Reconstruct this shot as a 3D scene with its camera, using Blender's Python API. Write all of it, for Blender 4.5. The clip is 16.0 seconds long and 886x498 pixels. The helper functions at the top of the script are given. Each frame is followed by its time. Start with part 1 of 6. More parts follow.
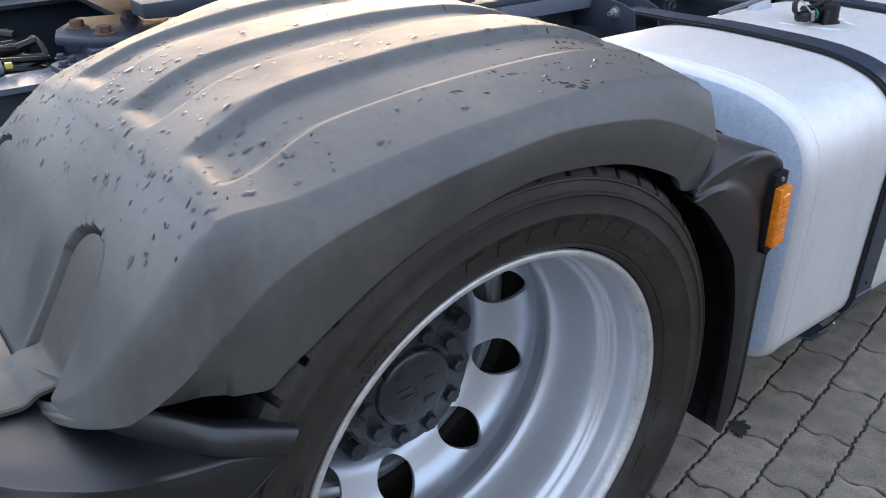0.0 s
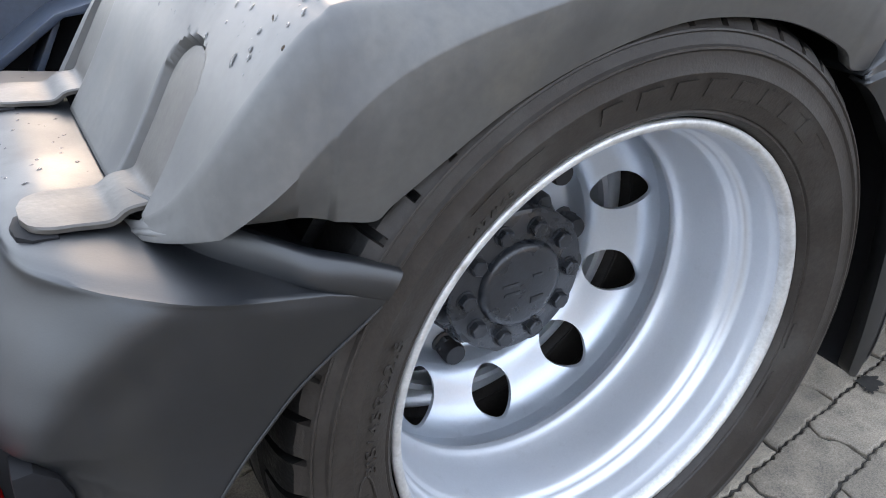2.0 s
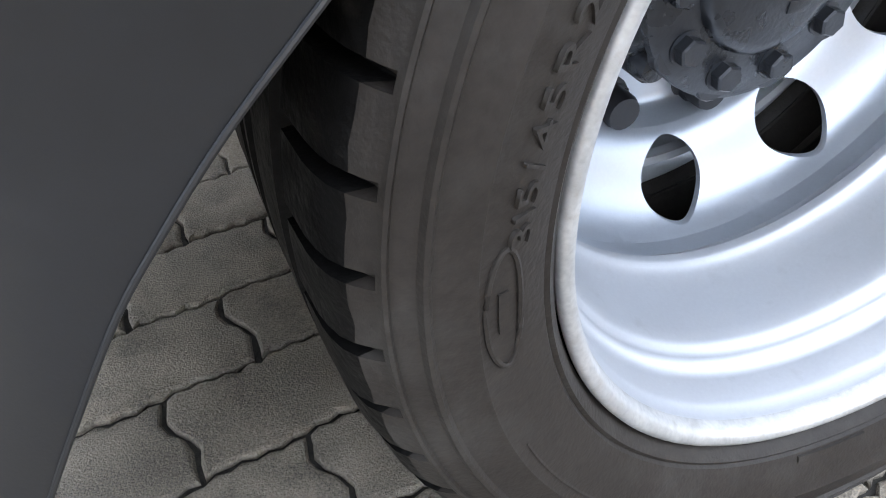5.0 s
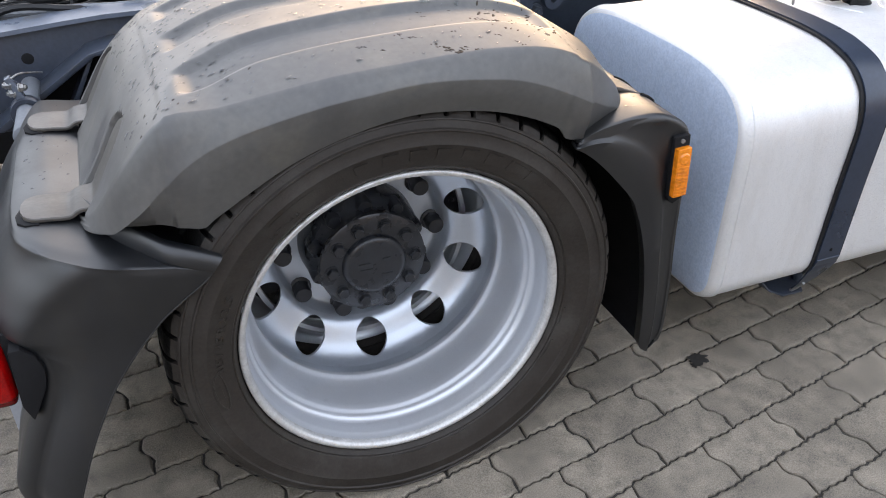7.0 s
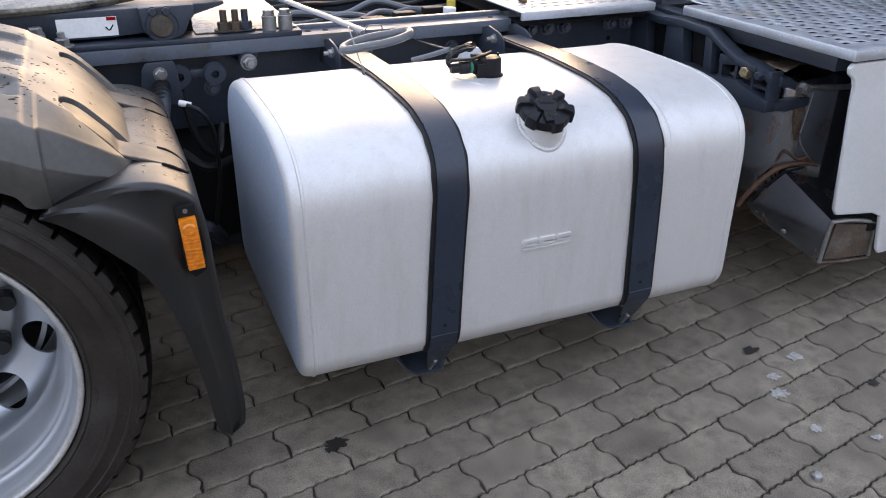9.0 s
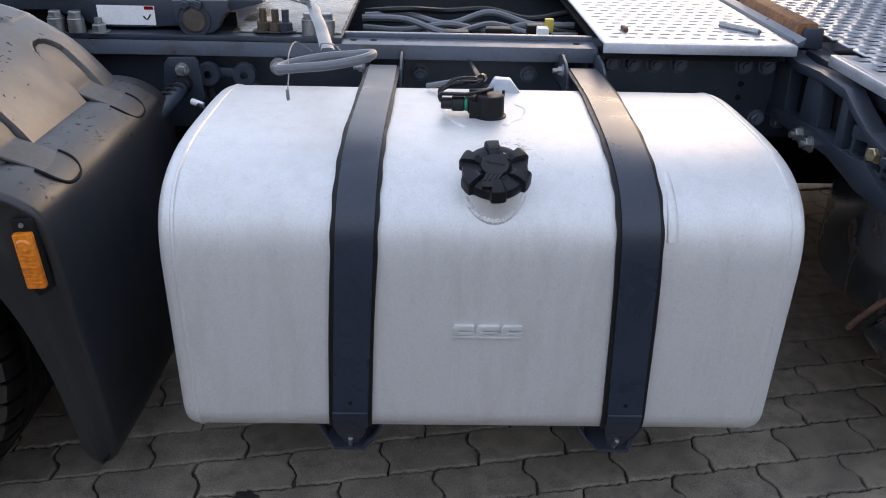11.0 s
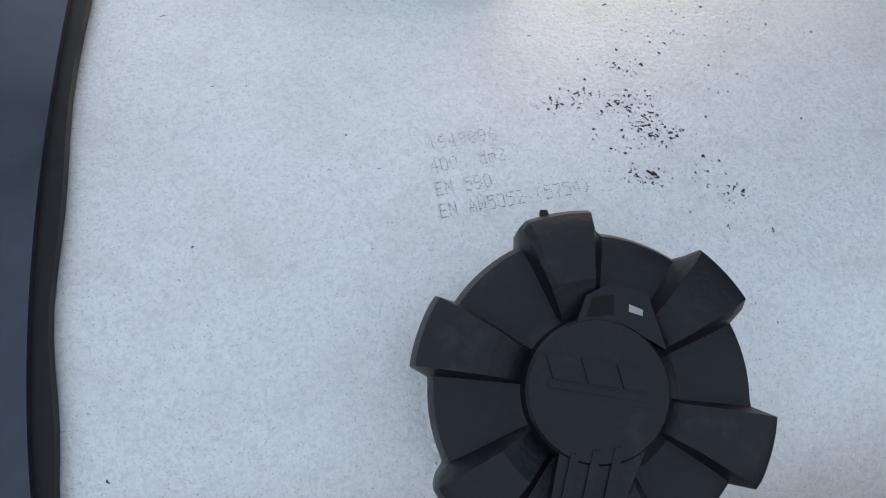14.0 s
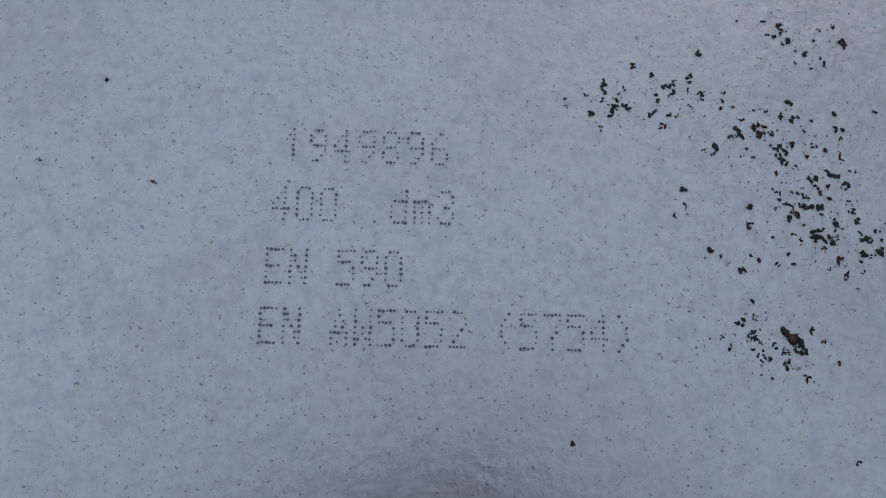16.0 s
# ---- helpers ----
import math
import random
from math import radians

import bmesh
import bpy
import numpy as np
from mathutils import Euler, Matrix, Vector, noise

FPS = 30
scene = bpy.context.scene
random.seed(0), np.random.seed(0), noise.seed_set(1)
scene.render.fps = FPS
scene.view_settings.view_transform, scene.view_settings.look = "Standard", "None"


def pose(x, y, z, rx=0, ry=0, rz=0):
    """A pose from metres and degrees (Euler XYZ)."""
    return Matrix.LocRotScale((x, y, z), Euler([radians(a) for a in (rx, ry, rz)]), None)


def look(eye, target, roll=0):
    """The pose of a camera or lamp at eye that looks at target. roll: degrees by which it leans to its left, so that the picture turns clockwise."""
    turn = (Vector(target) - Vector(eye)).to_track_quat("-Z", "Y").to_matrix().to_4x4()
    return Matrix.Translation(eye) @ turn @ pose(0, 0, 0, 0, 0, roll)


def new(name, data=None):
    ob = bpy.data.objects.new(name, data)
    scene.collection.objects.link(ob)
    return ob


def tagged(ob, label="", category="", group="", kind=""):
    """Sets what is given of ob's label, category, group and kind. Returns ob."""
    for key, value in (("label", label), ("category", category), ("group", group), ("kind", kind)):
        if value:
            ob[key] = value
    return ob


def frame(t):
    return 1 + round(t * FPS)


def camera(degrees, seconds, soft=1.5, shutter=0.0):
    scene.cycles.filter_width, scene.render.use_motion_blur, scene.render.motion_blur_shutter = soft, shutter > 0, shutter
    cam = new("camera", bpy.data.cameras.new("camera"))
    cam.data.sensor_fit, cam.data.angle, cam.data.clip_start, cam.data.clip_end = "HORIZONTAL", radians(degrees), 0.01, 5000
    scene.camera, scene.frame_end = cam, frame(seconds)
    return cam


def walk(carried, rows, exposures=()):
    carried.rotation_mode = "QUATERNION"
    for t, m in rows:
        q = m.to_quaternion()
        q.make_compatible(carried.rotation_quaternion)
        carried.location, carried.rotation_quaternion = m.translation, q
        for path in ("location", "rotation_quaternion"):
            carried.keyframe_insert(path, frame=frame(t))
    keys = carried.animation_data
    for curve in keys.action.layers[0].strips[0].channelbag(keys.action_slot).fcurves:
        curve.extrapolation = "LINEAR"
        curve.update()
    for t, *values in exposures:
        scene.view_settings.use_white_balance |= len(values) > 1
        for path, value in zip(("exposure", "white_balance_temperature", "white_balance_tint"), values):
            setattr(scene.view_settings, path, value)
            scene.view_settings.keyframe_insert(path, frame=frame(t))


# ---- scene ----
cam = camera(57.74, 16.0, soft=1.0)
PATH = [
    (0.0, -0.5594, -0.5875, 1.1358, 62.33, -0.22, -37.91),
    (0.5, -0.6371, -0.6832, 1.0812, 61.38, 0.12, -32.52),
    (1.0, -0.6904, -0.7034, 1.0000, 60.99, -0.15, -31.20),
    (1.5, -0.6420, -0.6001, 0.9810, 60.62, -0.12, -30.83),
    (2.0, -0.5679, -0.5537, 0.9836, 60.46, -0.61, -30.27),
    (2.5, -0.5380, -0.6495, 0.9756, 60.76, -1.05, -28.94),
    (3.0, -0.5216, -0.6004, 0.8292, 61.31, -1.19, -26.14),
    (5.5, -0.4714, -0.2282, 0.6219, 48.01, -1.64, -22.69),
    (6.0, -0.4721, -0.4280, 0.8923, 47.54, -0.79, -23.09),
    (6.5, -0.4387, -0.7670, 1.1446, 49.21, -0.62, -22.22),
    (7.0, -0.3676, -1.0785, 1.2883, 57.16, -0.22, -21.78),
    (7.5, -0.3120, -1.3237, 1.2875, 61.50, -0.10, -22.00),
    (8.0, -0.1374, -1.3758, 1.2543, 62.93, -0.12, -24.31),
    (8.5, 0.1425, -1.3516, 1.2658, 63.14, 0.06, -24.94),
    (9.0, 0.4243, -1.3441, 1.2381, 63.19, -0.39, -22.99),
    (9.2, 0.5239, -1.3573, 1.2452, 63.31, -0.43, -20.38),
    (11.4, 1.1709, -1.0831, 1.2261, 62.48, -1.35, 0.27),
    (11.5, 1.1515, -1.0579, 1.2147, 61.96, -1.35, -0.47),
    (12.0, 1.1165, -0.8424, 1.2617, 51.69, -1.87, 0.41),
    (12.5, 1.1084, -0.6489, 1.2325, 50.89, -1.87, 0.75),
    (13.0, 1.1414, -0.4162, 1.1759, 44.81, -1.77, 0.39),
    (13.5, 1.1603, -0.2057, 1.0864, 38.74, 0.56, -2.80),
    (14.0, 1.1853, -0.0474, 0.9962, 35.08, -0.60, -8.54),
    (14.5, 1.2270, 0.0473, 0.9134, 33.02, -3.33, -0.63),
    (15.0, 1.2453, 0.0923, 0.8667, 27.70, -2.63, 4.97),
    (15.5, 1.2493, 0.1140, 0.8619, 22.66, -1.96, 5.28),
    (16.0, 1.2463, 0.1118, 0.8704, 22.57, -2.11, 5.24),
]
EXPOSE = [(0.0, 2.64, 6750, 15), (0.5, 3.14, 6850, 15), (1.0, 3.46, 7030, 15), (1.5, 3.56, 7100, 15), (2.0, 3.56, 7200, 15), (3.0, 3.56, 7530, 15), (5.5, 3.92, 7500, 15), (6.0, 3.66, 7650, 11), (6.5, 3.61, 7630, 15), (7.0, 3.07, 7700, 17), (7.5, 2.64, 7680, 17), (8.0, 2.56, 7650, 19), (9.0, 2.49, 7230, 19), (11.5, 2.09, 6940, 17), (12.5, 1.94, 6910, 15), (13.0, 1.69, 6910, 14), (13.5, 1.72, 7030, 12), (14.0, 1.8, 7160, 11), (14.5, 1.49, 7110, 12), (15.0, 1.34, 6910, 12), (16.0, 0.89, 6750, 12)]
walk(cam, [(t, pose(x, y, z, rx, ry, rz)) for t, x, y, z, rx, ry, rz in PATH], EXPOSE)

# ---- world, sun and exposure ----
SUN_EL, SUN_AZ = 10.0, 62.0          # degrees; azimuth from +x towards +y
world = bpy.data.worlds.new("sky")
scene.world = world
world.use_nodes = True
wn = world.node_tree
sky = wn.nodes.new("ShaderNodeTexSky")
sky.sky_type = "NISHITA"
sky.sun_disc = False
sky.sun_elevation = radians(SUN_EL)
sky.sun_rotation = radians(90 - SUN_AZ)
sky.air_density, sky.dust_density, sky.ozone_density = 1.0, 2.0, 1.0
wn.nodes["Background"].inputs["Strength"].default_value = 0.13
haze = wn.nodes.new("ShaderNodeMix")          # thin bright cloud over the blue
haze.data_type = "RGBA"
haze.inputs["Factor"].default_value = 0.78
haze.inputs["B"].default_value = (1.88, 2.34, 3.06, 1)
wn.links.new(sky.outputs[0], haze.inputs["A"])
wn.links.new(haze.outputs["Result"], wn.nodes["Background"].inputs[0])
sun = new("sun", bpy.data.lights.new("sun", "SUN"))
sun.data.energy, sun.data.angle, sun.data.color = 0.25, radians(50.0), (1.0, 0.72, 0.44)
sun.matrix_world = look((0, 0, 0), (-math.cos(radians(SUN_AZ)) * math.cos(radians(SUN_EL)), -math.sin(radians(SUN_AZ)) * math.cos(radians(SUN_EL)), -math.sin(radians(SUN_EL))))


# ---- materials ----
def material(name, base, rough=0.5, metal=0.0, var=0.15, scale=8.0, fine=120.0, bump=0.0, bump_scale=200.0, rough_var=0.1, tint=None, tint_at=0.6, tint_scale=5.0, rnd=0.0, spec=0.5, coat=0.0):
    """Principled paint, metal or plastic: a broad and a fine variation of the base colour, patches of a second colour, fine relief."""
    m = bpy.data.materials.new(name)
    m.use_nodes = True
    n, l = m.node_tree.nodes, m.node_tree.links
    p = n["Principled BSDF"]
    p.inputs["Metallic"].default_value = metal
    p.inputs["Specular IOR Level"].default_value = spec
    p.inputs["Coat Weight"].default_value = coat
    geo = n.new("ShaderNodeNewGeometry")
    a, b = n.new("ShaderNodeTexNoise"), n.new("ShaderNodeTexNoise")
    for tex, sc, det in ((a, scale, 6), (b, fine, 3)):
        tex.inputs["Scale"].default_value, tex.inputs["Detail"].default_value = sc, det
        l.new(geo.outputs["Position"], tex.inputs["Vector"])
    mix = n.new("ShaderNodeMath")
    mix.operation = "ADD"
    l.new(a.outputs["Fac"], mix.inputs[0])
    l.new(b.outputs["Fac"], mix.inputs[1])
    ramp = n.new("ShaderNodeMapRange")
    ramp.inputs["From Min"].default_value, ramp.inputs["From Max"].default_value = 0.7, 1.3
    ramp.inputs["To Min"].default_value, ramp.inputs["To Max"].default_value = 1 - var, 1 + var
    l.new(mix.outputs[0], ramp.inputs["Value"])
    last = ramp.outputs[0]
    if rnd:
        info = n.new("ShaderNodeObjectInfo")
        island = n.new("ShaderNodeMapRange")
        island.inputs["To Min"].default_value, island.inputs["To Max"].default_value = 1 - rnd, 1 + rnd
        l.new(info.outputs["Random"], island.inputs["Value"])
        mul = n.new("ShaderNodeMath")
        mul.operation = "MULTIPLY"
        l.new(last, mul.inputs[0])
        l.new(island.outputs[0], mul.inputs[1])
        last = mul.outputs[0]
    col = n.new("ShaderNodeVectorMath")
    col.operation = "SCALE"
    if tint:
        c = n.new("ShaderNodeTexNoise")
        c.inputs["Scale"].default_value, c.inputs["Detail"].default_value, c.inputs["Roughness"].default_value = tint_scale, 8, 0.65
        l.new(geo.outputs["Position"], c.inputs["Vector"])
        r2 = n.new("ShaderNodeMapRange")
        r2.inputs["From Min"].default_value, r2.inputs["From Max"].default_value = tint_at - 0.06, tint_at + 0.08
        l.new(c.outputs["Fac"], r2.inputs["Value"])
        mc = n.new("ShaderNodeMix")
        mc.data_type = "RGBA"
        mc.inputs["A"].default_value, mc.inputs["B"].default_value = (*base, 1), (*tint, 1)
        l.new(r2.outputs[0], mc.inputs["Factor"])
        l.new(mc.outputs["Result"], col.inputs[0])
    else:
        col.inputs[0].default_value = base
    l.new(last, col.inputs["Scale"])
    l.new(col.outputs[0], p.inputs["Base Color"])
    rr = n.new("ShaderNodeMapRange")
    rr.inputs["From Min"].default_value, rr.inputs["From Max"].default_value = 0.3, 0.7
    rr.inputs["To Min"].default_value, rr.inputs["To Max"].default_value = max(rough - rough_var, 0.03), min(rough + rough_var, 1)
    l.new(a.outputs["Fac"], rr.inputs["Value"])
    l.new(rr.outputs[0], p.inputs["Roughness"])
    if bump:
        t = n.new("ShaderNodeTexNoise")
        t.inputs["Scale"].default_value, t.inputs["Detail"].default_value = bump_scale, 4
        l.new(geo.outputs["Position"], t.inputs["Vector"])
        bm_ = n.new("ShaderNodeBump")
        bm_.inputs["Strength"].default_value, bm_.inputs["Distance"].default_value = bump, 0.002
        l.new(t.outputs["Fac"], bm_.inputs["Height"])
        l.new(bm_.outputs[0], p.inputs["Normal"])
    return m


M_PLASTIC = material("weathered grey plastic", (0.062, 0.0595, 0.056), 0.48, var=0.16, scale=6, fine=90, bump=0.03, bump_scale=500, spec=0.7, tint=(0.088, 0.080, 0.068), tint_at=0.60, tint_scale=4)
M_STRAPRUB = material("dusty rubber strap", (0.050, 0.043, 0.036), 0.46, spec=0.6, var=0.2, scale=14, tint=(0.075, 0.067, 0.057), tint_at=0.60, tint_scale=10, bump=0.1)
M_PALEPLATE = material("pale grey splash sheet", (0.30, 0.31, 0.33), 0.38, var=0.08, scale=5, spec=0.5)
# also stands in for shade in gaps, pockets, holes and behind openings
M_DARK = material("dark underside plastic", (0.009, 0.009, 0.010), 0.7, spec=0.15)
# dark plastic with shade on the lower mudguard sections put into it
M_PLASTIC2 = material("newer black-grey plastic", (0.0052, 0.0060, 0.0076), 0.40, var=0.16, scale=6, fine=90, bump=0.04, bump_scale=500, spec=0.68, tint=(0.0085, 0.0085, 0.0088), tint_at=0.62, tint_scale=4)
M_TYRE = material("tyre rubber", (0.0235, 0.0190, 0.0158), 0.58, var=0.28, scale=9, fine=160, bump=0.25, bump_scale=300, tint=(0.034, 0.030, 0.026), tint_at=0.58, tint_scale=9, spec=0.3)
# worn black rubber, blackened further for the shade round the tread
M_TREAD = material("black worn tread rubber", (0.0045, 0.0042, 0.004), 0.5, var=0.4, scale=40, fine=260, bump=0.5, bump_scale=160, tint=(0.022, 0.019, 0.016), tint_at=0.66, tint_scale=30, spec=0.14)
M_RIM = material("silver wheel paint", (0.56, 0.575, 0.60), 0.36, metal=0.6, var=0.03, scale=14, fine=300, tint=(0.50, 0.51, 0.53), tint_at=0.66, tint_scale=30, rough_var=0.03, bump=0.03, bump_scale=700)
# darker, bluer copy of the rim paint for what the disc reflects
M_DISC = material("steel-blue wheel disc paint", (0.48, 0.515, 0.56), 0.36, metal=0.72, var=0.03, scale=14, fine=300, tint=(0.44, 0.47, 0.51), tint_at=0.66, tint_scale=30, rough_var=0.03, bump=0.03, bump_scale=700)
M_RIMEDGE = material("scuffed rim flange", (0.52, 0.515, 0.505), 0.42, metal=0.55, var=0.18, scale=40, fine=240, tint=(0.35, 0.33, 0.31), tint_at=0.62, tint_scale=60)
M_HUB = material("black hub casting", (0.018, 0.020, 0.024), 0.29, var=0.25, scale=20, bump=0.2, bump_scale=260)
M_NUT = material("black nut caps", (0.014, 0.014, 0.016), 0.45)
M_TANK = material("brushed aluminium tank", (0.69, 0.684, 0.678), 0.45, metal=0.40, var=0.05, scale=230, fine=620, bump=0.24, bump_scale=430, tint=(0.63, 0.63, 0.63), tint_at=0.54, tint_scale=1100, rough_var=0.05)


def streaks(m, colour, scale, at=0.56, soft=0.10, most=0.6, rough=None):
    """Dust or wet runs over a finished material: a stretched noise mixes in a second colour, and a second roughness."""
    n, l = m.node_tree.nodes, m.node_tree.links
    p = n["Principled BSDF"]
    geo, mp, tex, r = n.new("ShaderNodeNewGeometry"), n.new("ShaderNodeVectorMath"), n.new("ShaderNodeTexNoise"), n.new("ShaderNodeMapRange")
    mp.operation = "MULTIPLY"
    mp.inputs[1].default_value = scale
    l.new(geo.outputs["Position"], mp.inputs[0])
    tex.inputs["Scale"].default_value, tex.inputs["Detail"].default_value, tex.inputs["Roughness"].default_value = 1.0, 7, 0.6
    l.new(mp.outputs[0], tex.inputs["Vector"])
    r.inputs["From Min"].default_value, r.inputs["From Max"].default_value, r.inputs["To Max"].default_value = at - soft, at + soft, most
    l.new(tex.outputs["Fac"], r.inputs["Value"])
    for socket, value, kind in (("Base Color", (*colour, 1), "RGBA"),) + ((("Roughness", rough, "FLOAT"),) if rough is not None else ()):
        mix = n.new("ShaderNodeMix")
        mix.data_type = kind
        l.new(p.inputs[socket].links[0].from_socket, mix.inputs["A"])
        mix.inputs["B"].default_value = value
        l.new(r.outputs[0], mix.inputs["Factor"])
        l.new(mix.outputs["Result"], p.inputs[socket])


# blue of the reflected sky is put into this mottled aluminium
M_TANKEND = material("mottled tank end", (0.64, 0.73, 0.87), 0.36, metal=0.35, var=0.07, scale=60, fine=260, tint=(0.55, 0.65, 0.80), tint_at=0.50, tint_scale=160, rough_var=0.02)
M_BAND = material("dark tank band paint", (0.014, 0.022, 0.039), 0.30, var=0.22, scale=9, rough_var=0.06, spec=0.55, bump=0.04, bump_scale=30)
M_CAPPL = material("black moulded cap plastic", (0.006, 0.007, 0.010), 0.42, var=0.3, scale=40, fine=300, spec=0.28, bump=0.15, bump_scale=500, tint=(0.018, 0.018, 0.020), tint_at=0.62, tint_scale=60)
M_RUBBER = material("black rubber", (0.010, 0.010, 0.011), 0.5, var=0.2, scale=30, spec=0.22)
M_CHASSIS = material("grey blue chassis paint", (0.027, 0.035, 0.051), 0.42, var=0.2, scale=9, tint=(0.042, 0.043, 0.044), tint_at=0.62, tint_scale=7, bump=0.08)
# paint lightened for the sky reflected on profile and flange tops
M_PROFILE = material("light grey painted steel profile", (0.10, 0.118, 0.150), 0.33, var=0.12, scale=9, tint=(0.09, 0.09, 0.088), tint_at=0.6, tint_scale=12)
M_STEEL = material("dull zinc steel", (0.30, 0.30, 0.295), 0.42, metal=0.8, var=0.2, scale=40, tint=(0.22, 0.17, 0.12), tint_at=0.64, tint_scale=30)
M_GREASE = material("greasy worn steel plate", (0.16, 0.145, 0.12), 0.22, metal=0.5, var=0.5, scale=12, tint=(0.03, 0.028, 0.026), tint_at=0.55, tint_scale=9, bump=0.5, bump_scale=60, rough_var=0.14)
M_RUST = material("rusty steel", (0.13, 0.062, 0.034), 0.75, var=0.4, scale=25, tint=(0.09, 0.05, 0.035), tint_at=0.52, tint_scale=20, bump=0.4, bump_scale=120)
M_RUST2 = material("bright orange rust", (0.22, 0.095, 0.040), 0.8, var=0.4, scale=25, tint=(0.12, 0.06, 0.04), tint_at=0.55, tint_scale=20, bump=0.4, bump_scale=120)
M_SILENCER = material("dark stainless silencer sheet", (0.25, 0.265, 0.295), 0.17, metal=0.95, var=0.12, scale=8, tint=(0.26, 0.22, 0.19), tint_at=0.62, tint_scale=6, rough_var=0.05)
M_RUSTDARK = material("dark rust inside a pipe", (0.075, 0.052, 0.036), 0.7, var=0.35, scale=18, tint=(0.10, 0.085, 0.07), tint_at=0.55, tint_scale=14)
M_HEAT = material("heat-browned steel", (0.13, 0.085, 0.06), 0.40, metal=0.6, var=0.4, scale=20, tint=(0.20, 0.19, 0.18), tint_at=0.58, tint_scale=18)
M_ALU = material("aluminium catwalk plate", (0.50, 0.53, 0.58), 0.45, metal=0.75, var=0.12, scale=10, tint=(0.45, 0.44, 0.42), tint_at=0.6, tint_scale=8)
M_PANEL = material("silver grey skirt paint", (0.66, 0.665, 0.67), 0.38, metal=0.15, var=0.05, scale=4, coat=0.3)
M_CABLE = material("black cable", (0.011, 0.011, 0.012), 0.45, var=0.2, spec=0.35)
M_HOSE = material("grey plastic sleeve", (0.13, 0.14, 0.155), 0.45, var=0.12, scale=20)
M_WHITE = material("white label", (0.78, 0.78, 0.77), 0.4, var=0.06, scale=30, tint=(0.5, 0.49, 0.47), tint_at=0.66, tint_scale=30)
M_RED = material("red lamp lens", (0.33, 0.003, 0.003), 0.13, var=0.30, scale=40, fine=260, spec=0.32, rough_var=0.04)
M_DEEPRED = material("deep red lamp lens", (0.11, 0.003, 0.003), 0.14, spec=0.4)
M_AMBER = material("amber lamp lens", (0.66, 0.185, 0.010), 0.18, var=0.22, scale=60, coat=0.4)
M_ZINC = material("yellow-passivated zinc", (0.42, 0.33, 0.19), 0.4, metal=0.7, var=0.3, scale=90, tint=(0.20, 0.17, 0.13), tint_at=0.55, tint_scale=120)
M_GREEN = material("green seal", (0.01, 0.20, 0.12), 0.5)
M_YELLOW = material("yellow tag", (0.55, 0.42, 0.06), 0.5)
M_PAVER = material("concrete paver", (0.203, 0.172, 0.134), 0.78, var=0.50, scale=24, fine=380, bump=0.9, bump_scale=480, tint=(0.135, 0.115, 0.090), tint_at=0.57, tint_scale=6, rnd=0.15)
M_JOINT = material("joint sand", (0.040, 0.036, 0.031), 0.9, var=0.35, scale=60, bump=0.9, bump_scale=200)
M_WALL = material("weathered plaster wall", (0.37, 0.36, 0.345), 0.8, var=0.2, scale=2, fine=60, bump=0.3, bump_scale=80, tint=(0.18, 0.175, 0.17), tint_at=0.58, tint_scale=0.8)
M_OIL = material("dried oil stain", (0.022, 0.020, 0.018), 0.55, var=0.3, scale=40)
M_LIME = material("pale lime stain", (0.34, 0.33, 0.31), 0.85, var=0.3, scale=60)
M_CAB = material("dark blue-grey cab paint", (0.10, 0.11, 0.13), 0.35, var=0.08, scale=3, coat=0.4)
M_DIRT = material("dirt specks", (0.010, 0.008, 0.006), 0.8, var=0.4, scale=80, tint=(0.085, 0.045, 0.016), tint_at=0.56, tint_scale=900)
M_PEEN = material("dot marks", (0.14, 0.15, 0.17), 0.6, metal=0.3)
streaks(M_TANK, (0.54, 0.51, 0.48), (26, 26, 4), 0.60, 0.14, 0.45)
streaks(M_TANK, (0.40, 0.38, 0.37), (520, 520, 520), 0.57, 0.10, 0.34)
streaks(M_TANK, (0.47, 0.50, 0.54), (210, 210, 210), 0.585, 0.06, 0.30)
streaks(M_TANK, (0.16, 0.14, 0.13), (1300, 1300, 1300), 0.645, 0.03, 0.8)
streaks(M_SILENCER, (0.20, 0.085, 0.035), (11, 11, 7), 0.63, 0.06, 0.8, 0.7)
streaks(M_TYRE, (0.034, 0.030, 0.026), (30, 30, 30), 0.60, 0.08, 0.6)
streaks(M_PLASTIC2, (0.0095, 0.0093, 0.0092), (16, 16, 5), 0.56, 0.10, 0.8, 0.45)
streaks(M_PLASTIC, (0.034, 0.033, 0.034), (12, 12, 5), 0.58, 0.08, 0.6, 0.36)
M_WATER = bpy.data.materials.new("water drop")
M_WATER.use_nodes = True
_w = M_WATER.node_tree.nodes["Principled BSDF"]
_w.inputs["Base Color"].default_value = (0.9, 0.92, 0.94, 1)
_w.inputs["Transmission Weight"].default_value = 1.0
_w.inputs["Roughness"].default_value = 0.04
_w.inputs["IOR"].default_value = 1.33


# ---- mesh helpers ----
def thing(name, label, category, group="", at=(0, 0, 0)):
    e = new(name)
    e.empty_display_size = 0.05
    e.location = at
    return tagged(e, label, category, group)


def shade(me, angle=35):
    me.polygons.foreach_set("use_smooth", [True] * len(me.polygons))
    b = bmesh.new()
    b.from_mesh(me)
    for e in b.edges:
        if len(e.link_faces) == 2 and e.calc_face_angle(0) > radians(angle):
            e.smooth = False
    b.to_mesh(me)
    b.free()


def hang(ob, parent):
    ob.parent = parent
    root = Vector(parent.location) if parent.type == "EMPTY" else Vector((0, 0, 0))
    ob.matrix_parent_inverse = Matrix.Translation(-root)
    return ob


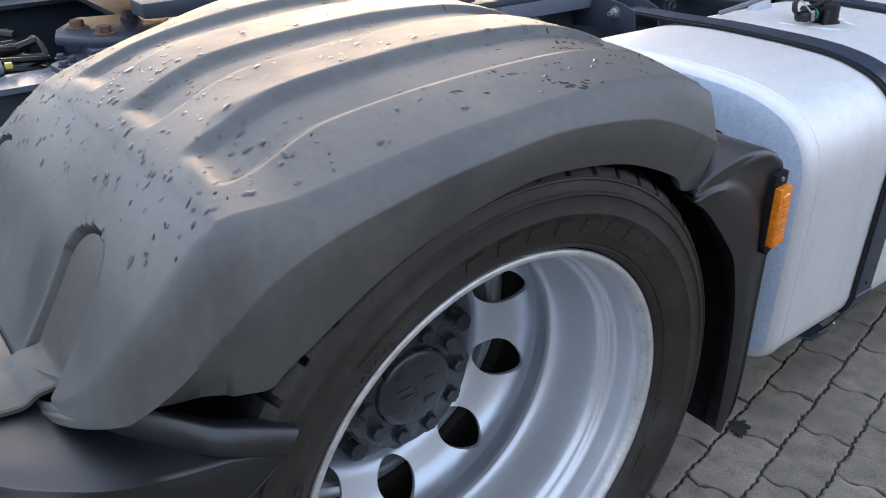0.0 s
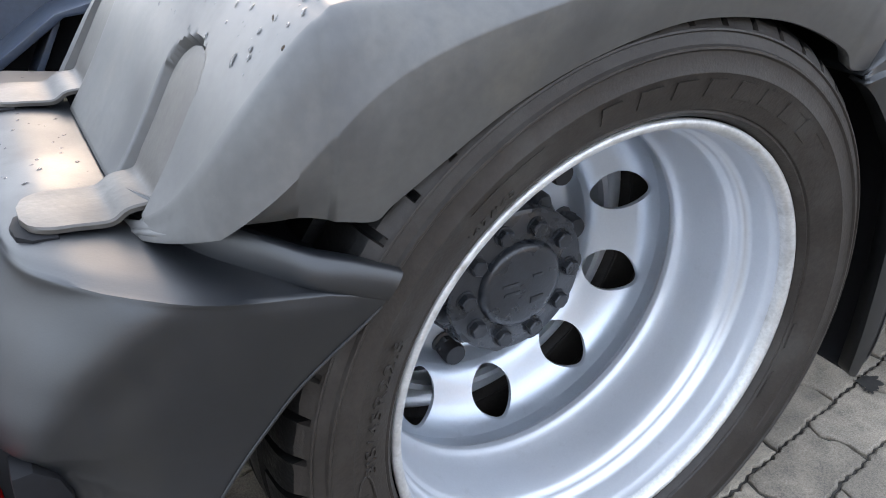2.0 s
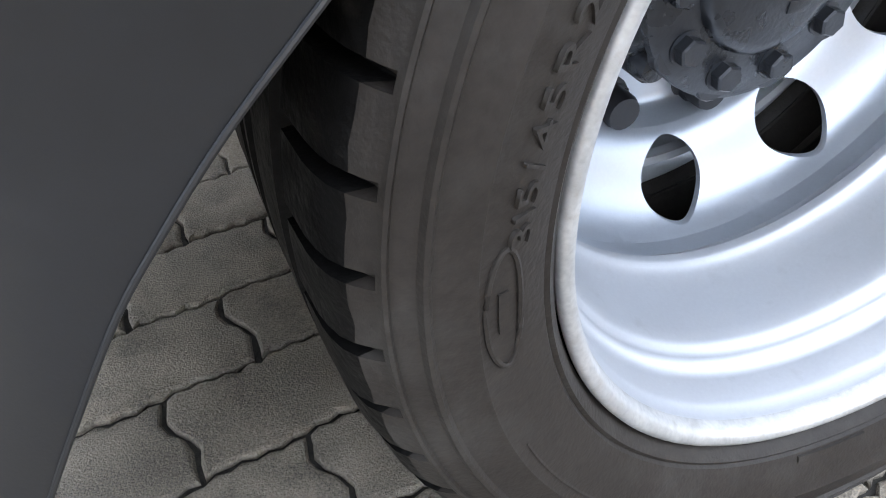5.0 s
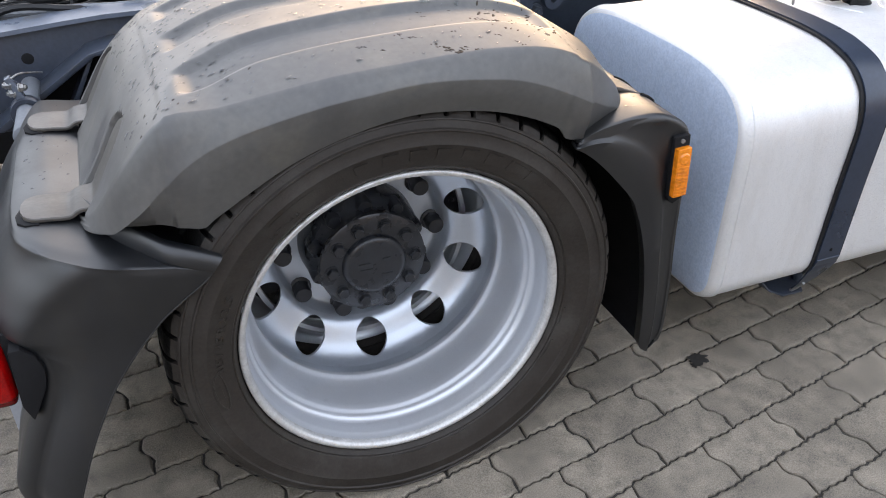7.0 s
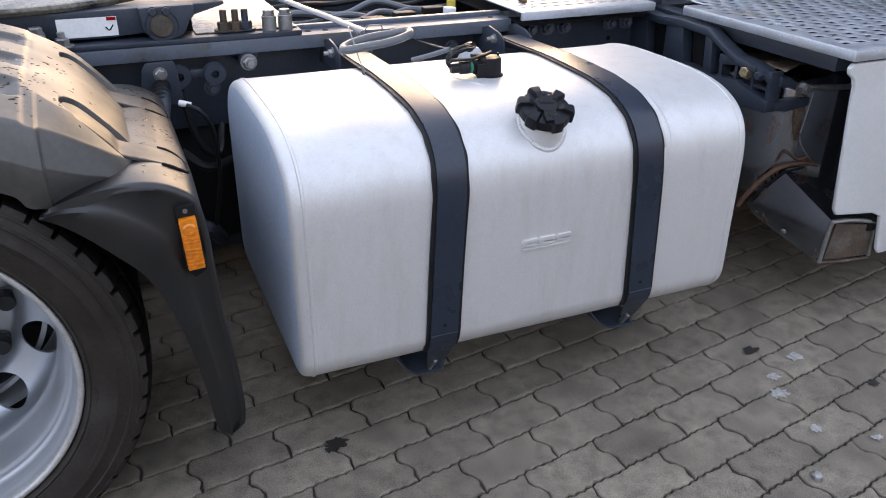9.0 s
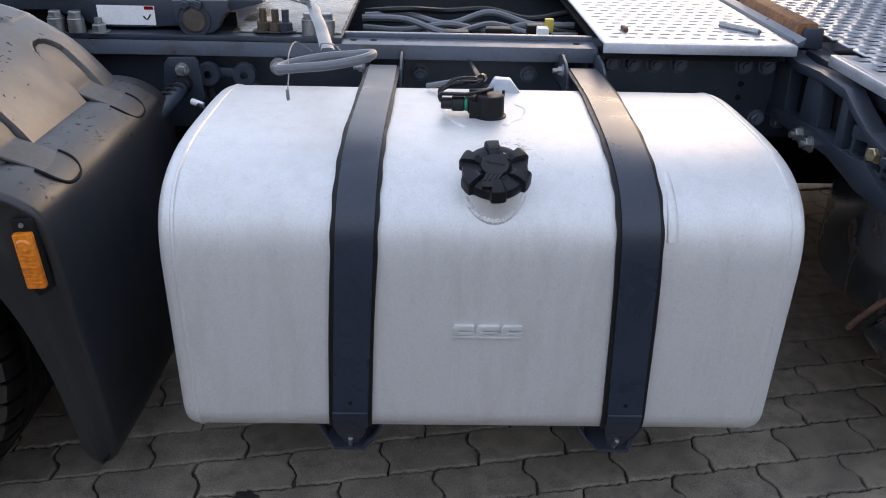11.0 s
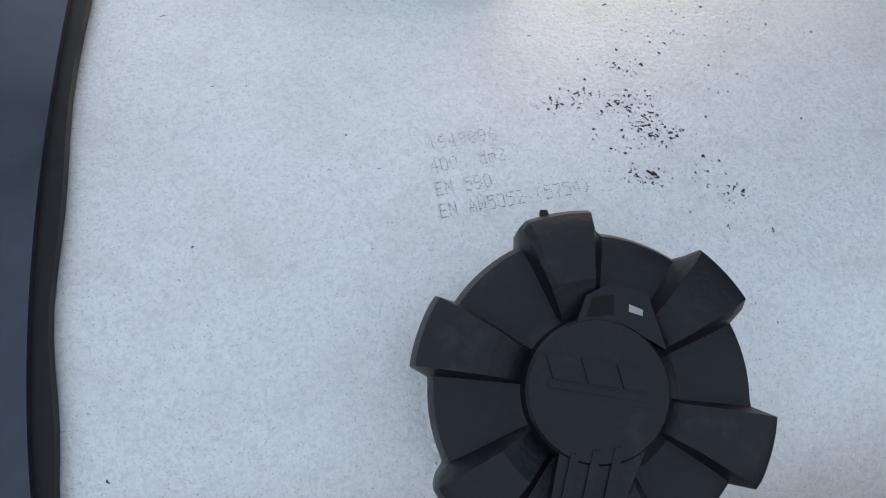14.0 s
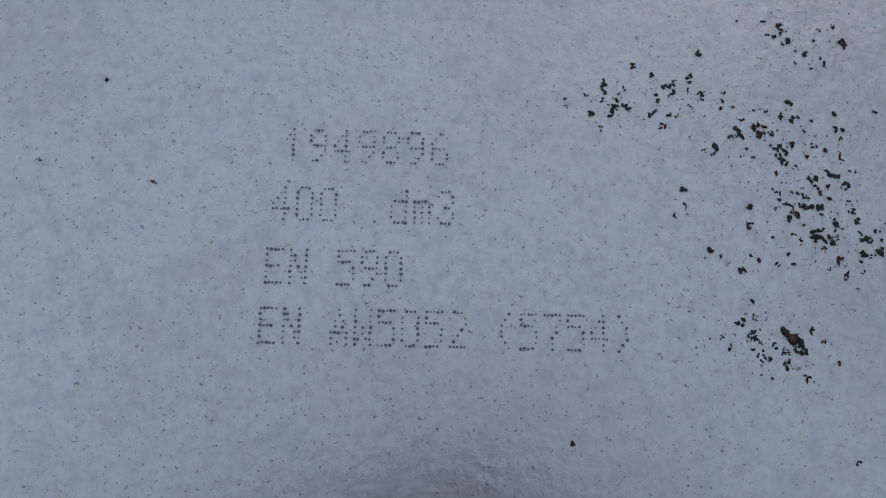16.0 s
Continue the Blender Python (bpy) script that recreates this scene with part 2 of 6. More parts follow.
def part(name, bm, mat, parent=None, label="", angle=35):
    me = bpy.data.meshes.new(name)
    bmesh.ops.recalc_face_normals(bm, faces=bm.faces)
    bm.to_mesh(me)
    bm.free()
    me.materials.append(mat)
    shade(me, angle)
    ob = new(name, me)
    if parent:
        hang(ob, parent)
    if label:
        tagged(ob, label)
    return ob


def add(bm, other):
    me = bpy.data.meshes.new("t")
    other.to_mesh(me)
    other.free()
    bm.from_mesh(me)
    bpy.data.meshes.remove(me)
    return bm


def grid(rows, closed_u=False, closed_v=False):
    """A sheet through rows of points; closed_u joins the last row to the first, closed_v the last point of a row to its first."""
    bm = bmesh.new()
    vs = [[bm.verts.new(p) for p in row] for row in rows]
    nu, nv = len(vs), len(vs[0])
    for i in range(nu if closed_u else nu - 1):
        for j in range(nv if closed_v else nv - 1):
            q = (vs[i][j], vs[i][(j + 1) % nv], vs[(i + 1) % nu][(j + 1) % nv], vs[(i + 1) % nu][j])
            bm.faces.new(q)
    return bm


def cap_ends(bm, rows_count, n):
    bm.verts.ensure_lookup_table()
    bm.faces.new([bm.verts[i] for i in range(n)])
    bm.faces.new([bm.verts[(rows_count - 1) * n + i] for i in range(n)])
    return bm


def lathe(profile, seg=96, x=0.0, z=0.0, close=False):
    """profile of (radius, y) turned about the axis that runs along y through (x, z)."""
    rows = []
    for k in range(seg):
        a = 2 * math.pi * k / seg
        rows.append([(x + r * math.cos(a), y, z + r * math.sin(a)) for r, y in profile])
    return grid(rows, True, close)


def turned(profile, origin, axis, seg=32):
    """profile of (radius, height) about any axis from origin."""
    ax = Vector(axis).normalized()
    u = ax.orthogonal().normalized()
    v = ax.cross(u)
    o = Vector(origin)
    rows = [[o + ax * h + (u * math.cos(2 * math.pi * k / seg) + v * math.sin(2 * math.pi * k / seg)) * max(r, 1e-5) for r, h in profile] for k in range(seg)]
    bm = grid(rows, True)
    bmesh.ops.remove_doubles(bm, verts=bm.verts, dist=2e-5)
    return bm


def bevel(bm, width, seg=2, angle=30):
    es = [e for e in bm.edges if len(e.link_faces) == 2 and e.calc_face_angle(0) > radians(angle)]
    bmesh.ops.bevel(bm, geom=es, offset=width, segments=seg, affect="EDGES", profile=0.6, clamp_overlap=True)
    return bm


def box(x0, x1, y0, y1, z0, z1, b=0.003):
    bm = bmesh.new()
    bmesh.ops.create_cube(bm, size=1)
    bmesh.ops.transform(bm, verts=bm.verts, matrix=Matrix.Translation(((x0 + x1) / 2, (y0 + y1) / 2, (z0 + z1) / 2)) @ Matrix.Diagonal((x1 - x0, y1 - y0, z1 - z0, 1)))
    return bevel(bm, b) if b else bm


def prism(poly, axis, a, b, bev=0.003):
    """A polygon in the plane across the axis, given thickness from a to b. axis y: (x, z); axis x: (y, z); axis z: (x, y)."""
    put = {"x": lambda p, t: (t, p[0], p[1]), "y": lambda p, t: (p[0], t, p[1]), "z": lambda p, t: (p[0], p[1], t)}[axis]
    bm = grid([[put(p, a) for p in poly], [put(p, b) for p in poly]], False, True)
    cap_ends(bm, 2, len(poly))
    bmesh.ops.recalc_face_normals(bm, faces=bm.faces)
    return bevel(bm, bev) if bev else bm


def smooth_path(points, n):
    """n points along a Catmull-Rom curve through the given ones."""
    ps = [Vector(p) for p in points]
    ps = [ps[0] * 2 - ps[1]] + ps + [ps[-1] * 2 - ps[-2]]
    out = []
    m = len(ps) - 3
    for k in range(n):
        t = k / (n - 1) * m
        i = min(int(t), m - 1)
        f = t - i
        a, b, c, d = ps[i:i + 4]
        out.append(0.5 * ((2 * b) + (c - a) * f + (2 * a - 5 * b + 4 * c - d) * f * f + (3 * b - a - 3 * c + d) * f ** 3))
    return out


def tube(points, r, seg=10, n=0, closed=False, flat=1.0):
    ps = smooth_path(points, n) if n else [Vector(p) for p in points]
    up = Vector((0, 0, 1))
    rows = []
    for i, p in enumerate(ps):
        if closed:
            d = ps[(i + 1) % len(ps)] - ps[i - 1]
        else:
            d = ps[min(i + 1, len(ps) - 1)] - ps[max(i - 1, 0)]
        d.normalize()
        s = d.cross(up)
        if s.length < 1e-3:
            s = d.cross(Vector((0, 1, 0)))
        s.normalize()
        t = s.cross(d)
        rows.append([p + (s * math.cos(2 * math.pi * k / seg) + t * math.sin(2 * math.pi * k / seg) * flat) * r for k in range(seg)])
    bm = grid(rows, closed, True)
    return bm if closed else cap_ends(bm, len(rows), seg)


def bolt(origin, axis, across=0.024, high=0.014, washer=0.018, stud=0.006):
    """A hexagon nut on a washer with a stud end."""
    bm = turned([(0, 0), (washer, 0), (washer, 0.003), (0.006, 0.003)], origin, axis, 20)
    o, ax = Vector(origin), Vector(axis).normalized()
    r = across / 1.732
    hexa = turned([(0, 0.003), (r, 0.003), (r, high - 0.002), (r * 0.86, high), (0, high)], origin, axis, 6)
    add(bm, hexa)
    if stud:
        add(bm, turned([(across * 0.3, high - 0.001), (across * 0.3, high + stud), (0, high + stud)], o, ax, 12))
    return bm


def lerp(table, x):
    """Linear reading of a table of (x, value)."""
    if x <= table[0][0]:
        return table[0][1]
    for (a, va), (b, vb) in zip(table, table[1:]):
        if x <= b:
            return va + (vb - va) * (x - a) / (b - a)
    return table[-1][1]


def ease(t):
    t = min(max(t, 0.0), 1.0)
    return t * t * (3 - 2 * t)


def curve_read(table):
    """A smooth reading of a table."""
    ps = smooth_path([(a, 0, b) for a, b in table], 12 * len(table))
    return [(p.x, p.z) for p in ps]


def solid(ob, thick, offset=-1):
    md = ob.modifiers.new("thickness", "SOLIDIFY")
    md.thickness, md.offset = thick, offset
    return ob


# ---- the ground ----
ROW, PITCH, TILT_ROW = 0.2031, 0.1098, radians(10.5)
GD, GN = Vector((math.cos(TILT_ROW), math.sin(TILT_ROW), 0)), Vector((-math.sin(TILT_ROW), math.cos(TILT_ROW), 0))
ground = tagged(part("ground", grid([[(-400, -400, -0.009), (400, -400, -0.009)], [(-400, 400, -0.009), (400, 400, -0.009)]]), M_JOINT), "dark sandy ground under interlocking pavers", "ground", kind="structure")


# unseen wall, added opposite the truck to cut low sky light
tagged(part("wall_south", box(-16, 18, -7.3, -7.0, -0.1, 2.5, 0.02), M_WALL), "plain unseen wall added opposite the truck to cut low light", "wall", kind="structure")



def paver_bm(gap=0.0020, deep=0.03, rough=None):
    """One interlocking block with finely toothed long sides and S-shaped ends; its own origin is the middle of its lower long side. rough: a random source that chips the edges."""
    long_ = []                          # fine teeth on a slow wave; both repeat with the half-block bond
    for k in range(17):
        x = -ROW / 2 + ROW * k / 16
        long_.append((x, 0.0019 * (1 if k % 2 else -1) + 0.0020 * math.sin(4 * math.pi * x / ROW)))
    end = [(0.0, 0.0), (0.16, 0.0030), (0.32, 0.0085), (0.46, 0.0045), (0.60, -0.0050), (0.74, -0.0085), (0.88, -0.0030), (1.0, 0.0)]
    pts = [(min(max(x, -ROW / 2 + gap), ROW / 2 - gap), w + gap) for x, w in long_]
    pts += [(ROW / 2 + d - gap, PITCH * f) for f, d in end[1:-1]]
    pts += [(min(max(x, -ROW / 2 + gap), ROW / 2 - gap), w + PITCH - gap) for x, w in reversed(long_)]
    pts += [(-ROW / 2 + d + gap, PITCH * f) for f, d in reversed(end[1:-1])]
    c = Vector((0, PITCH / 2))
    if rough:
        fine = []
        for p, q in zip(pts, pts[1:] + pts[:1]):
            fine += [p, ((p[0] + q[0]) / 2, (p[1] + q[1]) / 2)] if math.dist(p, q) > 0.03 else [p]
        pts = []
        for p in fine:
            k = rough.uniform(0.0, 0.0012) if rough.random() < 0.85 else rough.uniform(0.0015, 0.0045)
            d = (c - Vector(p)).normalized() * k
            pts.append((p[0] + d.x, p[1] + d.y))
    bm = bmesh.new()
    ch = 0.0036
    def ring(z, inset):
        out = []
        for p in pts:
            q = Vector(p)
            d = (c - q)
            out.append(bm.verts.new((q.x + inset * (1 if d.x > 0 else -1), q.y + inset * (1 if d.y > 0 else -1), z - (rough.uniform(0, 0.0008) if rough and inset else 0))))
        return out
    rings = [ring(-deep, 0), ring(-ch, 0), ring(-0.0012, ch * 0.45), ring(0.0, ch * 1.25)]
    for r0, r1 in zip(rings, rings[1:]):
        for i in range(len(pts)):
            bm.faces.new((r0[i], r0[(i + 1) % len(pts)], r1[(i + 1) % len(pts)], r1[i]))
    bm.faces.new(rings[-1])
    return bm


pavement = tagged(new("pavement"), "grey-brown interlocking concrete block paving, worn and stained", "paving", kind="structure")
near, far = [], []
for j in range(-34, 46):
    for i in range(-26, 38):
        s = 0.8747 + (0.10155 if j % 2 else 0) + ROW * (i + 0.5)
        t = -0.0385 + PITCH * j
        p = GD * s + GN * t
        if -4.2 < p.x < 6.2 and -3.0 < p.y < 4.2:
            d = (p.x - 0.75) ** 2 / 1.9 + (p.y + 0.05) ** 2
            (near if -0.95 < p.x < 2.55 and -0.62 < p.y < 0.62 else far).append((d, s, t, p))
near.sort(key=lambda q: q[0])
far += near[300:]
near = near[:300]
PAVE_TURN = Matrix.Rotation(TILT_ROW, 4, "Z")


# ---- the rear wheel ----
WZ = 0.400
wheel = thing("rear_wheel", "silver dished truck wheel with a black low-profile tyre standing on pavers", "wheel", at=(0, 0.13, 0))


def tyre_bm(y_out, y_in, lugs=54, detail=True, skin="all"):
    """Tyre with shoulder notches and four grooves; flattened where it stands."""
    w = y_in - y_out
    side = [(0.2995, 0.004), (0.303, -0.006), (0.308, -0.0115), (0.311, -0.0105), (0.3125, -0.0135), (0.322, -0.018), (0.335, -0.0235), (0.352, -0.0270), (0.3535, -0.0280), (0.3550, -0.0278), (0.3565, -0.0270), (0.3745, -0.0258), (0.3768, -0.0282), (0.3792, -0.0278), (0.3808, -0.0236), (0.3915, -0.0198), (0.3932, -0.0216), (0.3952, -0.0208), (0.3968, -0.0172), (0.4010, -0.0138), (0.4070, -0.0080), (0.4120, -0.0005), (0.4150, 0.0085), (0.4168, 0.0180)]
    prof = [(r, y_out + d, 1.0 if r > 0.4065 else (0.75 if r > 0.4005 else 0.0)) for r, d in side]
    crown = [(0.045, 0), (0.050, 1), (0.060, 1), (0.065, 0), (0.105, 0), (0.110, 1), (0.120, 1), (0.125, 0)]
    for d, g in crown:
        prof.append((0.4178 + 0.0022 * (d / 0.125) - 0.012 * g, y_out + d, 0.9 if d < 0.05 else 0.0))
    half = list(prof)
    prof += [(r, y_out + y_in - y, g) for r, y, g in reversed(half)]
    cut = next(i for i, q in enumerate(prof) if q[0] > 0.4065)
    prof = {"all": prof, "side": prof[:cut + 1], "tread": prof[cut:]}[skin]
    fr = (0.0, 0.03, 0.17, 0.20, 0.46, 0.76) if detail else (0.0, 0.5)
    rows = []
    for k in range(lugs):
        for q, f in enumerate(fr):
            a = 2 * math.pi * (k + f) / lugs
            notch = (0.0135 + 0.004 * math.sin(k * 2.3)) if detail and q in (1, 2) else 0.0
            row = []
            for r, y, g in prof:
                rr = r - notch * g - (0.0016 * max(math.sin(k * 5.1 + q * 1.7), 0.0) if detail and g > 0.95 else 0.0)
                z = WZ + rr * math.sin(a)
                x = rr * math.cos(a)
                if z < 0.03:
                    squash = ease((0.03 - z) / 0.05)
                    y += (-0.008 if y < (y_out + y_in) / 2 else 0.008) * squash
                row.append((x, y, max(z, 0.0015)))
            rows.append(row)
    return grid(rows, True)


tyre = part("tyre", tyre_bm(0.0, 0.256, skin="side"), M_TYRE, wheel, "dusty black low-profile tyre sidewall with raised lettering", 28)
part("tread", tyre_bm(0.0, 0.256, skin="tread"), M_TREAD, wheel, "worn tread, blackened further for shade, with notched shoulder lugs", 28)

# rim barrel, from the outer flange inwards
flange = part("rim_flange", lathe([(0.2925, 0.012), (0.2975, 0.006), (0.2992, 0.0), (0.2980, -0.0042), (0.2940, -0.0055), (0.2895, -0.0035), (0.2865, 0.002), (0.2850, 0.010)], 160, 0, WZ), M_RIMEDGE, wheel, "scuffed silver rim edge", 60)
barrel = part("rim_barrel", lathe([(0.2850, 0.010), (0.2842, 0.017), (0.2828, 0.0215), (0.2815, 0.026), (0.2805, 0.048), (0.2795, 0.054), (0.2765, 0.0585), (0.2745, 0.0605), (0.2735, 0.0660), (0.2722, 0.0710), (0.2695, 0.0745), (0.2675, 0.0800), (0.2662, 0.0920), (0.2648, 0.1150), (0.2630, 0.1380), (0.2600, 0.1540), (0.2565, 0.1625), (0.2540, 0.1655), (0.2530, 0.1690), (0.2530, 0.1760), (0.2590, 0.1810), (0.2615, 0.187)], 160, 0, WZ), M_RIM, wheel, "", 40)


DISC = [(0.1835, 0.2860), (0.190, 0.2760), (0.198, 0.2690), (0.208, 0.2630), (0.222, 0.2555), (0.236, 0.2470), (0.248, 0.2365), (0.2560, 0.2240), (0.2615, 0.2060)]
DISC_LINE = curve_read(DISC)


def disc_y(r):
    """Depth of the wheel disc at a radius."""
    return lerp(DISC_LINE, r)


def disc_bm(holes=10, phase=-18.0):
    bm = bmesh.new()
    rc, rh, r0, r1 = 0.2235, 0.0345, 0.1835, 0.2615
    half = math.pi / holes
    n = 96
    for h in range(holes):
        ac = radians(phase) + 2 * math.pi * h / holes
        rings = []
        for f in (-0.25, 0.0, 0.02, 0.05, 0.10, 0.17, 0.25, 0.34, 0.43, 0.52, 0.61, 0.70, 0.78, 0.86, 0.93, 1.0):
            ring = []
            for k in range(n):
                b = 2 * math.pi * k / n + math.pi / 4
                cx, cy = math.cos(b), math.sin(b)
                u, v = cx * rh, cy * rh
                m = max(abs(cx), abs(cy))
                tx, ty = cx / m, cy / m
                br = (r1 + r0) / 2 + ty * (r1 - r0) / 2
                ba = tx * half
                if f <= 0:
                    r, a = rc + v, u / rc
                    y = disc_y(r) - f * 0.03 + (0.0 if f == 0 else 0.0)
                    if f < 0:
                        y = disc_y(r) + 0.007
                else:
                    r = (rc + v) * (1 - f) + br * f
                    a = (u / rc) * (1 - f) + ba * f
                    y = disc_y(r)
                ring.append(bm.verts.new((r * math.cos(ac + a), y, WZ + r * math.sin(ac + a))))
            rings.append(ring)
        for q0, q1 in zip(rings, rings[1:]):
            for k in range(n):
                bm.faces.new((q0[k], q0[(k + 1) % n], q1[(k + 1) % n], q1[k]))
    bmesh.ops.remove_doubles(bm, verts=bm.verts, dist=1e-4)
    add(bm, lathe([(0.1835, 0.2860), (0.1815, 0.2915), (0.1798, 0.2985), (0.1780, 0.3070), (0.1755, 0.3130), (0.1715, 0.3165), (0.1660, 0.3180), (0.10, 0.3185)], 160, 0, WZ))
    add(bm, lathe([(0.2615, 0.2060), (0.2620, 0.1970), (0.2620, 0.186)], 160, 0, WZ))
    bmesh.ops.remove_doubles(bm, verts=bm.verts, dist=2e-4)
    return bm


part("rim_disc", disc_bm(), M_DISC, wheel, "silver wheel disc with round hand holes", 40)
nut_bm = lambda: add(turned([(0.0235, 0.0), (0.0235, 0.004), (0.0185, 0.006), (0.0185, 0.03), (0.0165, 0.036), (0.0, 0.037)], (0, 0, 0), (0, -1, 0), 18), turned([(0.0205, 0.004), (0.0205, 0.016), (0.018, 0.018)], (0, 0, 0), (0, -1, 0), 6))
first = None
for k in range(10):
    a = radians(1.0 + 36 * k)
    at = Vector((0.1640 * math.cos(a), 0.3178, WZ + 0.1675 * math.sin(a)))
    if first is None:
        first = part("wheel_nut", nut_bm(), M_NUT, wheel, "black plastic nut cap")
        first.matrix_basis = Matrix.Translation(at)
    else:
        o = new("wheel_nut", first.data)
        hang(o, wheel)
        o.matrix_basis = Matrix.Translation(at)
hub = part("hub", lathe([(0.0, 0.188), (0.052, 0.188), (0.060, 0.1895), (0.0645, 0.194), (0.066, 0.2005), (0.104, 0.202), (0.109, 0.205), (0.110, 0.213), (0.104, 0.216), (0.098, 0.221), (0.099, 0.236), (0.106, 0.246), (0.114, 0.254), (0.121, 0.267), (0.125, 0.290), (0.127, 0.3190)], 96, 0, WZ), M_HUB, wheel, "black cast hub with a bolted cover", 40)
for k in range(10):
    a = radians(19 + 36 * k)
    part("hub_boss", turned([(0.0165, 0.0), (0.0160, 0.030), (0.0125, 0.036), (0.0, 0.037)], (0.108 * math.cos(a), 0.272, WZ + 0.108 * math.sin(a)), (0, -1, 0), 16), M_HUB, hub)
hb = None
for k in range(10):
    a = radians(2 + 36 * k)
    at = Vector((0.085 * math.cos(a), 0.203, WZ + 0.085 * math.sin(a)))
    if hb is None:
        hb = part("hub_bolt", bolt((0, 0, 0), (0, -1, 0), 0.0215, 0.0145, 0.0150, 0), M_HUB, hub)
        hb.matrix_basis = Matrix.Translation(at)
    else:
        o = new("hub_bolt", hb.data)
        o.parent = hub
        o.matrix_basis = Matrix.Translation(at)
for k in range(10):
    a = radians(2 + 36 * k)
    part("cover_ear", turned([(0.0185, 0.0), (0.0185, 0.010), (0.0170, 0.0118), (0.0, 0.012)], (0.0935 * math.cos(a), 0.2140, WZ + 0.0935 * math.sin(a)), (0, -1, 0), 20), M_HUB, hub)
for q in ((-0.035, -0.010, 0.006, 0.011), (-0.032, -0.006, -0.008, -0.003), (0.012, 0.034, -0.030, -0.020), (0.014, 0.030, 0.012, 0.016)):
    part("hub_mark", box(q[0], q[1], 0.1865, 0.189, WZ + q[2], WZ + q[3], 0.0008), M_HUB, hub)
part("hub_dimple", turned([(0.0, 0.0008), (0.0035, 0.0008), (0.0035, 0.0)], (-0.002, 0.188, WZ + 0.002), (0, -1, 0), 14), M_NUT, hub)

LETTER_WIDE = 1.45


# raised size marking on the sidewall, and plain raised shapes for the maker's lettering
def arc_text(body, size, radius, start, step_gain, y, mat, parent, name):
    """Letters set round the sidewall, their tops outwards, read clockwise."""
    ang = start
    dg = bpy.context.evaluated_depsgraph_get
    for ch in body:
        cu = bpy.data.curves.new(name, "FONT")
        cu.body, cu.size, cu.extrude, cu.align_x = ch, size, 0.0011, "CENTER"
        tmp = bpy.data.objects.new("t", cu)
        scene.collection.objects.link(tmp)
        me = bpy.data.meshes.new_from_object(tmp.evaluated_get(dg()))
        wide = max((v.co.x for v in me.vertices), default=0.003) - min((v.co.x for v in me.vertices), default=0)
        bpy.data.objects.remove(tmp)
        me.materials.append(mat)
        wide *= LETTER_WIDE
        ang -= (wide / 2 + step_gain) / radius
        o = new(name, me)
        o.parent = parent
        m = Matrix.Translation((radius * math.cos(ang), y, WZ + radius * math.sin(ang))) @ Matrix.Rotation(math.pi / 2 - ang, 4, "Y") @ Matrix.Rotation(math.pi / 2 + radians(23), 4, "X") @ Matrix.Diagonal((LETTER_WIDE, 1, 1, 1))
        o.matrix_basis = m
        ang -= (wide / 2 + step_gain) / radius


arc_text("315/45R22.5", 0.0200, 0.3262, radians(180.0), 0.0019, -0.0204, M_TYRE, tyre, "size_letter")
arc_text("147/145", 0.0125, 0.3200, radians(134.0), 0.0016, -0.0174, M_TYRE, tyre, "load_letter")


def arc_bar(r0, r1, a0, a1, y0, y1, n=6):
    rows = []
    for k in range(n + 1):
        a = radians(a0 + (a1 - a0) * k / n)
        rows.append([(r * math.cos(a), y, WZ + r * math.sin(a)) for r, y in ((r0, y0 + 0.002), (r0, y0), (r1, y1), (r1, y1 + 0.002))])
    return cap_ends(grid(rows, False, True), n + 1, 4)


for k in range(8):
    a = 105 - k * 7.6
    part("raised_mark", arc_bar(0.328, 0.347, a, a - (4.6 if k % 3 else 3.8), -0.0222, -0.0282), M_TYRE, tyre)
for a0, a1, r in ((116, 131, 0.345), (56, 41, 0.345), (232, 205, 0.345), (322, 340, 0.342), (262, 275, 0.318), (284, 291, 0.318), (330, 338, 0.318), (345, 352, 0.318)):
    part("raised_mark", arc_bar(r - 0.004, r + 0.001, a0, a1, -0.0225 if r > 0.33 else -0.0165, -0.0265 if r > 0.33 else -0.0185, 8), M_TYRE, tyre)

oval = []
for q in range(28):
    b = 2 * math.pi * q / 28
    r, a = 0.3395 + 0.0100 * math.sin(b), radians(186.0) + 0.113 * math.cos(b)
    oval.append((r * math.cos(a), -0.0235 - 0.22 * (r - 0.3335), WZ + r * math.sin(a)))
part("raised_oval", tube(oval, 0.0016, 6, closed=True), M_TYRE, tyre)
part("raised_mark", arc_bar(0.3370, 0.3425, 183.8, 188.2, -0.0252, -0.0262), M_TYRE, tyre)

inner = thing("inner_wheel", "inner twin wheel with a black tyre behind the outer one", "wheel", at=(0, 0.46, 0))
part("tyre", tyre_bm(0.335, 0.591, 40, False), M_TYRE, inner)
part("rim", lathe([(0.297, 0.335), (0.285, 0.34), (0.270, 0.36), (0.262, 0.40), (0.262, 0.55), (0.2, 0.57)], 96, 0, WZ), M_RIM, inner)
part("disc", lathe([(0.142, 0.3300), (0.182, 0.3300), (0.196, 0.342), (0.215, 0.358), (0.24, 0.368), (0.262, 0.385)], 96, 0, WZ), M_HUB, inner)
# silver ring added to give the reflected stripe behind each hand hole
part("ring", lathe([(0.226, 0.292), (0.236, 0.292), (0.236, 0.305), (0.226, 0.305)], 96, 0, WZ, True), M_RIM, inner)


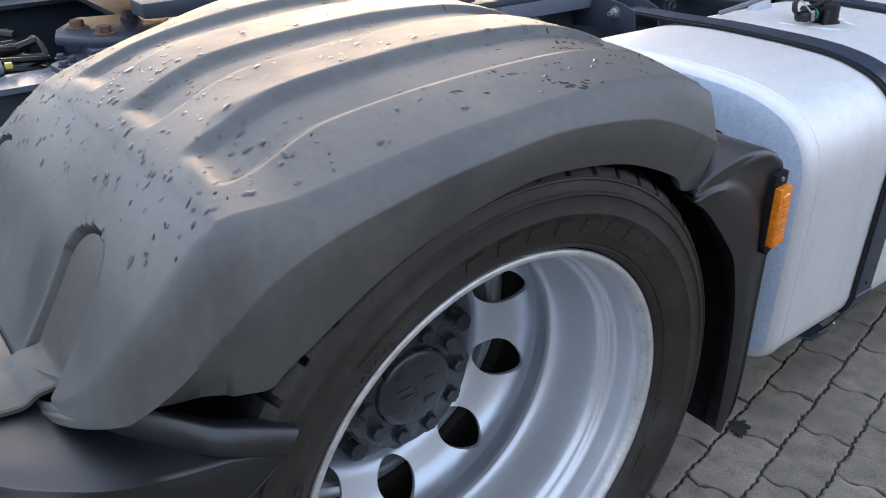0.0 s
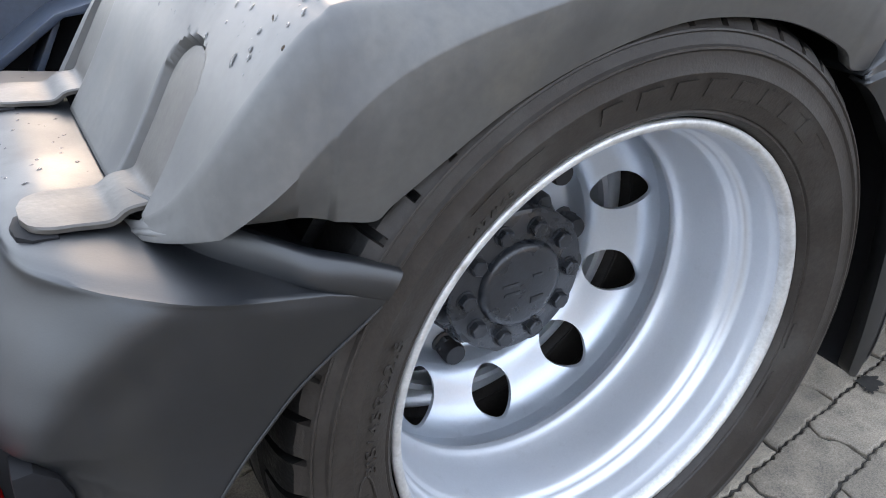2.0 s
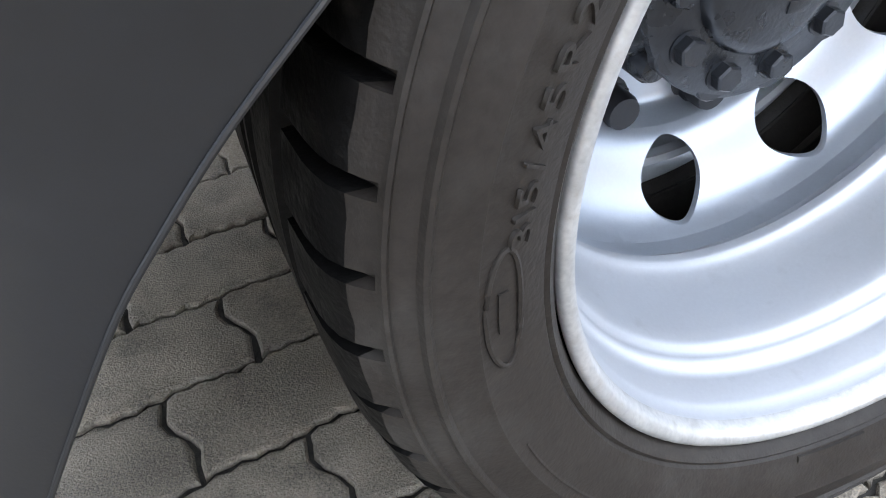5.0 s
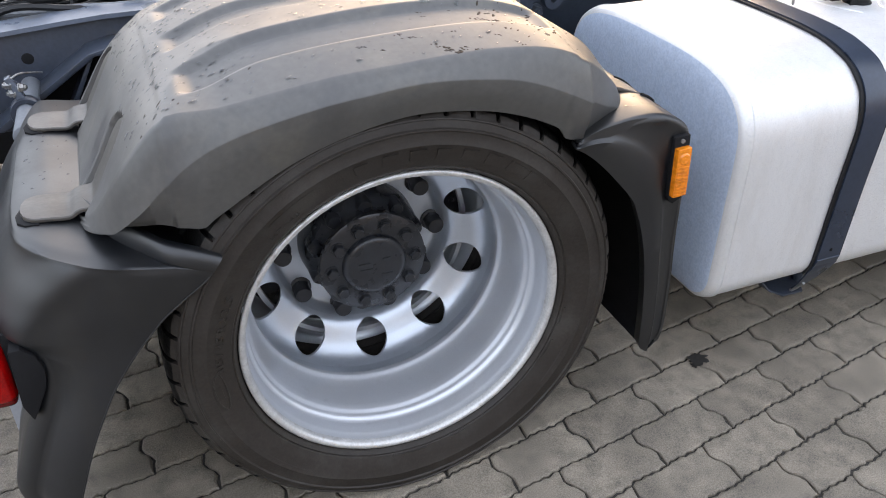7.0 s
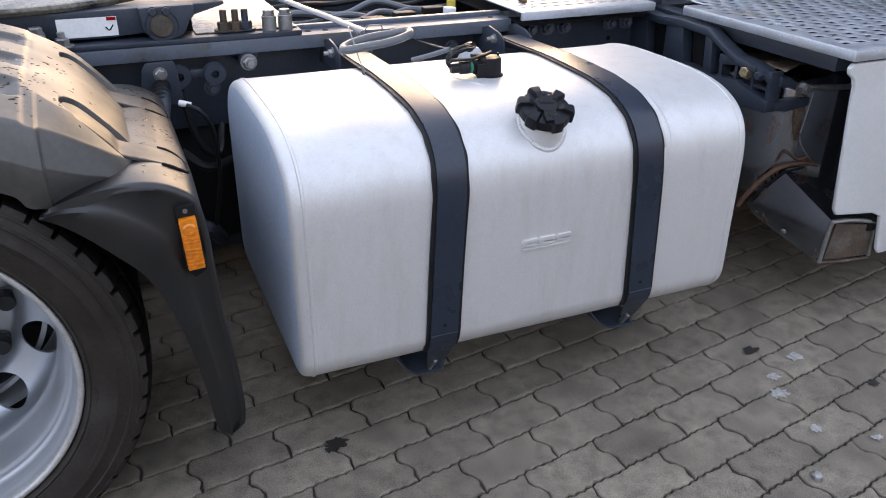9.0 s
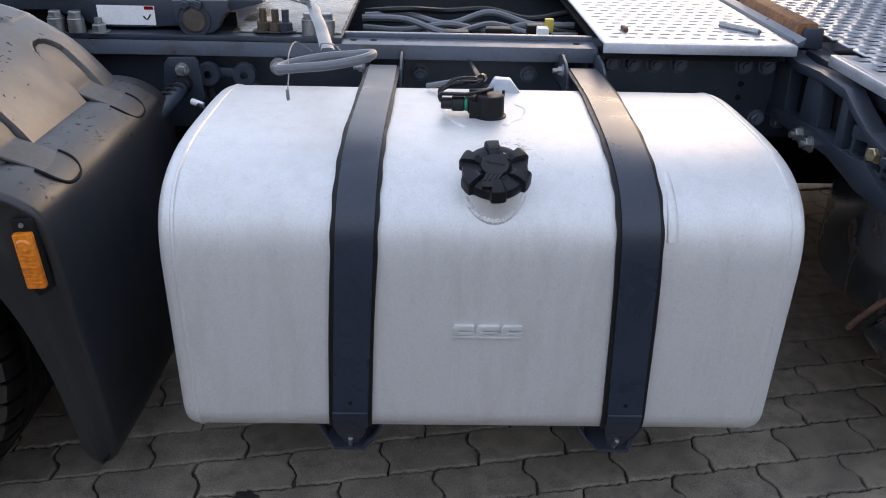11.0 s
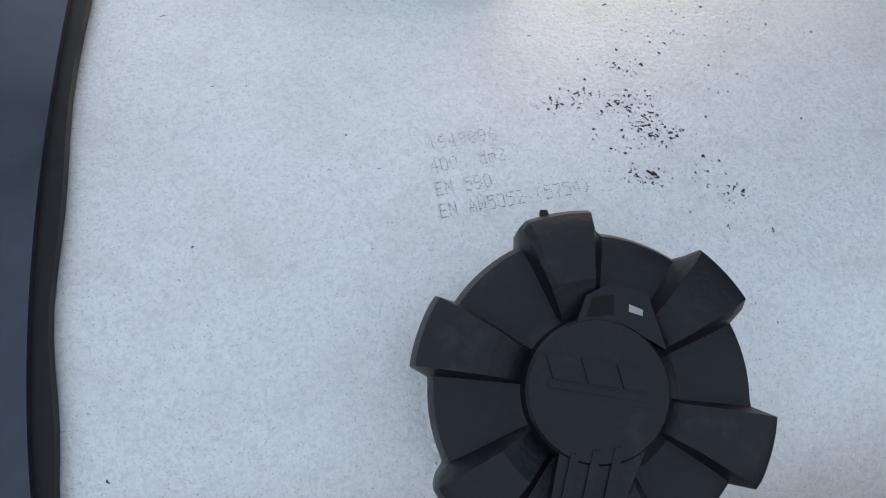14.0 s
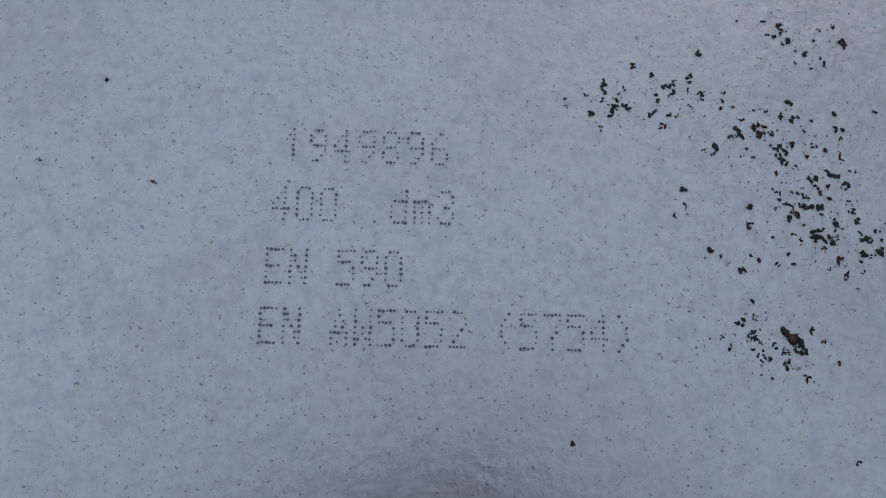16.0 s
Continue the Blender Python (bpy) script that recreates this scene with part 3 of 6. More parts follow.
# ---- mudguards ----
CROWN = curve_read([(-0.490, 0.652), (-0.455, 0.705), (-0.405, 0.788), (-0.350, 0.846), (-0.26, 0.882), (-0.17, 0.900), (-0.05, 0.912), (0.06, 0.916), (0.18, 0.910), (0.28, 0.884), (0.36, 0.838), (0.42, 0.775), (0.455, 0.727)])
CREASE = curve_read([(-0.49, 0.648), (-0.46, 0.694), (-0.41, 0.776), (-0.36, 0.834), (-0.33, 0.846), (-0.27, 0.846), (-0.18, 0.858), (-0.10, 0.868), (0.0, 0.874), (0.08, 0.878), (0.16, 0.878), (0.25, 0.866), (0.33, 0.830), (0.40, 0.776), (0.455, 0.724)])
CREASE2 = curve_read([(-0.49, 0.645), (-0.46, 0.665), (-0.40, 0.72), (-0.33, 0.785), (-0.26, 0.818), (-0.15, 0.842), (-0.07, 0.852), (0.03, 0.859), (0.15, 0.847), (0.22, 0.827), (0.30, 0.790), (0.37, 0.753), (0.42, 0.731), (0.455, 0.720)])
LIP = curve_read([(-0.49, 0.644), (-0.475, 0.662), (-0.45, 0.677), (-0.42, 0.687), (-0.398, 0.690), (-0.375, 0.691), (-0.345, 0.683), (-0.317, 0.677), (-0.302, 0.687), (-0.27, 0.706), (-0.25, 0.718), (-0.19, 0.751), (-0.12, 0.778), (-0.04, 0.797), (0.03, 0.803), (0.12, 0.793), (0.19, 0.774), (0.26, 0.742), (0.285, 0.716), (0.36, 0.713), (0.455, 0.713)])
SIDE = curve_read([(-0.49, 0.110), (-0.475, 0.055), (-0.45, 0.012), (-0.41, -0.020), (-0.36, -0.036), (-0.30, -0.041), (0.26, -0.041), (0.30, -0.032), (0.36, -0.004), (0.41, 0.030), (0.44, 0.060), (0.455, 0.082)])
GROOVES, STRAPS = (0.115, 0.285, 0.455), {-0.425: (0.153, 0.505), 0.386: (0.130, 0.480)}


def guard_top(x, y):
    """Height of the middle mudguard's skin."""
    cr, ce, y0 = lerp(CROWN, x), lerp(CREASE, x), lerp(SIDE, x)
    q = min(max((y - (y0 + 0.03)) / (0.06 + 0.11 * ease((x + 0.36) / 0.1) * ease((0.36 - x) / 0.1)), 0.0), 1.0)
    f = 0.68 * q + 0.32 * math.sin(q * math.pi / 2)
    z = ce + 0.004 + (cr - ce - 0.004) * f
    if y > 0.56:
        z -= 0.10 * ((y - 0.56) / 0.08) ** 2 * 0.35
    if y > 0.40:
        z -= 0.050 * ease((-0.02 - x) / 0.25) * ease((x + 0.46) / 0.10) * ((y - 0.40) / 0.24) ** 2
    z += 0.0030 * ease((0.062 - max(abs(x + 0.025) - 0.262, 0.0)) / 0.008)
    along = ease((x + 0.325) / 0.035) * ease((0.305 - x) / 0.04)
    for g in GROOVES:
        z -= 0.011 * along * ease((0.046 - abs(y - g + 0.038 * ease((-0.18 - x) / 0.16))) / 0.020)
    return z


def slot_depth(x, y):
    """How far the skin sinks under a strap: long slots with a round upper end."""
    d, r = 0.0, 0.0515
    for end, lines in STRAPS.items():
        past = (end - x) * 1.9 if end < 0 else (x - end) * 1.3
        for s in lines:
            if past > -r:
                off = abs(y - s) if past > 0 else math.hypot(y - s, past)
                d = max(d, ease((r - off) / 0.0048))
    return 0.0200 * d


def guard_rows():
    xs = [-0.488 + 0.943 * k / 330 for k in range(331)]
    rows = []
    for x in xs:
        y0, zl, z2, zc = lerp(SIDE, x), lerp(LIP, x), lerp(CREASE2, x), lerp(CREASE, x)
        z2 = max(min(z2, zc - 0.002), zl + 0.002)
        e = 0.001
        slope = (lerp(CROWN, x + 0.01) - lerp(CROWN, x - 0.01)) / 0.02
        nx, nz = -slope / math.hypot(1, slope), 1 / math.hypot(1, slope)
        row = [(x, y0 + 0.036, zl + 0.004), (x, y0 + 0.024, zl - 0.001), (x, y0 + 0.020, zl), (x, y0 + 0.011, zl * 0.6 + z2 * 0.4), (x, y0, z2 - 0.002), (x, y0 + 0.001, z2 + e), (x, y0 + 0.012, z2 * 0.4 + zc * 0.6), (x, y0 + 0.020, zc - 0.001), (x, y0 + 0.024, zc + 0.003)]
        for k in range(250):
            y = max(-0.011 + 0.651 * k / 249, y0 + 0.03 + k * 2e-5)
            d = slot_depth(x, y)
            row.append((x - nx * d, y, guard_top(x, y) - nz * d))
        zi = guard_top(x, 0.64)
        row += [(x, 0.648, zi - 0.012), (x, 0.650, zi - 0.10)]
        rows.append(row)
    return rows


guard = thing("rear_mudguard_top", "weathered dark grey plastic mudguard arched over the twin wheel", "mudguard", at=(0, 0.3, 0.6))
solid(part("shell", grid(guard_rows()), M_PLASTIC, guard, "ribbed dark grey plastic shell, wet with droplets", 50), 0.004)


def strap_bm(path, yc, width=0.084, thick=0.006, ra=0.0415, rb=0.030):
    """A flat rubber strap along (x, z) points with rounded corners at its ends."""
    ps = smooth_path([(x, 0, z) for x, z in path], 64)
    run = [0.0]
    for a, b in zip(ps, ps[1:]):
        run.append(run[-1] + (b - a).length)
    rows = []
    h = width / 2
    for i, p in enumerate(ps):
        d = (ps[min(i + 1, len(ps) - 1)] - ps[max(i - 1, 0)]).normalized()
        n = Vector((-d.z, 0, d.x))
        if n.z < 0:
            n = -n
        w = h
        for rad, dist in ((ra, run[i]), (rb, run[-1] - run[i])):
            if dist < rad:
                w = min(w, h - rad + math.sqrt(max(rad * rad - (rad - dist) ** 2, 1e-6)))
        row = []
        for f, up in ((-1, 0), (-1, 0.65), (-0.95, 0.95), (-0.5, 1.03), (0, 1.05), (0.5, 1.03), (0.95, 0.95), (1, 0.65), (1, 0)):
            row.append(p + Vector((0, yc + f * w, 0)) + n * (thick * up))
        rows.append(row)
    return cap_ends(grid(rows, False, True), len(rows), 9)


def on_guard(xs, yc, sink=0.0120):
    out = []
    for x in xs:
        s = (lerp(CROWN, x + 0.01) - lerp(CROWN, x - 0.01)) / 0.02
        n = Vector((-s, 1)).normalized()
        out.append((x - n.x * sink, guard_top(x, yc) - n.y * sink))
    return out


# a dark strip in each slot puts in the shadow gap round the strap
for yc in STRAPS[-0.425]:
    part("strap_bed", strap_bm(on_guard((-0.3985, -0.415, -0.43, -0.445, -0.46, -0.473), yc, 0.0192) + [(-0.484, 0.650)], yc, 0.0935, 0.0015, 0.0445, 0.01), M_DARK, guard, "dark strip put in for the shadow gap round the strap")
    part("rubber_strap", strap_bm(on_guard((-0.401, -0.415, -0.43, -0.445, -0.46, -0.473), yc) + [(-0.486, 0.667), (-0.503, 0.659), (-0.535, 0.662), (-0.571, 0.664)], yc), M_STRAPRUB, guard, "dusty grey rubber strap")
    # no opening: a dark plate puts in the shade of the slot
    part("strap_slot", prism([(-0.545, yc - 0.047), (-0.565, yc - 0.044), (-0.577, yc - 0.030), (-0.580, yc - 0.010), (-0.575, yc + 0.010), (-0.550, yc + 0.020)], "z", 0.652, 0.6625, 0.001), M_DARK, guard, "dark plate put in for the shade under the strap's end")
for yc in STRAPS[0.386]:
    part("strap_bed", strap_bm(on_guard((0.3485, 0.366, 0.38, 0.40, 0.42, 0.435), yc, 0.0192) + [(0.450, 0.7290), (0.466, 0.7225)], yc, 0.0935, 0.0015, 0.0445, 0.01), M_DARK, guard, "dark strip put in for the shadow gap round the strap")
    part("rubber_strap", strap_bm(on_guard((0.352, 0.366, 0.38, 0.40, 0.42, 0.435), yc) + [(0.452, 0.7365), (0.468, 0.7305), (0.490, 0.7210), (0.508, 0.7090), (0.523, 0.6960)], yc), M_STRAPRUB, guard, "dusty grey rubber strap")

# rear section: a shelf with a round plan, and a wall that leans out below its edge
SHELF = curve_read([(-0.604, 0.638), (-0.592, 0.648), (-0.572, 0.655), (-0.545, 0.657), (-0.50, 0.650), (-0.42, 0.639), (-0.376, 0.632), (-0.345, 0.622), (-0.316, 0.609)])
PLAN = [(-0.5935, 0.26), (-0.592, 0.184), (-0.588, 0.135), (-0.582, 0.098), (-0.572, 0.070), (-0.559, 0.047), (-0.545, 0.027), (-0.526, 0.008), (-0.487, -0.017), (-0.460, -0.029), (-0.431, -0.035), (-0.36, -0.036), (-0.316, -0.036)]
REAR_WALL = smooth_path([(-0.5935, 0, 0.647), (-0.606, 0, 0.636), (-0.632, 0, 0.600), (-0.650, 0, 0.568), (-0.660, 0, 0.540), (-0.656, 0, 0.517), (-0.632, 0, 0.500), (-0.612, 0, 0.480), (-0.608, 0, 0.440), (-0.618, 0, 0.390), (-0.645, 0, 0.330), (-0.672, 0, 0.265), (-0.690, 0, 0.200), (-0.662, 0, 0.110)], 70)
REAR_ARCH = smooth_path([(-0.316, 0, 0.609), (-0.324, 0, 0.599), (-0.342, 0, 0.584), (-0.370, 0, 0.563), (-0.400, 0, 0.538), (-0.425, 0, 0.511), (-0.450, 0, 0.482), (-0.473, 0, 0.451), (-0.495, 0, 0.418), (-0.520, 0, 0.370), (-0.545, 0, 0.318), (-0.565, 0, 0.268), (-0.585, 0, 0.215), (-0.602, 0, 0.165), (-0.620, 0, 0.098)], 70)
BACK_Y = (0.30, 0.36, 0.44, 0.50, 0.56, 0.61, 0.63)


def back_in(y):
    """The rear wall curves forward again towards the frame."""
    return 0.034 * max((y - 0.44) / 0.19, 0.0) ** 2


edge = [(x, y, lerp(SHELF, x)) for x, y in reversed(PLAN)]
edge = [(p.x, p.y, p.z) for p in smooth_path(edge, 40)]
rows = []
for k, (s, a) in enumerate(zip(REAR_WALL, REAR_ARCH)):
    u = k / 69
    ya = lerp([(0, -0.036), (0.3, -0.028), (1.0, -0.020)], u)
    y0 = lerp([(0, -0.034), (0.10, -0.020), (0.22, -0.004), (0.36, 0.010), (0.5, 0.020), (1.0, 0.020)], u)
    ax = lerp([(0, 0.150), (0.15, 0.115), (0.33, 0.075), (0.42, 0.060), (0.52, 0.034), (1.0, 0.034)], u)
    ay = lerp([(0, 0.25), (0.33, 0.23), (0.42, 0.16), (0.52, 0.040), (1.0, 0.034)], u)
    ax = min(ax, (a.x - s.x) * 0.8)
    ring = []
    for f in (0.0, 0.1, 0.25, 0.4, 0.55, 0.7, 0.85):
        ring.append((a.x + (s.x + ax - a.x) * f, ya + (y0 - ya) * f - 0.010 * math.sin(math.pi * f) * ease(u / 0.08), a.z + (s.z - a.z) * f ** 0.85))
    for q in range(15):
        b = q / 14 * math.pi / 2
        ring.append((s.x + ax * (1 - math.sin(b)), y0 + ay * (1 - math.cos(b)), s.z))
    for y in (y for y in BACK_Y):
        ring.append((s.x + back_in(y), max(y, y0 + ay + 0.01), s.z))
    if k < 8:                                  # the top of the wall runs into the shelf's round edge
        n = len(ring) - len(BACK_Y)
        top = smooth_path(edge, n)
        w = ease(1 - k / 8)
        dz = 0.647 - s.z
        ring = [((p[0] - 0.9 * dz * ease(i / n * 2)) * w + r[0] * (1 - w), (p[1] - 0.25 * dz * (1 - i / n)) * w + r[1] * (1 - w), (p[2] - dz * ease(i / n * 3) * 1.0 - (0.0 if i else 0.0)) * w + r[2] * (1 - w)) if k else (p[0], p[1], p[2]) for i, (p, r) in enumerate(zip(top, ring))] + ring[n:]
    row = [(a.x + 0.004, ya + 0.016, a.z + 0.004)] + ring
    y = row[-1]
    row.append((y[0] + 0.05, 0.64, y[2]))
    rows.append(row)
rear_bm = grid(rows)
crest = rows[0][1:-1]
shelf_rows = []
for x, y, z in crest:
    if y > 0.25:
        break
    y1 = min(0.63, 0.44 + 0.19 * math.sqrt(max(x + 0.5935, 0.0) / 0.034))
    line = []
    for f in (0.0, 0.012, 0.03, 0.06, 0.15, 0.3, 0.5, 0.75, 1.0):
        line.append((x, y + (y1 - y) * f, lerp(SHELF, x) + 0.0035 * ease(f / 0.05) * ease((-0.32 - x) / 0.06) if f else z))
    shelf_rows.append(line)
add(rear_bm, grid(shelf_rows))
bmesh.ops.remove_doubles(rear_bm, verts=rear_bm.verts, dist=0.0006)
rear = thing("rear_mudguard_tail", "dark grey plastic rear mudguard section behind the wheel", "mudguard", at=(-0.6, 0.3, 0.1))
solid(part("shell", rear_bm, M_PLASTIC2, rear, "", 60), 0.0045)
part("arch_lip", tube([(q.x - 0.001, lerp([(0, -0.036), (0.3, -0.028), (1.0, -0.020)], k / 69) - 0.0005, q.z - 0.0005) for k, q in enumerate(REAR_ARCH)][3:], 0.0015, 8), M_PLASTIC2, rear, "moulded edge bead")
low = smooth_path([(-0.486, 0.150, 0.651), (-0.476, 0.122, 0.649), (-0.454, 0.066, 0.641), (-0.436, 0.036, 0.637), (-0.400, -0.006, 0.635), (-0.376, -0.030, 0.633), (-0.345, -0.037, 0.622), (-0.3155, -0.0385, 0.6095)], 40)
high = smooth_path([(-0.486, 0.158, 0.672), (-0.476, 0.130, 0.674), (-0.454, 0.080, 0.676), (-0.436, 0.052, 0.676), (-0.400, 0.006, 0.669), (-0.374, -0.020, 0.661), (-0.340, -0.030, 0.649), (-0.2995, -0.0345, 0.630)], 40)
rows = []
for a, b in zip(low, high):
    out = Vector((0.0, -0.004, 0.002))
    rows.append([a + Vector((0, 0.014, -0.002)), a + Vector((0, 0.001, -0.0015)), a, a * 0.9 + b * 0.1 + out * 0.5, a * 0.5 + b * 0.5 + out, a * 0.12 + b * 0.88 + out * 0.6, b, b + Vector((0, 0.006, 0.001)), b + Vector((0, 0.022, -0.003))])
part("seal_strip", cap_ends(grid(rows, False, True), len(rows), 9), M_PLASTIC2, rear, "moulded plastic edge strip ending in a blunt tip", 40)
# flat dark plate puts in the shade of the pocket beside the lamp
part("lamp_recess", prism([(-0.626, 0.508), (-0.609, 0.509), (-0.592, 0.493), (-0.5855, 0.470), (-0.5855, 0.448), (-0.592, 0.424), (-0.622, 0.366), (-0.632, 0.400)], "y", 0.0140, 0.05, 0.004), M_DARK, rear, "pocket beside the lamp, its shade put in as dark colour")
part("rear_flap", box(-0.696, -0.60, 0.198, 0.204, 0.12, 0.42, 0.002), M_PALEPLATE, rear, "smooth light grey plate behind the lamp")

for yc in STRAPS[0.386]:
    rim = [(0.486, -0.046), (0.502, -0.046), (0.516, -0.042), (0.526, -0.030), (0.5305, -0.012), (0.5305, 0.012), (0.526, 0.030), (0.516, 0.042), (0.502, 0.046), (0.486, 0.046)]
    # dark line puts the shade of the pocket's edge round the strap end
    part("strap_pocket", tube([(x + 0.006, yc + d, lerp([(0.47, 0.7325), (0.49, 0.7245), (0.51, 0.7145), (0.524, 0.7005), (0.536, 0.6865)], x)) for x, d in rim], 0.0034, 8, 40), M_DARK, guard, "dark line put in for the shade along the strap's pocket")

# front section
FRONT_SKIN = smooth_path([(0.300, 0, 0.710), (0.355, 0, 0.728), (0.42, 0, 0.737), (0.47, 0, 0.732), (0.510, 0, 0.714), (0.536, 0, 0.686), (0.547, 0, 0.62), (0.551, 0, 0.54), (0.556, 0, 0.45), (0.566, 0, 0.35), (0.572, 0, 0.25), (0.572, 0, 0.205), (0.566, 0, 0.180), (0.550, 0, 0.166)], 60)
FRONT_ARCH = smooth_path([(0.290, 0, 0.702), (0.305, 0, 0.694), (0.325, 0, 0.680), (0.356, 0, 0.652), (0.389, 0, 0.617), (0.427, 0, 0.573), (0.447, 0, 0.533), (0.466, 0, 0.482), (0.482, 0, 0.42), (0.493, 0, 0.365), (0.503, 0, 0.295), (0.510, 0, 0.225), (0.517, 0, 0.186), (0.534, 0, 0.166)], 60)
rows = []
for k, (s, a) in enumerate(zip(FRONT_SKIN, FRONT_ARCH)):
    u = k / 59
    y0 = lerp([(0, -0.030), (0.35, -0.022), (0.6, -0.014), (0.8, -0.006), (1, 0.006)], u)
    row = [(a.x + 0.004, y0 + 0.02, a.z + 0.002), (a.x, y0 - 0.004, a.z)]
    for f, dy in ((0.2, -0.008), (0.40, -0.009), (0.47, -0.004), (0.55, 0.0), (0.75, 0.001), (0.88, 0.001)):
        row.append((a.x + (s.x - a.x) * f, y0 + dy, a.z + (s.z - a.z) * f))
    t = FRONT_SKIN[min(k + 1, 59)] - FRONT_SKIN[max(k - 1, 0)]
    inward = Vector((-t.z, 0, t.x)).normalized()
    if inward.dot(a - s) < 0:
        inward = -inward
    rad = min(0.012, (a - s).length * 0.45)
    for q in range(0, 5):
        b = q / 4 * math.pi / 2
        off = s + inward * rad * (1 - math.sin(b))
        row.append((off.x, y0 + rad * (1 - math.cos(b)), off.z))
    lift = 0.0
    for y in (0.05, 0.10, 0.18, 0.28, 0.38, 0.48, 0.58, 0.63):
        row.append((s.x + 0.006 * ease(y / 0.2), y, s.z + lift * ease(y / 0.25)))
    rows.append(row)
front = thing("rear_mudguard_front", "dark grey plastic front mudguard section with a long flap", "mudguard", at=(0.54, 0.3, 0.15))
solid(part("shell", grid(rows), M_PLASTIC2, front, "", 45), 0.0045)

# dark sheet inside the front section stands in for the shade there
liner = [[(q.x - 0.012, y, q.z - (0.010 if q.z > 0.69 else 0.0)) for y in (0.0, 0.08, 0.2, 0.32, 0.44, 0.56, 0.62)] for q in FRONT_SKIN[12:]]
solid(part("liner", grid(liner), M_DARK, front, "dark inner sheet standing in for shade inside the flap"), 0.006)

# amber side marker
marker = thing("side_marker_lamp", "amber rectangular side marker lamp in a black holder", "lamp", at=(0.512, -0.028, 0.625))
part("holder", prism([(0.5005, 0.566), (0.5130, 0.550), (0.5340, 0.562), (0.5275, 0.689), (0.4945, 0.687)], "y", -0.030, -0.012, 0.002), M_DARK, marker, "black plastic holder")
lens = part("lens", prism([(0.5020, 0.5695), (0.5315, 0.5715), (0.5265, 0.669), (0.4970, 0.667)], "y", -0.042, -0.028, 0.003), M_AMBER, marker, "amber ribbed lens")
for k in range(9):
    f = k * 0.007
    part("rib", box(0.5038 - f * 0.05, 0.5292 - f * 0.05, -0.0435, -0.0415, 0.5735 + f, 0.5770 + f, 0.0006), M_AMBER, lens)
part("bulb_window", turned([(0.0, 0.0025), (0.009, 0.0025), (0.012, 0.0)], (0.5130, -0.042, 0.648), (0, -1, 0), 20), M_AMBER, lens)
part("screw", turned([(0, 0.003), (0.004, 0.003), (0.004, 0)], (0.5110, -0.030, 0.679), (0, -1, 0), 12), M_STEEL, marker)

# tail lamp behind the wheel
tail = thing("tail_lamp", "red tail lamp cluster with a black housing", "lamp", at=(-0.67, 0.2, 0.4))
part("housing", box(-0.640, -0.612, 0.046, 0.46, 0.386, 0.520, 0.010), M_DARK, tail, "black lamp housing")


def rounded(bm, width, seg=4):
    bmesh.ops.bevel(bm, geom=list(bm.edges), offset=width, segments=seg, affect="EDGES", profile=0.5, clamp_overlap=True)
    return bm


part("lens", rounded(box(-0.702, -0.637, 0.034, 0.47, 0.392, 0.505, 0), 0.016), M_RED, tail, "bright red lens", 60)
part("lens_foot", rounded(box(-0.694, -0.642, 0.044, 0.46, 0.380, 0.410, 0), 0.010), M_DEEPRED, tail, "dark red lower edge", 60)
UPPER = [(-0.701, 0.5075), (-0.700, 0.526), (-0.693, 0.540), (-0.680, 0.546), (-0.664, 0.544), (-0.648, 0.533), (-0.638, 0.518), (-0.636, 0.5075)]
part("upper_lens", prism(UPPER, "y", 0.098, 0.47, 0.005), M_RED, tail, "bright red upper lens", 60)
ends = []
for k in range(9):
    b = k / 8 * math.pi / 2
    f = math.cos(b)
    ends.append([(-0.668 + (x + 0.668) * (0.35 + 0.65 * f), 0.098 - 0.060 * math.sin(b), 0.5075 + (z - 0.5075) * (0.25 + 0.75 * f)) for x, z in UPPER])
part("end_lens", cap_ends(grid(ends, False, True), 9, len(UPPER)), M_DEEPRED, tail, "deep red end lens", 60)


# ---- the fuel tank ----
TX0, TX1 = 0.694, 1.784
TY0, TY1, TZ0, TZ1, TZM, TR, TN = 0.015, 0.695, 0.218, 0.750, 0.550, 0.070, 3.4


def tank_z(y):
    """Height of the tank's upper skin."""
    u = abs((y - (TY0 + TY1) / 2) / ((TY1 - TY0) / 2))
    return TZM + (TZ1 - TZM) * max(1 - u ** TN, 0.0) ** (1 / TN)


def tank_section(d=0.0, part_of="all"):
    """Outline (y, z) of the tank, grown outwards by d: lower front corner, rounded upper half, lower back corner."""
    r = TR + d
    low_front = [(TY0 + TR + r * math.cos(radians(270 - 6 * k)), TZ0 + TR + r * math.sin(radians(270 - 6 * k))) for k in range(16)]
    low_back = [(TY1 - TR + r * math.cos(radians(-6 * k)), TZ0 + TR + r * math.sin(radians(-6 * k))) for k in range(16)]
    up = []
    cy, a, b = (TY0 + TY1) / 2, (TY1 - TY0) / 2 + d, TZ1 - TZM + d
    for k in range(61):
        t = math.pi * k / 60
        c, s = math.cos(t), math.sin(t)
        up.append((cy - a * (abs(c) ** (2 / TN)) * (1 if c > 0 else -1), TZM + b * max(s, 0.0) ** (2 / TN)))
    return {"all": low_front + up + low_back, "front": low_front, "up": up}[part_of]


tank = thing("fuel_tank", "brushed aluminium fuel tank held by two dark steel bands", "fuel tank", at=(1.23, 0.35, 0.16))
stations = [(TX0 + 0.0265, 0.0), (TX0 + 0.0285, 0.0022), (TX0 + 0.0325, 0.0022), (TX0 + 0.0345, 0.0)]
stations += [(TX0 + 0.05 + (TX1 - TX0 - 0.10) * k / 24, 0.0) for k in range(25)]
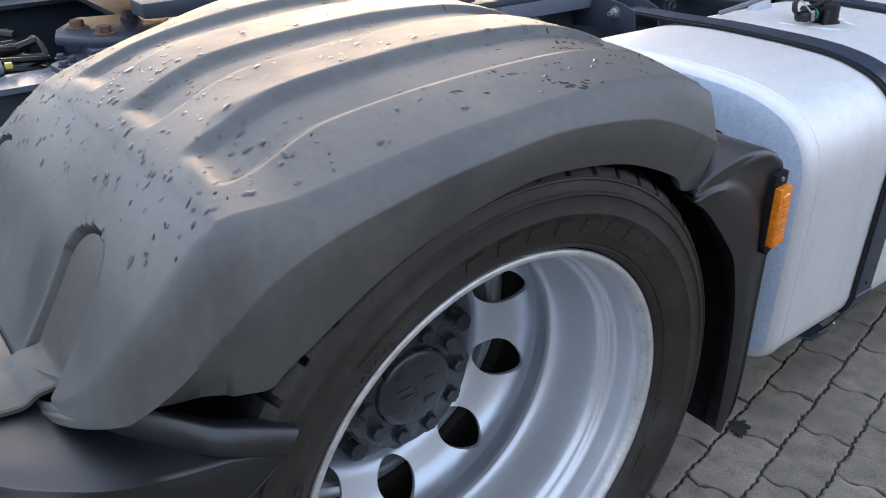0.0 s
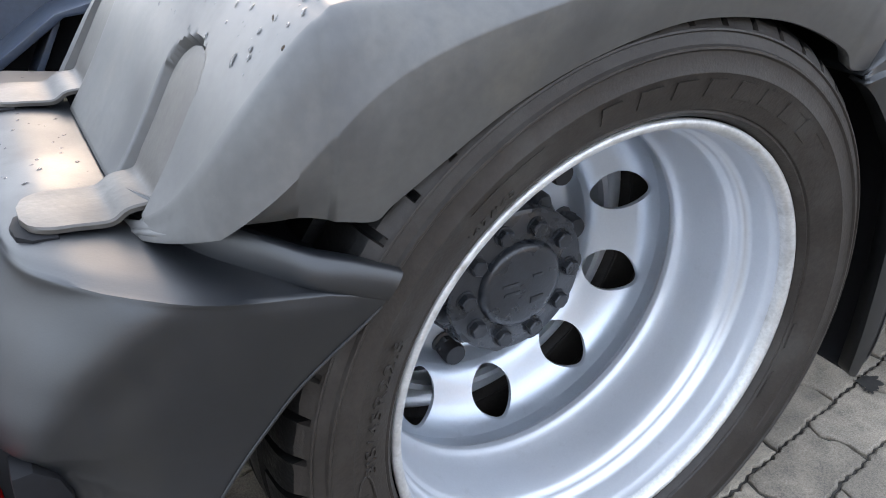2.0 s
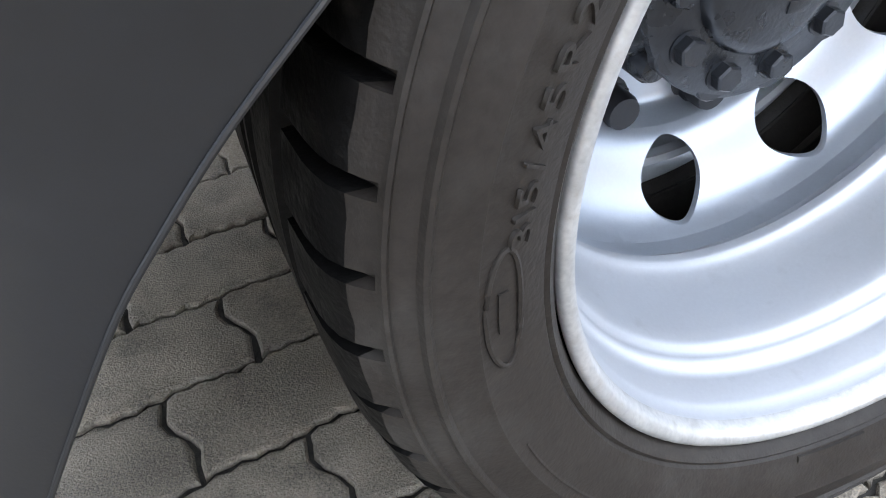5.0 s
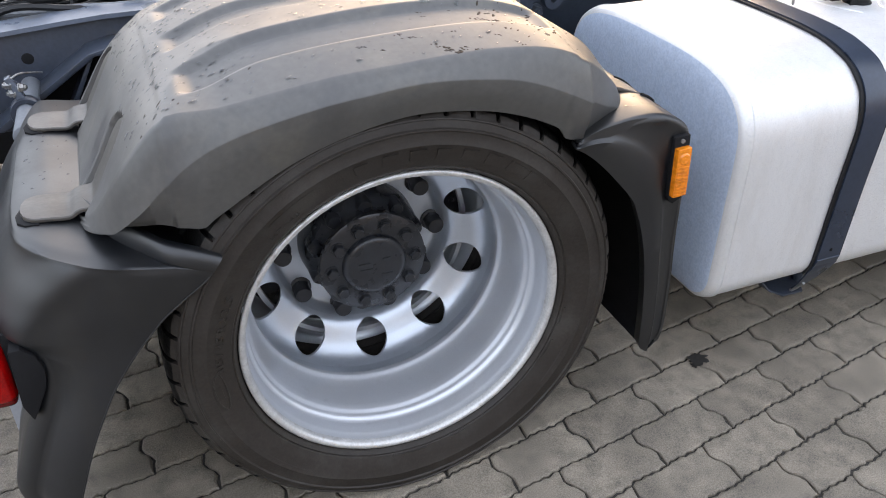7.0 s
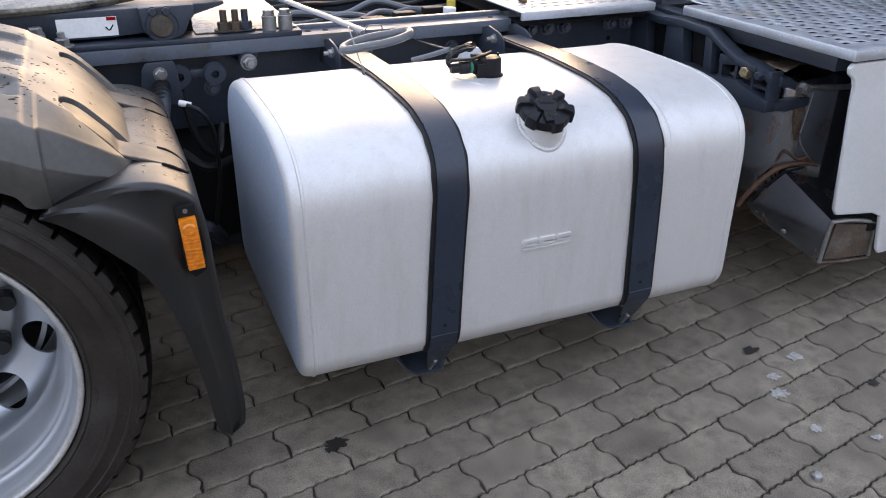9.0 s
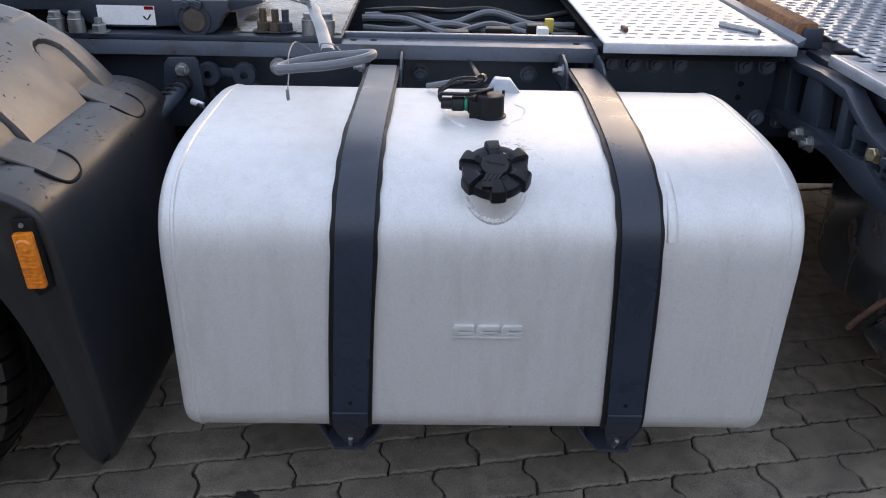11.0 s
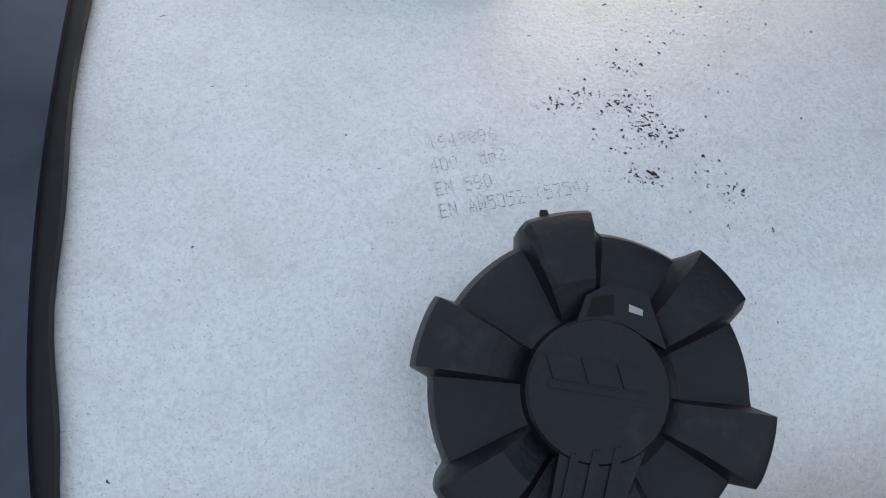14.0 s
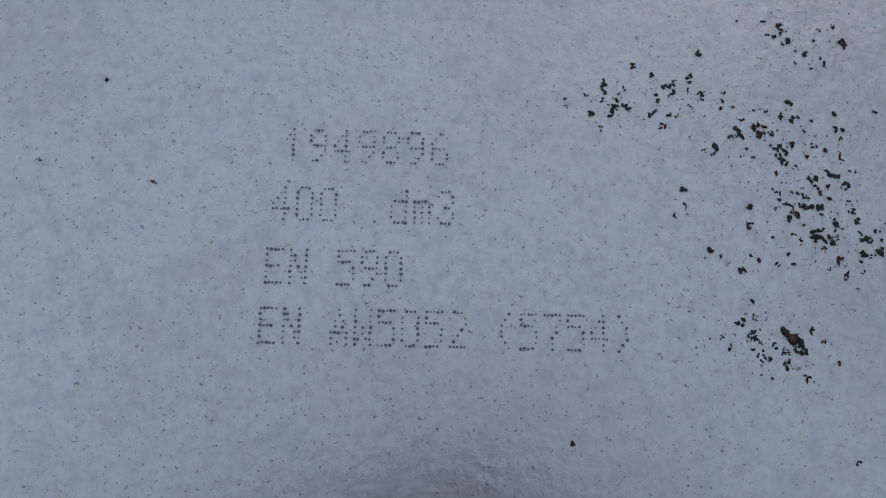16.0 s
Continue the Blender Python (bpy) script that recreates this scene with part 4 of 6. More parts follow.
stations += [(TX1 - 0.0325, 0.0), (TX1 - 0.0315, 0.0016), (TX1 - 0.0275, 0.0016), (TX1 - 0.0265, 0.0)]
part("shell", grid([[(x, y, z) for y, z in tank_section(d)] for x, d in stations], False, True), M_TANK, tank, "brushed aluminium tank shell")
for x0, sgn in ((TX0, 1), (TX1, -1)):
    prof = [(0.0265, 0.0), (0.018, -0.0010), (0.011, -0.0040), (0.006, -0.0085), (0.0028, -0.0150), (0.0008, -0.0240), (-0.001, -0.045), (-0.002, -0.070)]
    rings = [[(x0 + sgn * a, y, z) for y, z in tank_section(d)] for a, d in prof]
    part("end_rim", grid(rings[:5], False, True), M_TANK, tank)
    bm = grid(rings[4:], False, True)
    bm.verts.ensure_lookup_table()
    n = len(tank_section())
    bm.faces.new([bm.verts[(len(prof) - 5) * n + i] for i in range(n)])
    bm.faces.ensure_lookup_table()
    bmesh.ops.recalc_face_normals(bm, faces=bm.faces)
    if bm.faces[-1].normal.x * sgn > 0:
        bmesh.ops.reverse_faces(bm, faces=bm.faces)
    part("tank_end", bm, M_TANKEND if sgn > 0 else M_TANK, tank, "aluminium end plate, the rearward one mottled and tinted with reflected sky")


def band_path(d):
    """The band's line over the tank: from the back of the top, round the front, to the foot."""
    front, up = tank_section(d, "front"), tank_section(d, "up")
    pts = [(0.715, 0.7405 + d), (0.68, 0.7415 + d), (0.64, 0.7425 + d), (0.585, 0.7435 + d)] + [p for p in reversed(up) if p[0] < 0.50]
    pts += [(front[-1][0], up[0][1] + (front[-1][1] - up[0][1]) * f) for f in (0.25, 0.5, 0.75)]
    pts += [front[-1], front[-4], front[-7]]
    return pts


def band_bm(xc, width, d0, d1, wob=0.0):
    lo, hi = band_path(d0), band_path(d1)
    rows = []
    for i, (a, b) in enumerate(zip(lo, hi)):
        s = wob * math.sin(i * 0.9 + xc * 7) + ((0.047 if xc < 1.2 else -0.044) * (a[1] - 0.17)) + (0.006 if xc < 1.2 else 0.0145) * ease((a[0] - 0.10) / 0.50)
        h = width / 2
        rows.append([(xc - h + s, a[0], a[1]), (xc - h + s, b[0], b[1]), (xc - h + 0.003 + s, b[0] + (b[0] - a[0]) * 0.08, b[1] + (b[1] - a[1]) * 0.08), (xc + h - 0.003 + s, b[0] + (b[0] - a[0]) * 0.08, b[1] + (b[1] - a[1]) * 0.08), (xc + h + s, b[0], b[1]), (xc + h + s, a[0], a[1])])
    return cap_ends(grid(rows, False, True), len(rows), 6)


for xc, fc, hc in ((1.002, 0.998, 1.035), (1.519, 1.520, 1.508)):
    part("band_liner", band_bm(xc - 0.0005, 0.079, 0.0012, 0.0060, 0.0010), M_RUBBER, tank, "black rubber liner under the band", 50)
    part("band", band_bm(xc, 0.064, 0.0065, 0.0095), M_BAND, tank, "dark blue-black painted steel band", 50)
    lean = 0.005 if xc < 1.2 else -0.005
    rows = []
    for y, z, h, dx in ((0.0050, 0.290, 0.0318, 1.0), (0.0120, 0.268, 0.0318, 0.8), (0.0240, 0.240, 0.0300, 0.6), (0.0400, 0.210, 0.0240, 0.4), (0.0540, 0.187, 0.0165, 0.2), (0.0640, 0.171, 0.0130, 0.0)):
        rows.append([(xc + lean * dx - h, y, z), (xc + lean * dx - h, y - 0.0028, z - 0.0012), (xc + lean * dx + h, y - 0.0028, z - 0.0012), (xc + lean * dx + h, y, z)])
    part("band_tongue", cap_ends(grid(rows, False, True), len(rows), 4), M_BAND, tank, "tapered lower end of the band")
    part("band_screw", tube([(xc, 0.044, 0.196), (fc * 0.5 + xc * 0.5, 0.058, 0.175), (fc, 0.070, 0.158)], 0.0045, 8), M_STEEL, tank, "threaded tension rod")
    part("band_hole", turned([(0, 0.0008), (0.004, 0.0008), (0.004, 0)], (xc + lean * 1.3, 0.0052, 0.311), (0, -1, 0), 12), M_DARK, tank)
    part("support_foot", prism([(fc - 0.046, 0.090), (fc - 0.030, 0.062), (fc + 0.028, 0.060), (fc + 0.046, 0.090), (fc + 0.050, 0.78), (fc - 0.050, 0.78)], "z", 0.152, 0.158, 0.001), M_CHASSIS, tank, "folded steel support foot")
    for e in (-1, 1):
        solid(part("foot_wing", grid([[(fc + e * 0.026, 0.0625, 0.155), (fc + e * 0.040, 0.110, 0.155)], [(fc + e * 0.046, 0.088, 0.157), (fc + e * 0.050, 0.130, 0.157)], [(fc + e * 0.062, 0.098, 0.176), (fc + e * 0.062, 0.140, 0.176)], [(fc + e * 0.074, 0.108, 0.196), (fc + e * 0.074, 0.150, 0.196)]]), M_CHASSIS, tank), 0.004)
    for dx in (-0.050, 0.045):
        part("support_web", prism([(0.150, 0.157), (0.20, 0.213), (0.90, 0.213), (0.90, 0.100), (0.20, 0.120)], "x", fc + dx, fc + dx + 0.005, 0.001), M_CHASSIS, tank)
    part("band_hook", prism([(0.655, 0.700), (0.73, 0.700), (0.86, 0.690), (0.86, 0.745), (0.76, 0.772), (0.70, 0.765), (0.665, 0.752)], "x", hc - 0.046, hc - 0.040, 0.001), M_CHASSIS, tank)
    part("band_hook", prism([(0.655, 0.700), (0.73, 0.700), (0.86, 0.690), (0.86, 0.745), (0.76, 0.772), (0.70, 0.765), (0.665, 0.752)], "x", hc + 0.040, hc + 0.046, 0.001), M_CHASSIS, tank)
    part("hook_bolt", bolt((hc - 0.046, 0.72, 0.742), (-1, 0, 0), 0.02, 0.013, 0.015, 0.012), M_STEEL, tank)
# a dent beside the second band
part("dent_ridge", tube([(1.552, y, tank_z(y) - d) for y, d in ((0.15, 0.020), (0.12, 0.0098), (0.095, 0.0088), (0.070, 0.0086), (0.048, 0.0090), (0.034, 0.0105), (0.026, 0.016))], 0.0115, 16, 40, flat=0.8), M_TANK, tank, "", 80)

# maker's mark: plain raised shapes over a bar
MX, MZ = 1.190, 0.451
def emboss(poly):
    return prism([(MX + x, MZ + z) for x, z in poly], "y", 0.0096, 0.0165, 0.0016)
part("raised_mark", emboss([(0, 0), (0.122, 0.0), (0.122, 0.0045), (0, 0.0045)]), M_TANK, tank)
for x0, w in ((0.0, 0.038), (0.042, 0.040), (0.086, 0.036)):
    part("raised_mark", emboss([(x0, 0.0095), (x0 + w, 0.0095), (x0 + w, 0.0135), (x0 + w * 0.3, 0.0135), (x0 + w * 0.3, 0.0165), (x0 + w, 0.0165), (x0 + w, 0.026), (x0 + w * 0.12, 0.026), (x0, 0.020)]), M_TANK, tank)

# filler neck and cap
CAP_AX = Vector((-0.0449, -0.4175, 0.9076)).normalized()
CAP_O = Vector((1.2571, 0.0900, 0.6822))
NECK_AX = Vector((0, -0.27, 0.963)).normalized()
NECK_O = CAP_O + CAP_AX * 0.056 - NECK_AX * 0.056
neck = part("filler_neck", turned([(0.0490, -0.03), (0.0485, 0.050), (0.044, 0.058), (0.0, 0.058)], NECK_O, NECK_AX, 48), M_TANK, tank, "welded aluminium filler neck")
uu = (Vector((1, 0, 0)) - CAP_AX * CAP_AX.x).normalized()
vv = CAP_AX.cross(uu)


def weld_line():
    """Bead where the neck meets the tank's rounded shoulder."""
    pts = []
    for k in range(150):
        a = 2 * math.pi * k / 150
        q = NECK_O + (uu * math.cos(a) + NECK_AX.cross(uu) * math.sin(a)) * 0.0500
        for step in range(200):
            p = q + NECK_AX * (0.12 - step * 0.001)
            if p.y > TY0 and p.z < tank_z(p.y):
                break
        pts.append(p + Vector((0, -0.0006, 0.0020 * (k % 3 - 1))))
    return pts


part("weld_bead", tube(weld_line(), 0.0050, 8, closed=True), M_TANK, tank)
CAP_B = CAP_O + CAP_AX * 0.060


def cap_bm():
    """Filler cap: a dished disc with six raised grips."""
    seg = 140
    rows = []
    prof = [(0.050, -0.003), (0.053, -0.0025), (0.0545, -0.0005), (0.0545, 0.002), (0.0545, 0.012), (0.0525, 0.017), (0.047, 0.0195), (0.036, 0.0195), (0.028, 0.0190), (0.0245, 0.0215), (0.0235, 0.0265), (0.0225, 0.0275), (0.0, 0.0275)]
    for k in range(seg):
        a = 2 * math.pi * k / seg
        ph = ((a / (2 * math.pi) * 6 + 0.947) % 1.0)
        g = ease((0.24 - abs(ph - 0.5)) / 0.05)
        row = []
        for r, h in prof:
            lift = 0.0
            out = 0.0
            if 0.0240 < r:
                w = ease((r - 0.024) / 0.008)
                lift = g * 0.0085 * w * (1.0 if h > 0.005 else 0.0) * (1.0 - 0.25 * ease((r - 0.04) / 0.015))
                if r > 0.045:
                    out = g * 0.0066
            rr, hh = r + out, h + lift
            row.append(CAP_B + CAP_AX * hh + (uu * math.cos(a) + vv * math.sin(a)) * rr)
        rows.append(row)
    bm = grid(rows, True)
    bmesh.ops.remove_doubles(bm, verts=bm.verts, dist=1e-5)
    return bm


cap = part("filler_cap", cap_bm(), M_CAPPL, tank, "black plastic filler cap with six raised grips", 30)


def on_cap(x, y, h):
    return CAP_B + CAP_AX * h + uu * x + vv * y


def cap_plate(poly, h0, h1):
    bm = grid([[on_cap(x, y, h0) for x, y in poly], [on_cap(x, y, h1) for x, y in poly]], False, True)
    cap_ends(bm, 2, len(poly))
    return bevel(bm, 0.0006)


part("lock_tongue", cap_plate([(-0.015, -0.016), (0.013, -0.018), (0.003, -0.034), (0.002, -0.050), (-0.023, -0.048), (-0.020, -0.030)], 0.018, 0.0268), M_CAPPL, tank)
for dx in (-0.012, -0.005, 0.002):
    part("tongue_rib", cap_plate([(dx, -0.018), (dx + 0.0028, -0.018), (dx - 0.0045, -0.036), (dx - 0.0073, -0.036)], 0.0262, 0.0280), M_CAPPL, tank)
for dx, w in ((-0.014, 0.009), (-0.003, 0.009), (0.008, 0.007)):
    part("cap_mark", cap_plate([(dx, 0.002 - dx * 0.28), (dx + w, 0.002 - (dx + w) * 0.28), (dx + w - 0.001, 0.010 - (dx + w) * 0.28), (dx - 0.001, 0.010 - dx * 0.28)], 0.0270, 0.0283), M_CAPPL, tank)
part("cap_mark", cap_plate([(-0.016, 0.0035), (0.015, -0.0055), (0.0155, -0.0035), (-0.0155, 0.0055)], 0.0270, 0.0280), M_CAPPL, tank)
part("keyhole_guard", cap_plate([(-0.006, 0.018), (0.001, 0.031), (0.010, 0.034), (0.021, 0.029), (0.024, 0.010), (0.019, 0.014), (0.008, 0.0215)], 0.018, 0.0270), M_CAPPL, tank)
part("key_slot", cap_plate([(0.000, 0.024), (0.009, 0.0235), (0.010, 0.0300), (0.003, 0.0300)], 0.0262, 0.0272), M_DARK, tank)
part("moulding_nib", cap_plate([(-0.0085, 0.0600), (-0.0050, 0.0602), (-0.0055, 0.0626), (-0.0078, 0.0630)], 0.0145, 0.0175), M_CAPPL, tank)
part("key_plate", cap_plate([(0.0138, 0.0238), (0.0180, 0.0218), (0.0185, 0.0238), (0.0143, 0.0262)], 0.0262, 0.0274), M_STEEL, tank, "bright metal key plate")

# level sender with its plug and cables
sender = thing("fuel_level_sender", "round black fuel level sender with a plug on the tank top", "sensor", at=(1.262, 0.343, 0.737))
part("body", turned([(0.033, 0.0), (0.033, 0.004), (0.0285, 0.006), (0.0275, 0.040), (0.0265, 0.0435), (0.0245, 0.0450), (0.0, 0.0455)], (1.262, 0.343, 0.7480), (0, 0, 1), 48), M_RUBBER, sender, "round black plastic housing")
part("plug", turned([(0.0, 0.0), (0.0105, 0.0), (0.0115, 0.004), (0.0115, 0.020), (0.0145, 0.022), (0.0145, 0.044), (0.012, 0.046), (0.0, 0.047)], (1.168, 0.355, 0.770), (1, -0.10, 0.02), 20), M_CABLE, sender, "black round plug")
for k in range(7):
    a = 2 * math.pi * k / 7
    part("plug_rib", box(1.191, 1.211, 0.3510 + 0.0142 * math.cos(a), 0.3530 + 0.0142 * math.cos(a), 0.7700 + 0.0142 * math.sin(a), 0.7715 + 0.0142 * math.sin(a), 0.0006), M_CABLE, sender)
part("seal_ring", turned([(0.0125, 0.0), (0.0145, 0.001), (0.0145, 0.006), (0.0125, 0.007)], (1.2135, 0.3505, 0.771), (1, -0.10, 0.02), 20), M_GREEN, sender, "green plug seal")
part("plug_socket", box(1.219, 1.240, 0.334, 0.364, 0.756, 0.786, 0.003), M_RUBBER, sender)
part("socket_rib", box(1.222, 1.246, 0.322, 0.327, 0.750, 0.782, 0.001), M_RUBBER, sender)
part("latch", prism([(1.160, 0.786), (1.166, 0.794), (1.215, 0.793), (1.250, 0.800), (1.268, 0.806), (1.268, 0.800), (1.218, 0.788), (1.168, 0.789)], "y", 0.340, 0.352, 0.001), M_RUBBER, sender, "black locking lever")
part("cable_clip", box(1.222, 1.258, 0.352, 0.366, 0.790, 0.798, 0.002), M_RUBBER, sender)
part("top_stud", turned([(0.003, 0.0), (0.003, 0.012), (0.0, 0.0125)], (1.288, 0.352, 0.786), (0, 0, 1), 10), M_RUBBER, sender)
wob = random.Random(9)
for k in range(7):
    j = lambda: wob.uniform(-0.007, 0.007)
    part("cable", tube([(1.166, 0.357, 0.772), (1.166 + j(), 0.372 + j(), 0.792 + j()), (1.200 + j(), 0.382 + j(), 0.806 + j()), (1.232 + j(), 0.388 + j(), 0.806 + j()), (1.248 + j(), 0.410 + j(), 0.806), (1.256 + j(), 0.455 + j(), 0.792), (1.252 + j(), 0.56, 0.764), (1.24, 0.84, 0.74)], 0.0024, 7, 44), M_CABLE, sender)
part("cable_wrap", tube([(1.246, 0.402, 0.807), (1.252, 0.430, 0.802), (1.256, 0.462, 0.792)], 0.0085, 8, 12), M_CABLE, sender, "taped cable bundle")
part("cable_end", tube([(1.14, 0.535, 0.752), (1.19, 0.505, 0.770), (1.220, 0.480, 0.785)], 0.006, 8, 12), M_HOSE, sender, "grey sleeved cable end")
part("vent_block", prism([(1.265, 0.738), (1.345, 0.738), (1.318, 0.772), (1.285, 0.774)], "y", 0.520, 0.545, 0.002), M_ALU, sender)
# pressed pad round the sender
for pts in ([(1.182, 0.420), (1.175, 0.396), (1.176, 0.365), (1.181, 0.341), (1.193, 0.308), (1.209, 0.277), (1.214, 0.249)], [(1.302, 0.432), (1.322, 0.418), (1.337, 0.395), (1.337, 0.365), (1.327, 0.336), (1.300, 0.306), (1.288, 0.285), (1.283, 0.262)]):
    part("pressed_edge", tube([(x, y, tank_z(y) - (0.0120 if k in (0, len(pts) - 1) else 0.0032)) for k, (x, y) in enumerate(pts)], 0.0085, 12, 40, flat=0.55), M_TANK, tank, "soft pressed ridge round the sender", 80)

# dot-peened marking on the tank top
GLYPHS = {"0": "01110 10001 10001 10001 10001 10001 01110", "1": "00100 01100 10100 00100 00100 00100 00100", "2": "01110 10001 00001 00010 00100 01000 11111", "3": "01110 10001 00001 00110 00001 10001 01110", "4": "00010 00110 01010 10010 11111 00010 00010", "5": "11111 10000 11110 00001 00001 00001 11110", "6": "00110 01000 10000 11110 10001 10001 01110", "7": "11111 00001 00010 00010 00100 00100 00100", "8": "01110 10001 10001 01110 10001 10001 01110", "9": "01110 10001 10001 01111 00001 00010 01100", ".": "00000 00000 00000 00000 00000 00000 00100", "d": "00001 00001 01111 10001 10001 10001 01111", "m": "00000 00000 11110 10101 10101 10101 10101", "E": "11111 10000 10000 11110 10000 10000 11111", "N": "10001 11001 11001 10101 10011 10011 10001", "A": "00100 00100 01010 01010 11111 10001 10001", "W": "10001 10001 10001 10101 10101 11011 10001", "(": "00010 00100 01000 01000 01000 00100 00010", ")": "01000 00100 00010 00010 00010 00100 01000", " ": "00000 00000 00000 00000 00000 00000 00000"}
MARK_TURN = radians(4.15)
MARK_D, MARK_U = Vector((math.cos(MARK_TURN), math.sin(MARK_TURN), 0)), Vector((-math.sin(MARK_TURN), math.cos(MARK_TURN), 0))


def peened(line, x0, y0, pitch=0.00386, cell_x=0.00065, cell_y=0.00096):
    """One line of characters as small punched dots."""
    bm = bmesh.new()
    rnd = random.Random(len(line) * 7 + int(y0 * 1e5))
    for i, ch in enumerate(line):
        for r, bits in enumerate(GLYPHS[ch].split()):
            for c, bit in enumerate(bits):
                if bit == "1":
                    p = Vector((x0, y0, 0)) + MARK_D * (i * pitch + c * cell_x + rnd.uniform(-8e-5, 8e-5)) + MARK_U * ((6 - r) * cell_y + rnd.uniform(-8e-5, 8e-5))
                    rad = rnd.choice((0.00017, 0.00021, 0.00024, 0.00030))
                    ring = []
                    for k in range(8):
                        q = p + Vector((math.cos(k * math.pi / 4) * rad, math.sin(k * math.pi / 4) * rad, 0))
                        ring.append(bm.verts.new((q.x, q.y, tank_z(q.y) + 0.00016)))
                    mid = bm.verts.new((p.x, p.y, tank_z(p.y) + 0.00008))
                    for k in range(8):
                        bm.faces.new((ring[k], ring[(k + 1) % 8], mid))
    return bm


for line, x0, y0, pitch in (("1949896", 1.2166, 0.1789, 0.00436), ("400 .dm3", 1.2160, 0.1679, 0.00412), ("EN 590", 1.2164, 0.1568, 0.00410), ("EN AW5052 (5754)", 1.2167, 0.1467, 0.00403)):
    part("peened_line", peened(line, x0, y0, pitch), M_PEEN, tank, "dot-peened marking " + line)


# ---- chassis behind the tank ----
frame_ = thing("chassis_frame", "dark blue-grey truck chassis frame with bolted rails", "chassis", at=(1.0, 1.2, 0.5))
rail_poly = [(-2.2, 0.50), (-1.2, 0.50), (-0.9, 0.51), (-0.5, 0.535), (3.2, 0.532), (3.2, 0.760), (0.2, 0.750), (-0.40, 0.744), (-0.49, 0.738), (-0.62, 0.727), (-0.95, 0.695), (-1.3, 0.640), (-2.2, 0.625)]
part("rail_web", prism(rail_poly, "y", 0.880, 0.889, 0.002), M_CHASSIS, frame_, "dark rail side with bolt rows")
part("rail_web", prism(rail_poly, "y", 1.671, 1.680, 0.002), M_CHASSIS, frame_)
top_line = [(-2.2, 0.625), (-1.3, 0.640), (-0.95, 0.695), (-0.62, 0.727), (-0.49, 0.738), (-0.40, 0.744), (0.2, 0.750), (1.55, 0.760), (3.2, 0.760)]
for y0, y1 in ((0.862, 0.955), (1.605, 1.698)):
    rows = [[(x, y0, z), (x, y0, z + 0.010), (x, y1, z + 0.010), (x, y1, z)] for x, z in top_line]
    part("rail_flange", bevel(cap_ends(grid(rows, False, True), len(rows), 4), 0.002), M_PROFILE if y0 < 1 else M_CHASSIS, frame_, "light grey upper flange" if y0 < 1 else "")
part("mounting_profile", prism([(0.800, 0.742), (0.806, 0.742), (0.806, 0.7685), (0.930, 0.7715), (0.930, 0.7775), (0.800, 0.7775)], "x", 0.02, 1.556, 0.0015), M_PROFILE, frame_, "light grey angle profile with holes")
part("profile_ridge", box(0.93, 1.556, 0.872, 0.893, 0.776, 0.790, 0.004), M_PROFILE, frame_)
for x in (0.955, 1.005, 1.51):
    part("profile_hole", turned([(0.0, 0.0008), (0.009, 0.0008), (0.009, 0.0)], (x, 0.845, 0.7776), (0, 0, 1), 16), M_DARK, frame_)
# rail bolts take the lightened paint so that they look lit
for x in (1.610, 1.665, 1.724, 1.785, 1.954, 2.015, 2.078, 2.139):
    part("rail_bolt", bolt((x, 0.880, 0.725), (0, -1, 0), 0.033, 0.019, 0.024, 0.009), M_PROFILE, frame_)
for x, z in ((0.80, 0.725), (1.40, 0.69), (1.12, 0.69), (2.012, 0.585), (2.074, 0.579), (2.132, 0.578), (0.69, 0.640), (1.30, 0.640)):
    part("rail_bolt", bolt((x, 0.880, z), (0, -1, 0), 0.030, 0.017, 0.022, 0.008), M_PROFILE, frame_)
part("rail_bolt", bolt((0.778, 0.78, 0.724), (0, -1, 0), 0.030, 0.020, 0.022, 0.012), M_STEEL, frame_, "bright zinc bolt")
part("bolt_spacer", turned([(0.022, 0.0), (0.022, 0.10)], (0.778, 0.782, 0.724), (0, 1, 0), 18), M_CHASSIS, frame_)
for x, z in ((1.956, 0.675), (1.955, 0.639), (2.125, 0.674), (2.124, 0.639)):
    part("rail_hole", turned([(0.0, 0.0008), (0.008, 0.0008), (0.008, 0.0)], (x, 0.880, z), (0, -1, 0), 12), M_DARK, frame_)
part("rail_hole", turned([(0.0, 0.0008), (0.011, 0.0008), (0.013, 0.0)], (-0.582, 0.880, 0.668), (0, -1, 0), 18), M_DARK, frame_)
for x in (0.602, 0.690):
    part("link_eye", turned([(0.010, 0.0), (0.010, 0.02), (0.027, 0.02), (0.029, 0.015), (0.029, 0.0)], (x, 0.800, 0.700), (0, -1, 0), 28), M_CHASSIS, frame_)
part("link_bar", box(0.60, 0.70, 0.80, 0.815, 0.690, 0.712, 0.004), M_CHASSIS, frame_)
for x0 in (-0.05, 0.75, 1.5, 2.25):
    part("cross_member", box(x0, x0 + 0.10, 0.885, 1.675, 0.56, 0.67, 0.01), M_CHASSIS, frame_)
part("belly_tray", box(-0.6, 2.4, 0.93, 1.63, 0.545, 0.56, 0.002), M_DARK, frame_, "flat dark sheet between the rails")

# unseen panel, added to keep low light from passing under the truck
part("far_side", box(-2.3, 3.4, 1.78, 1.86, 0.03, 0.84, 0.01), M_DARK, frame_, "plain unseen panel added at the far side to block light")

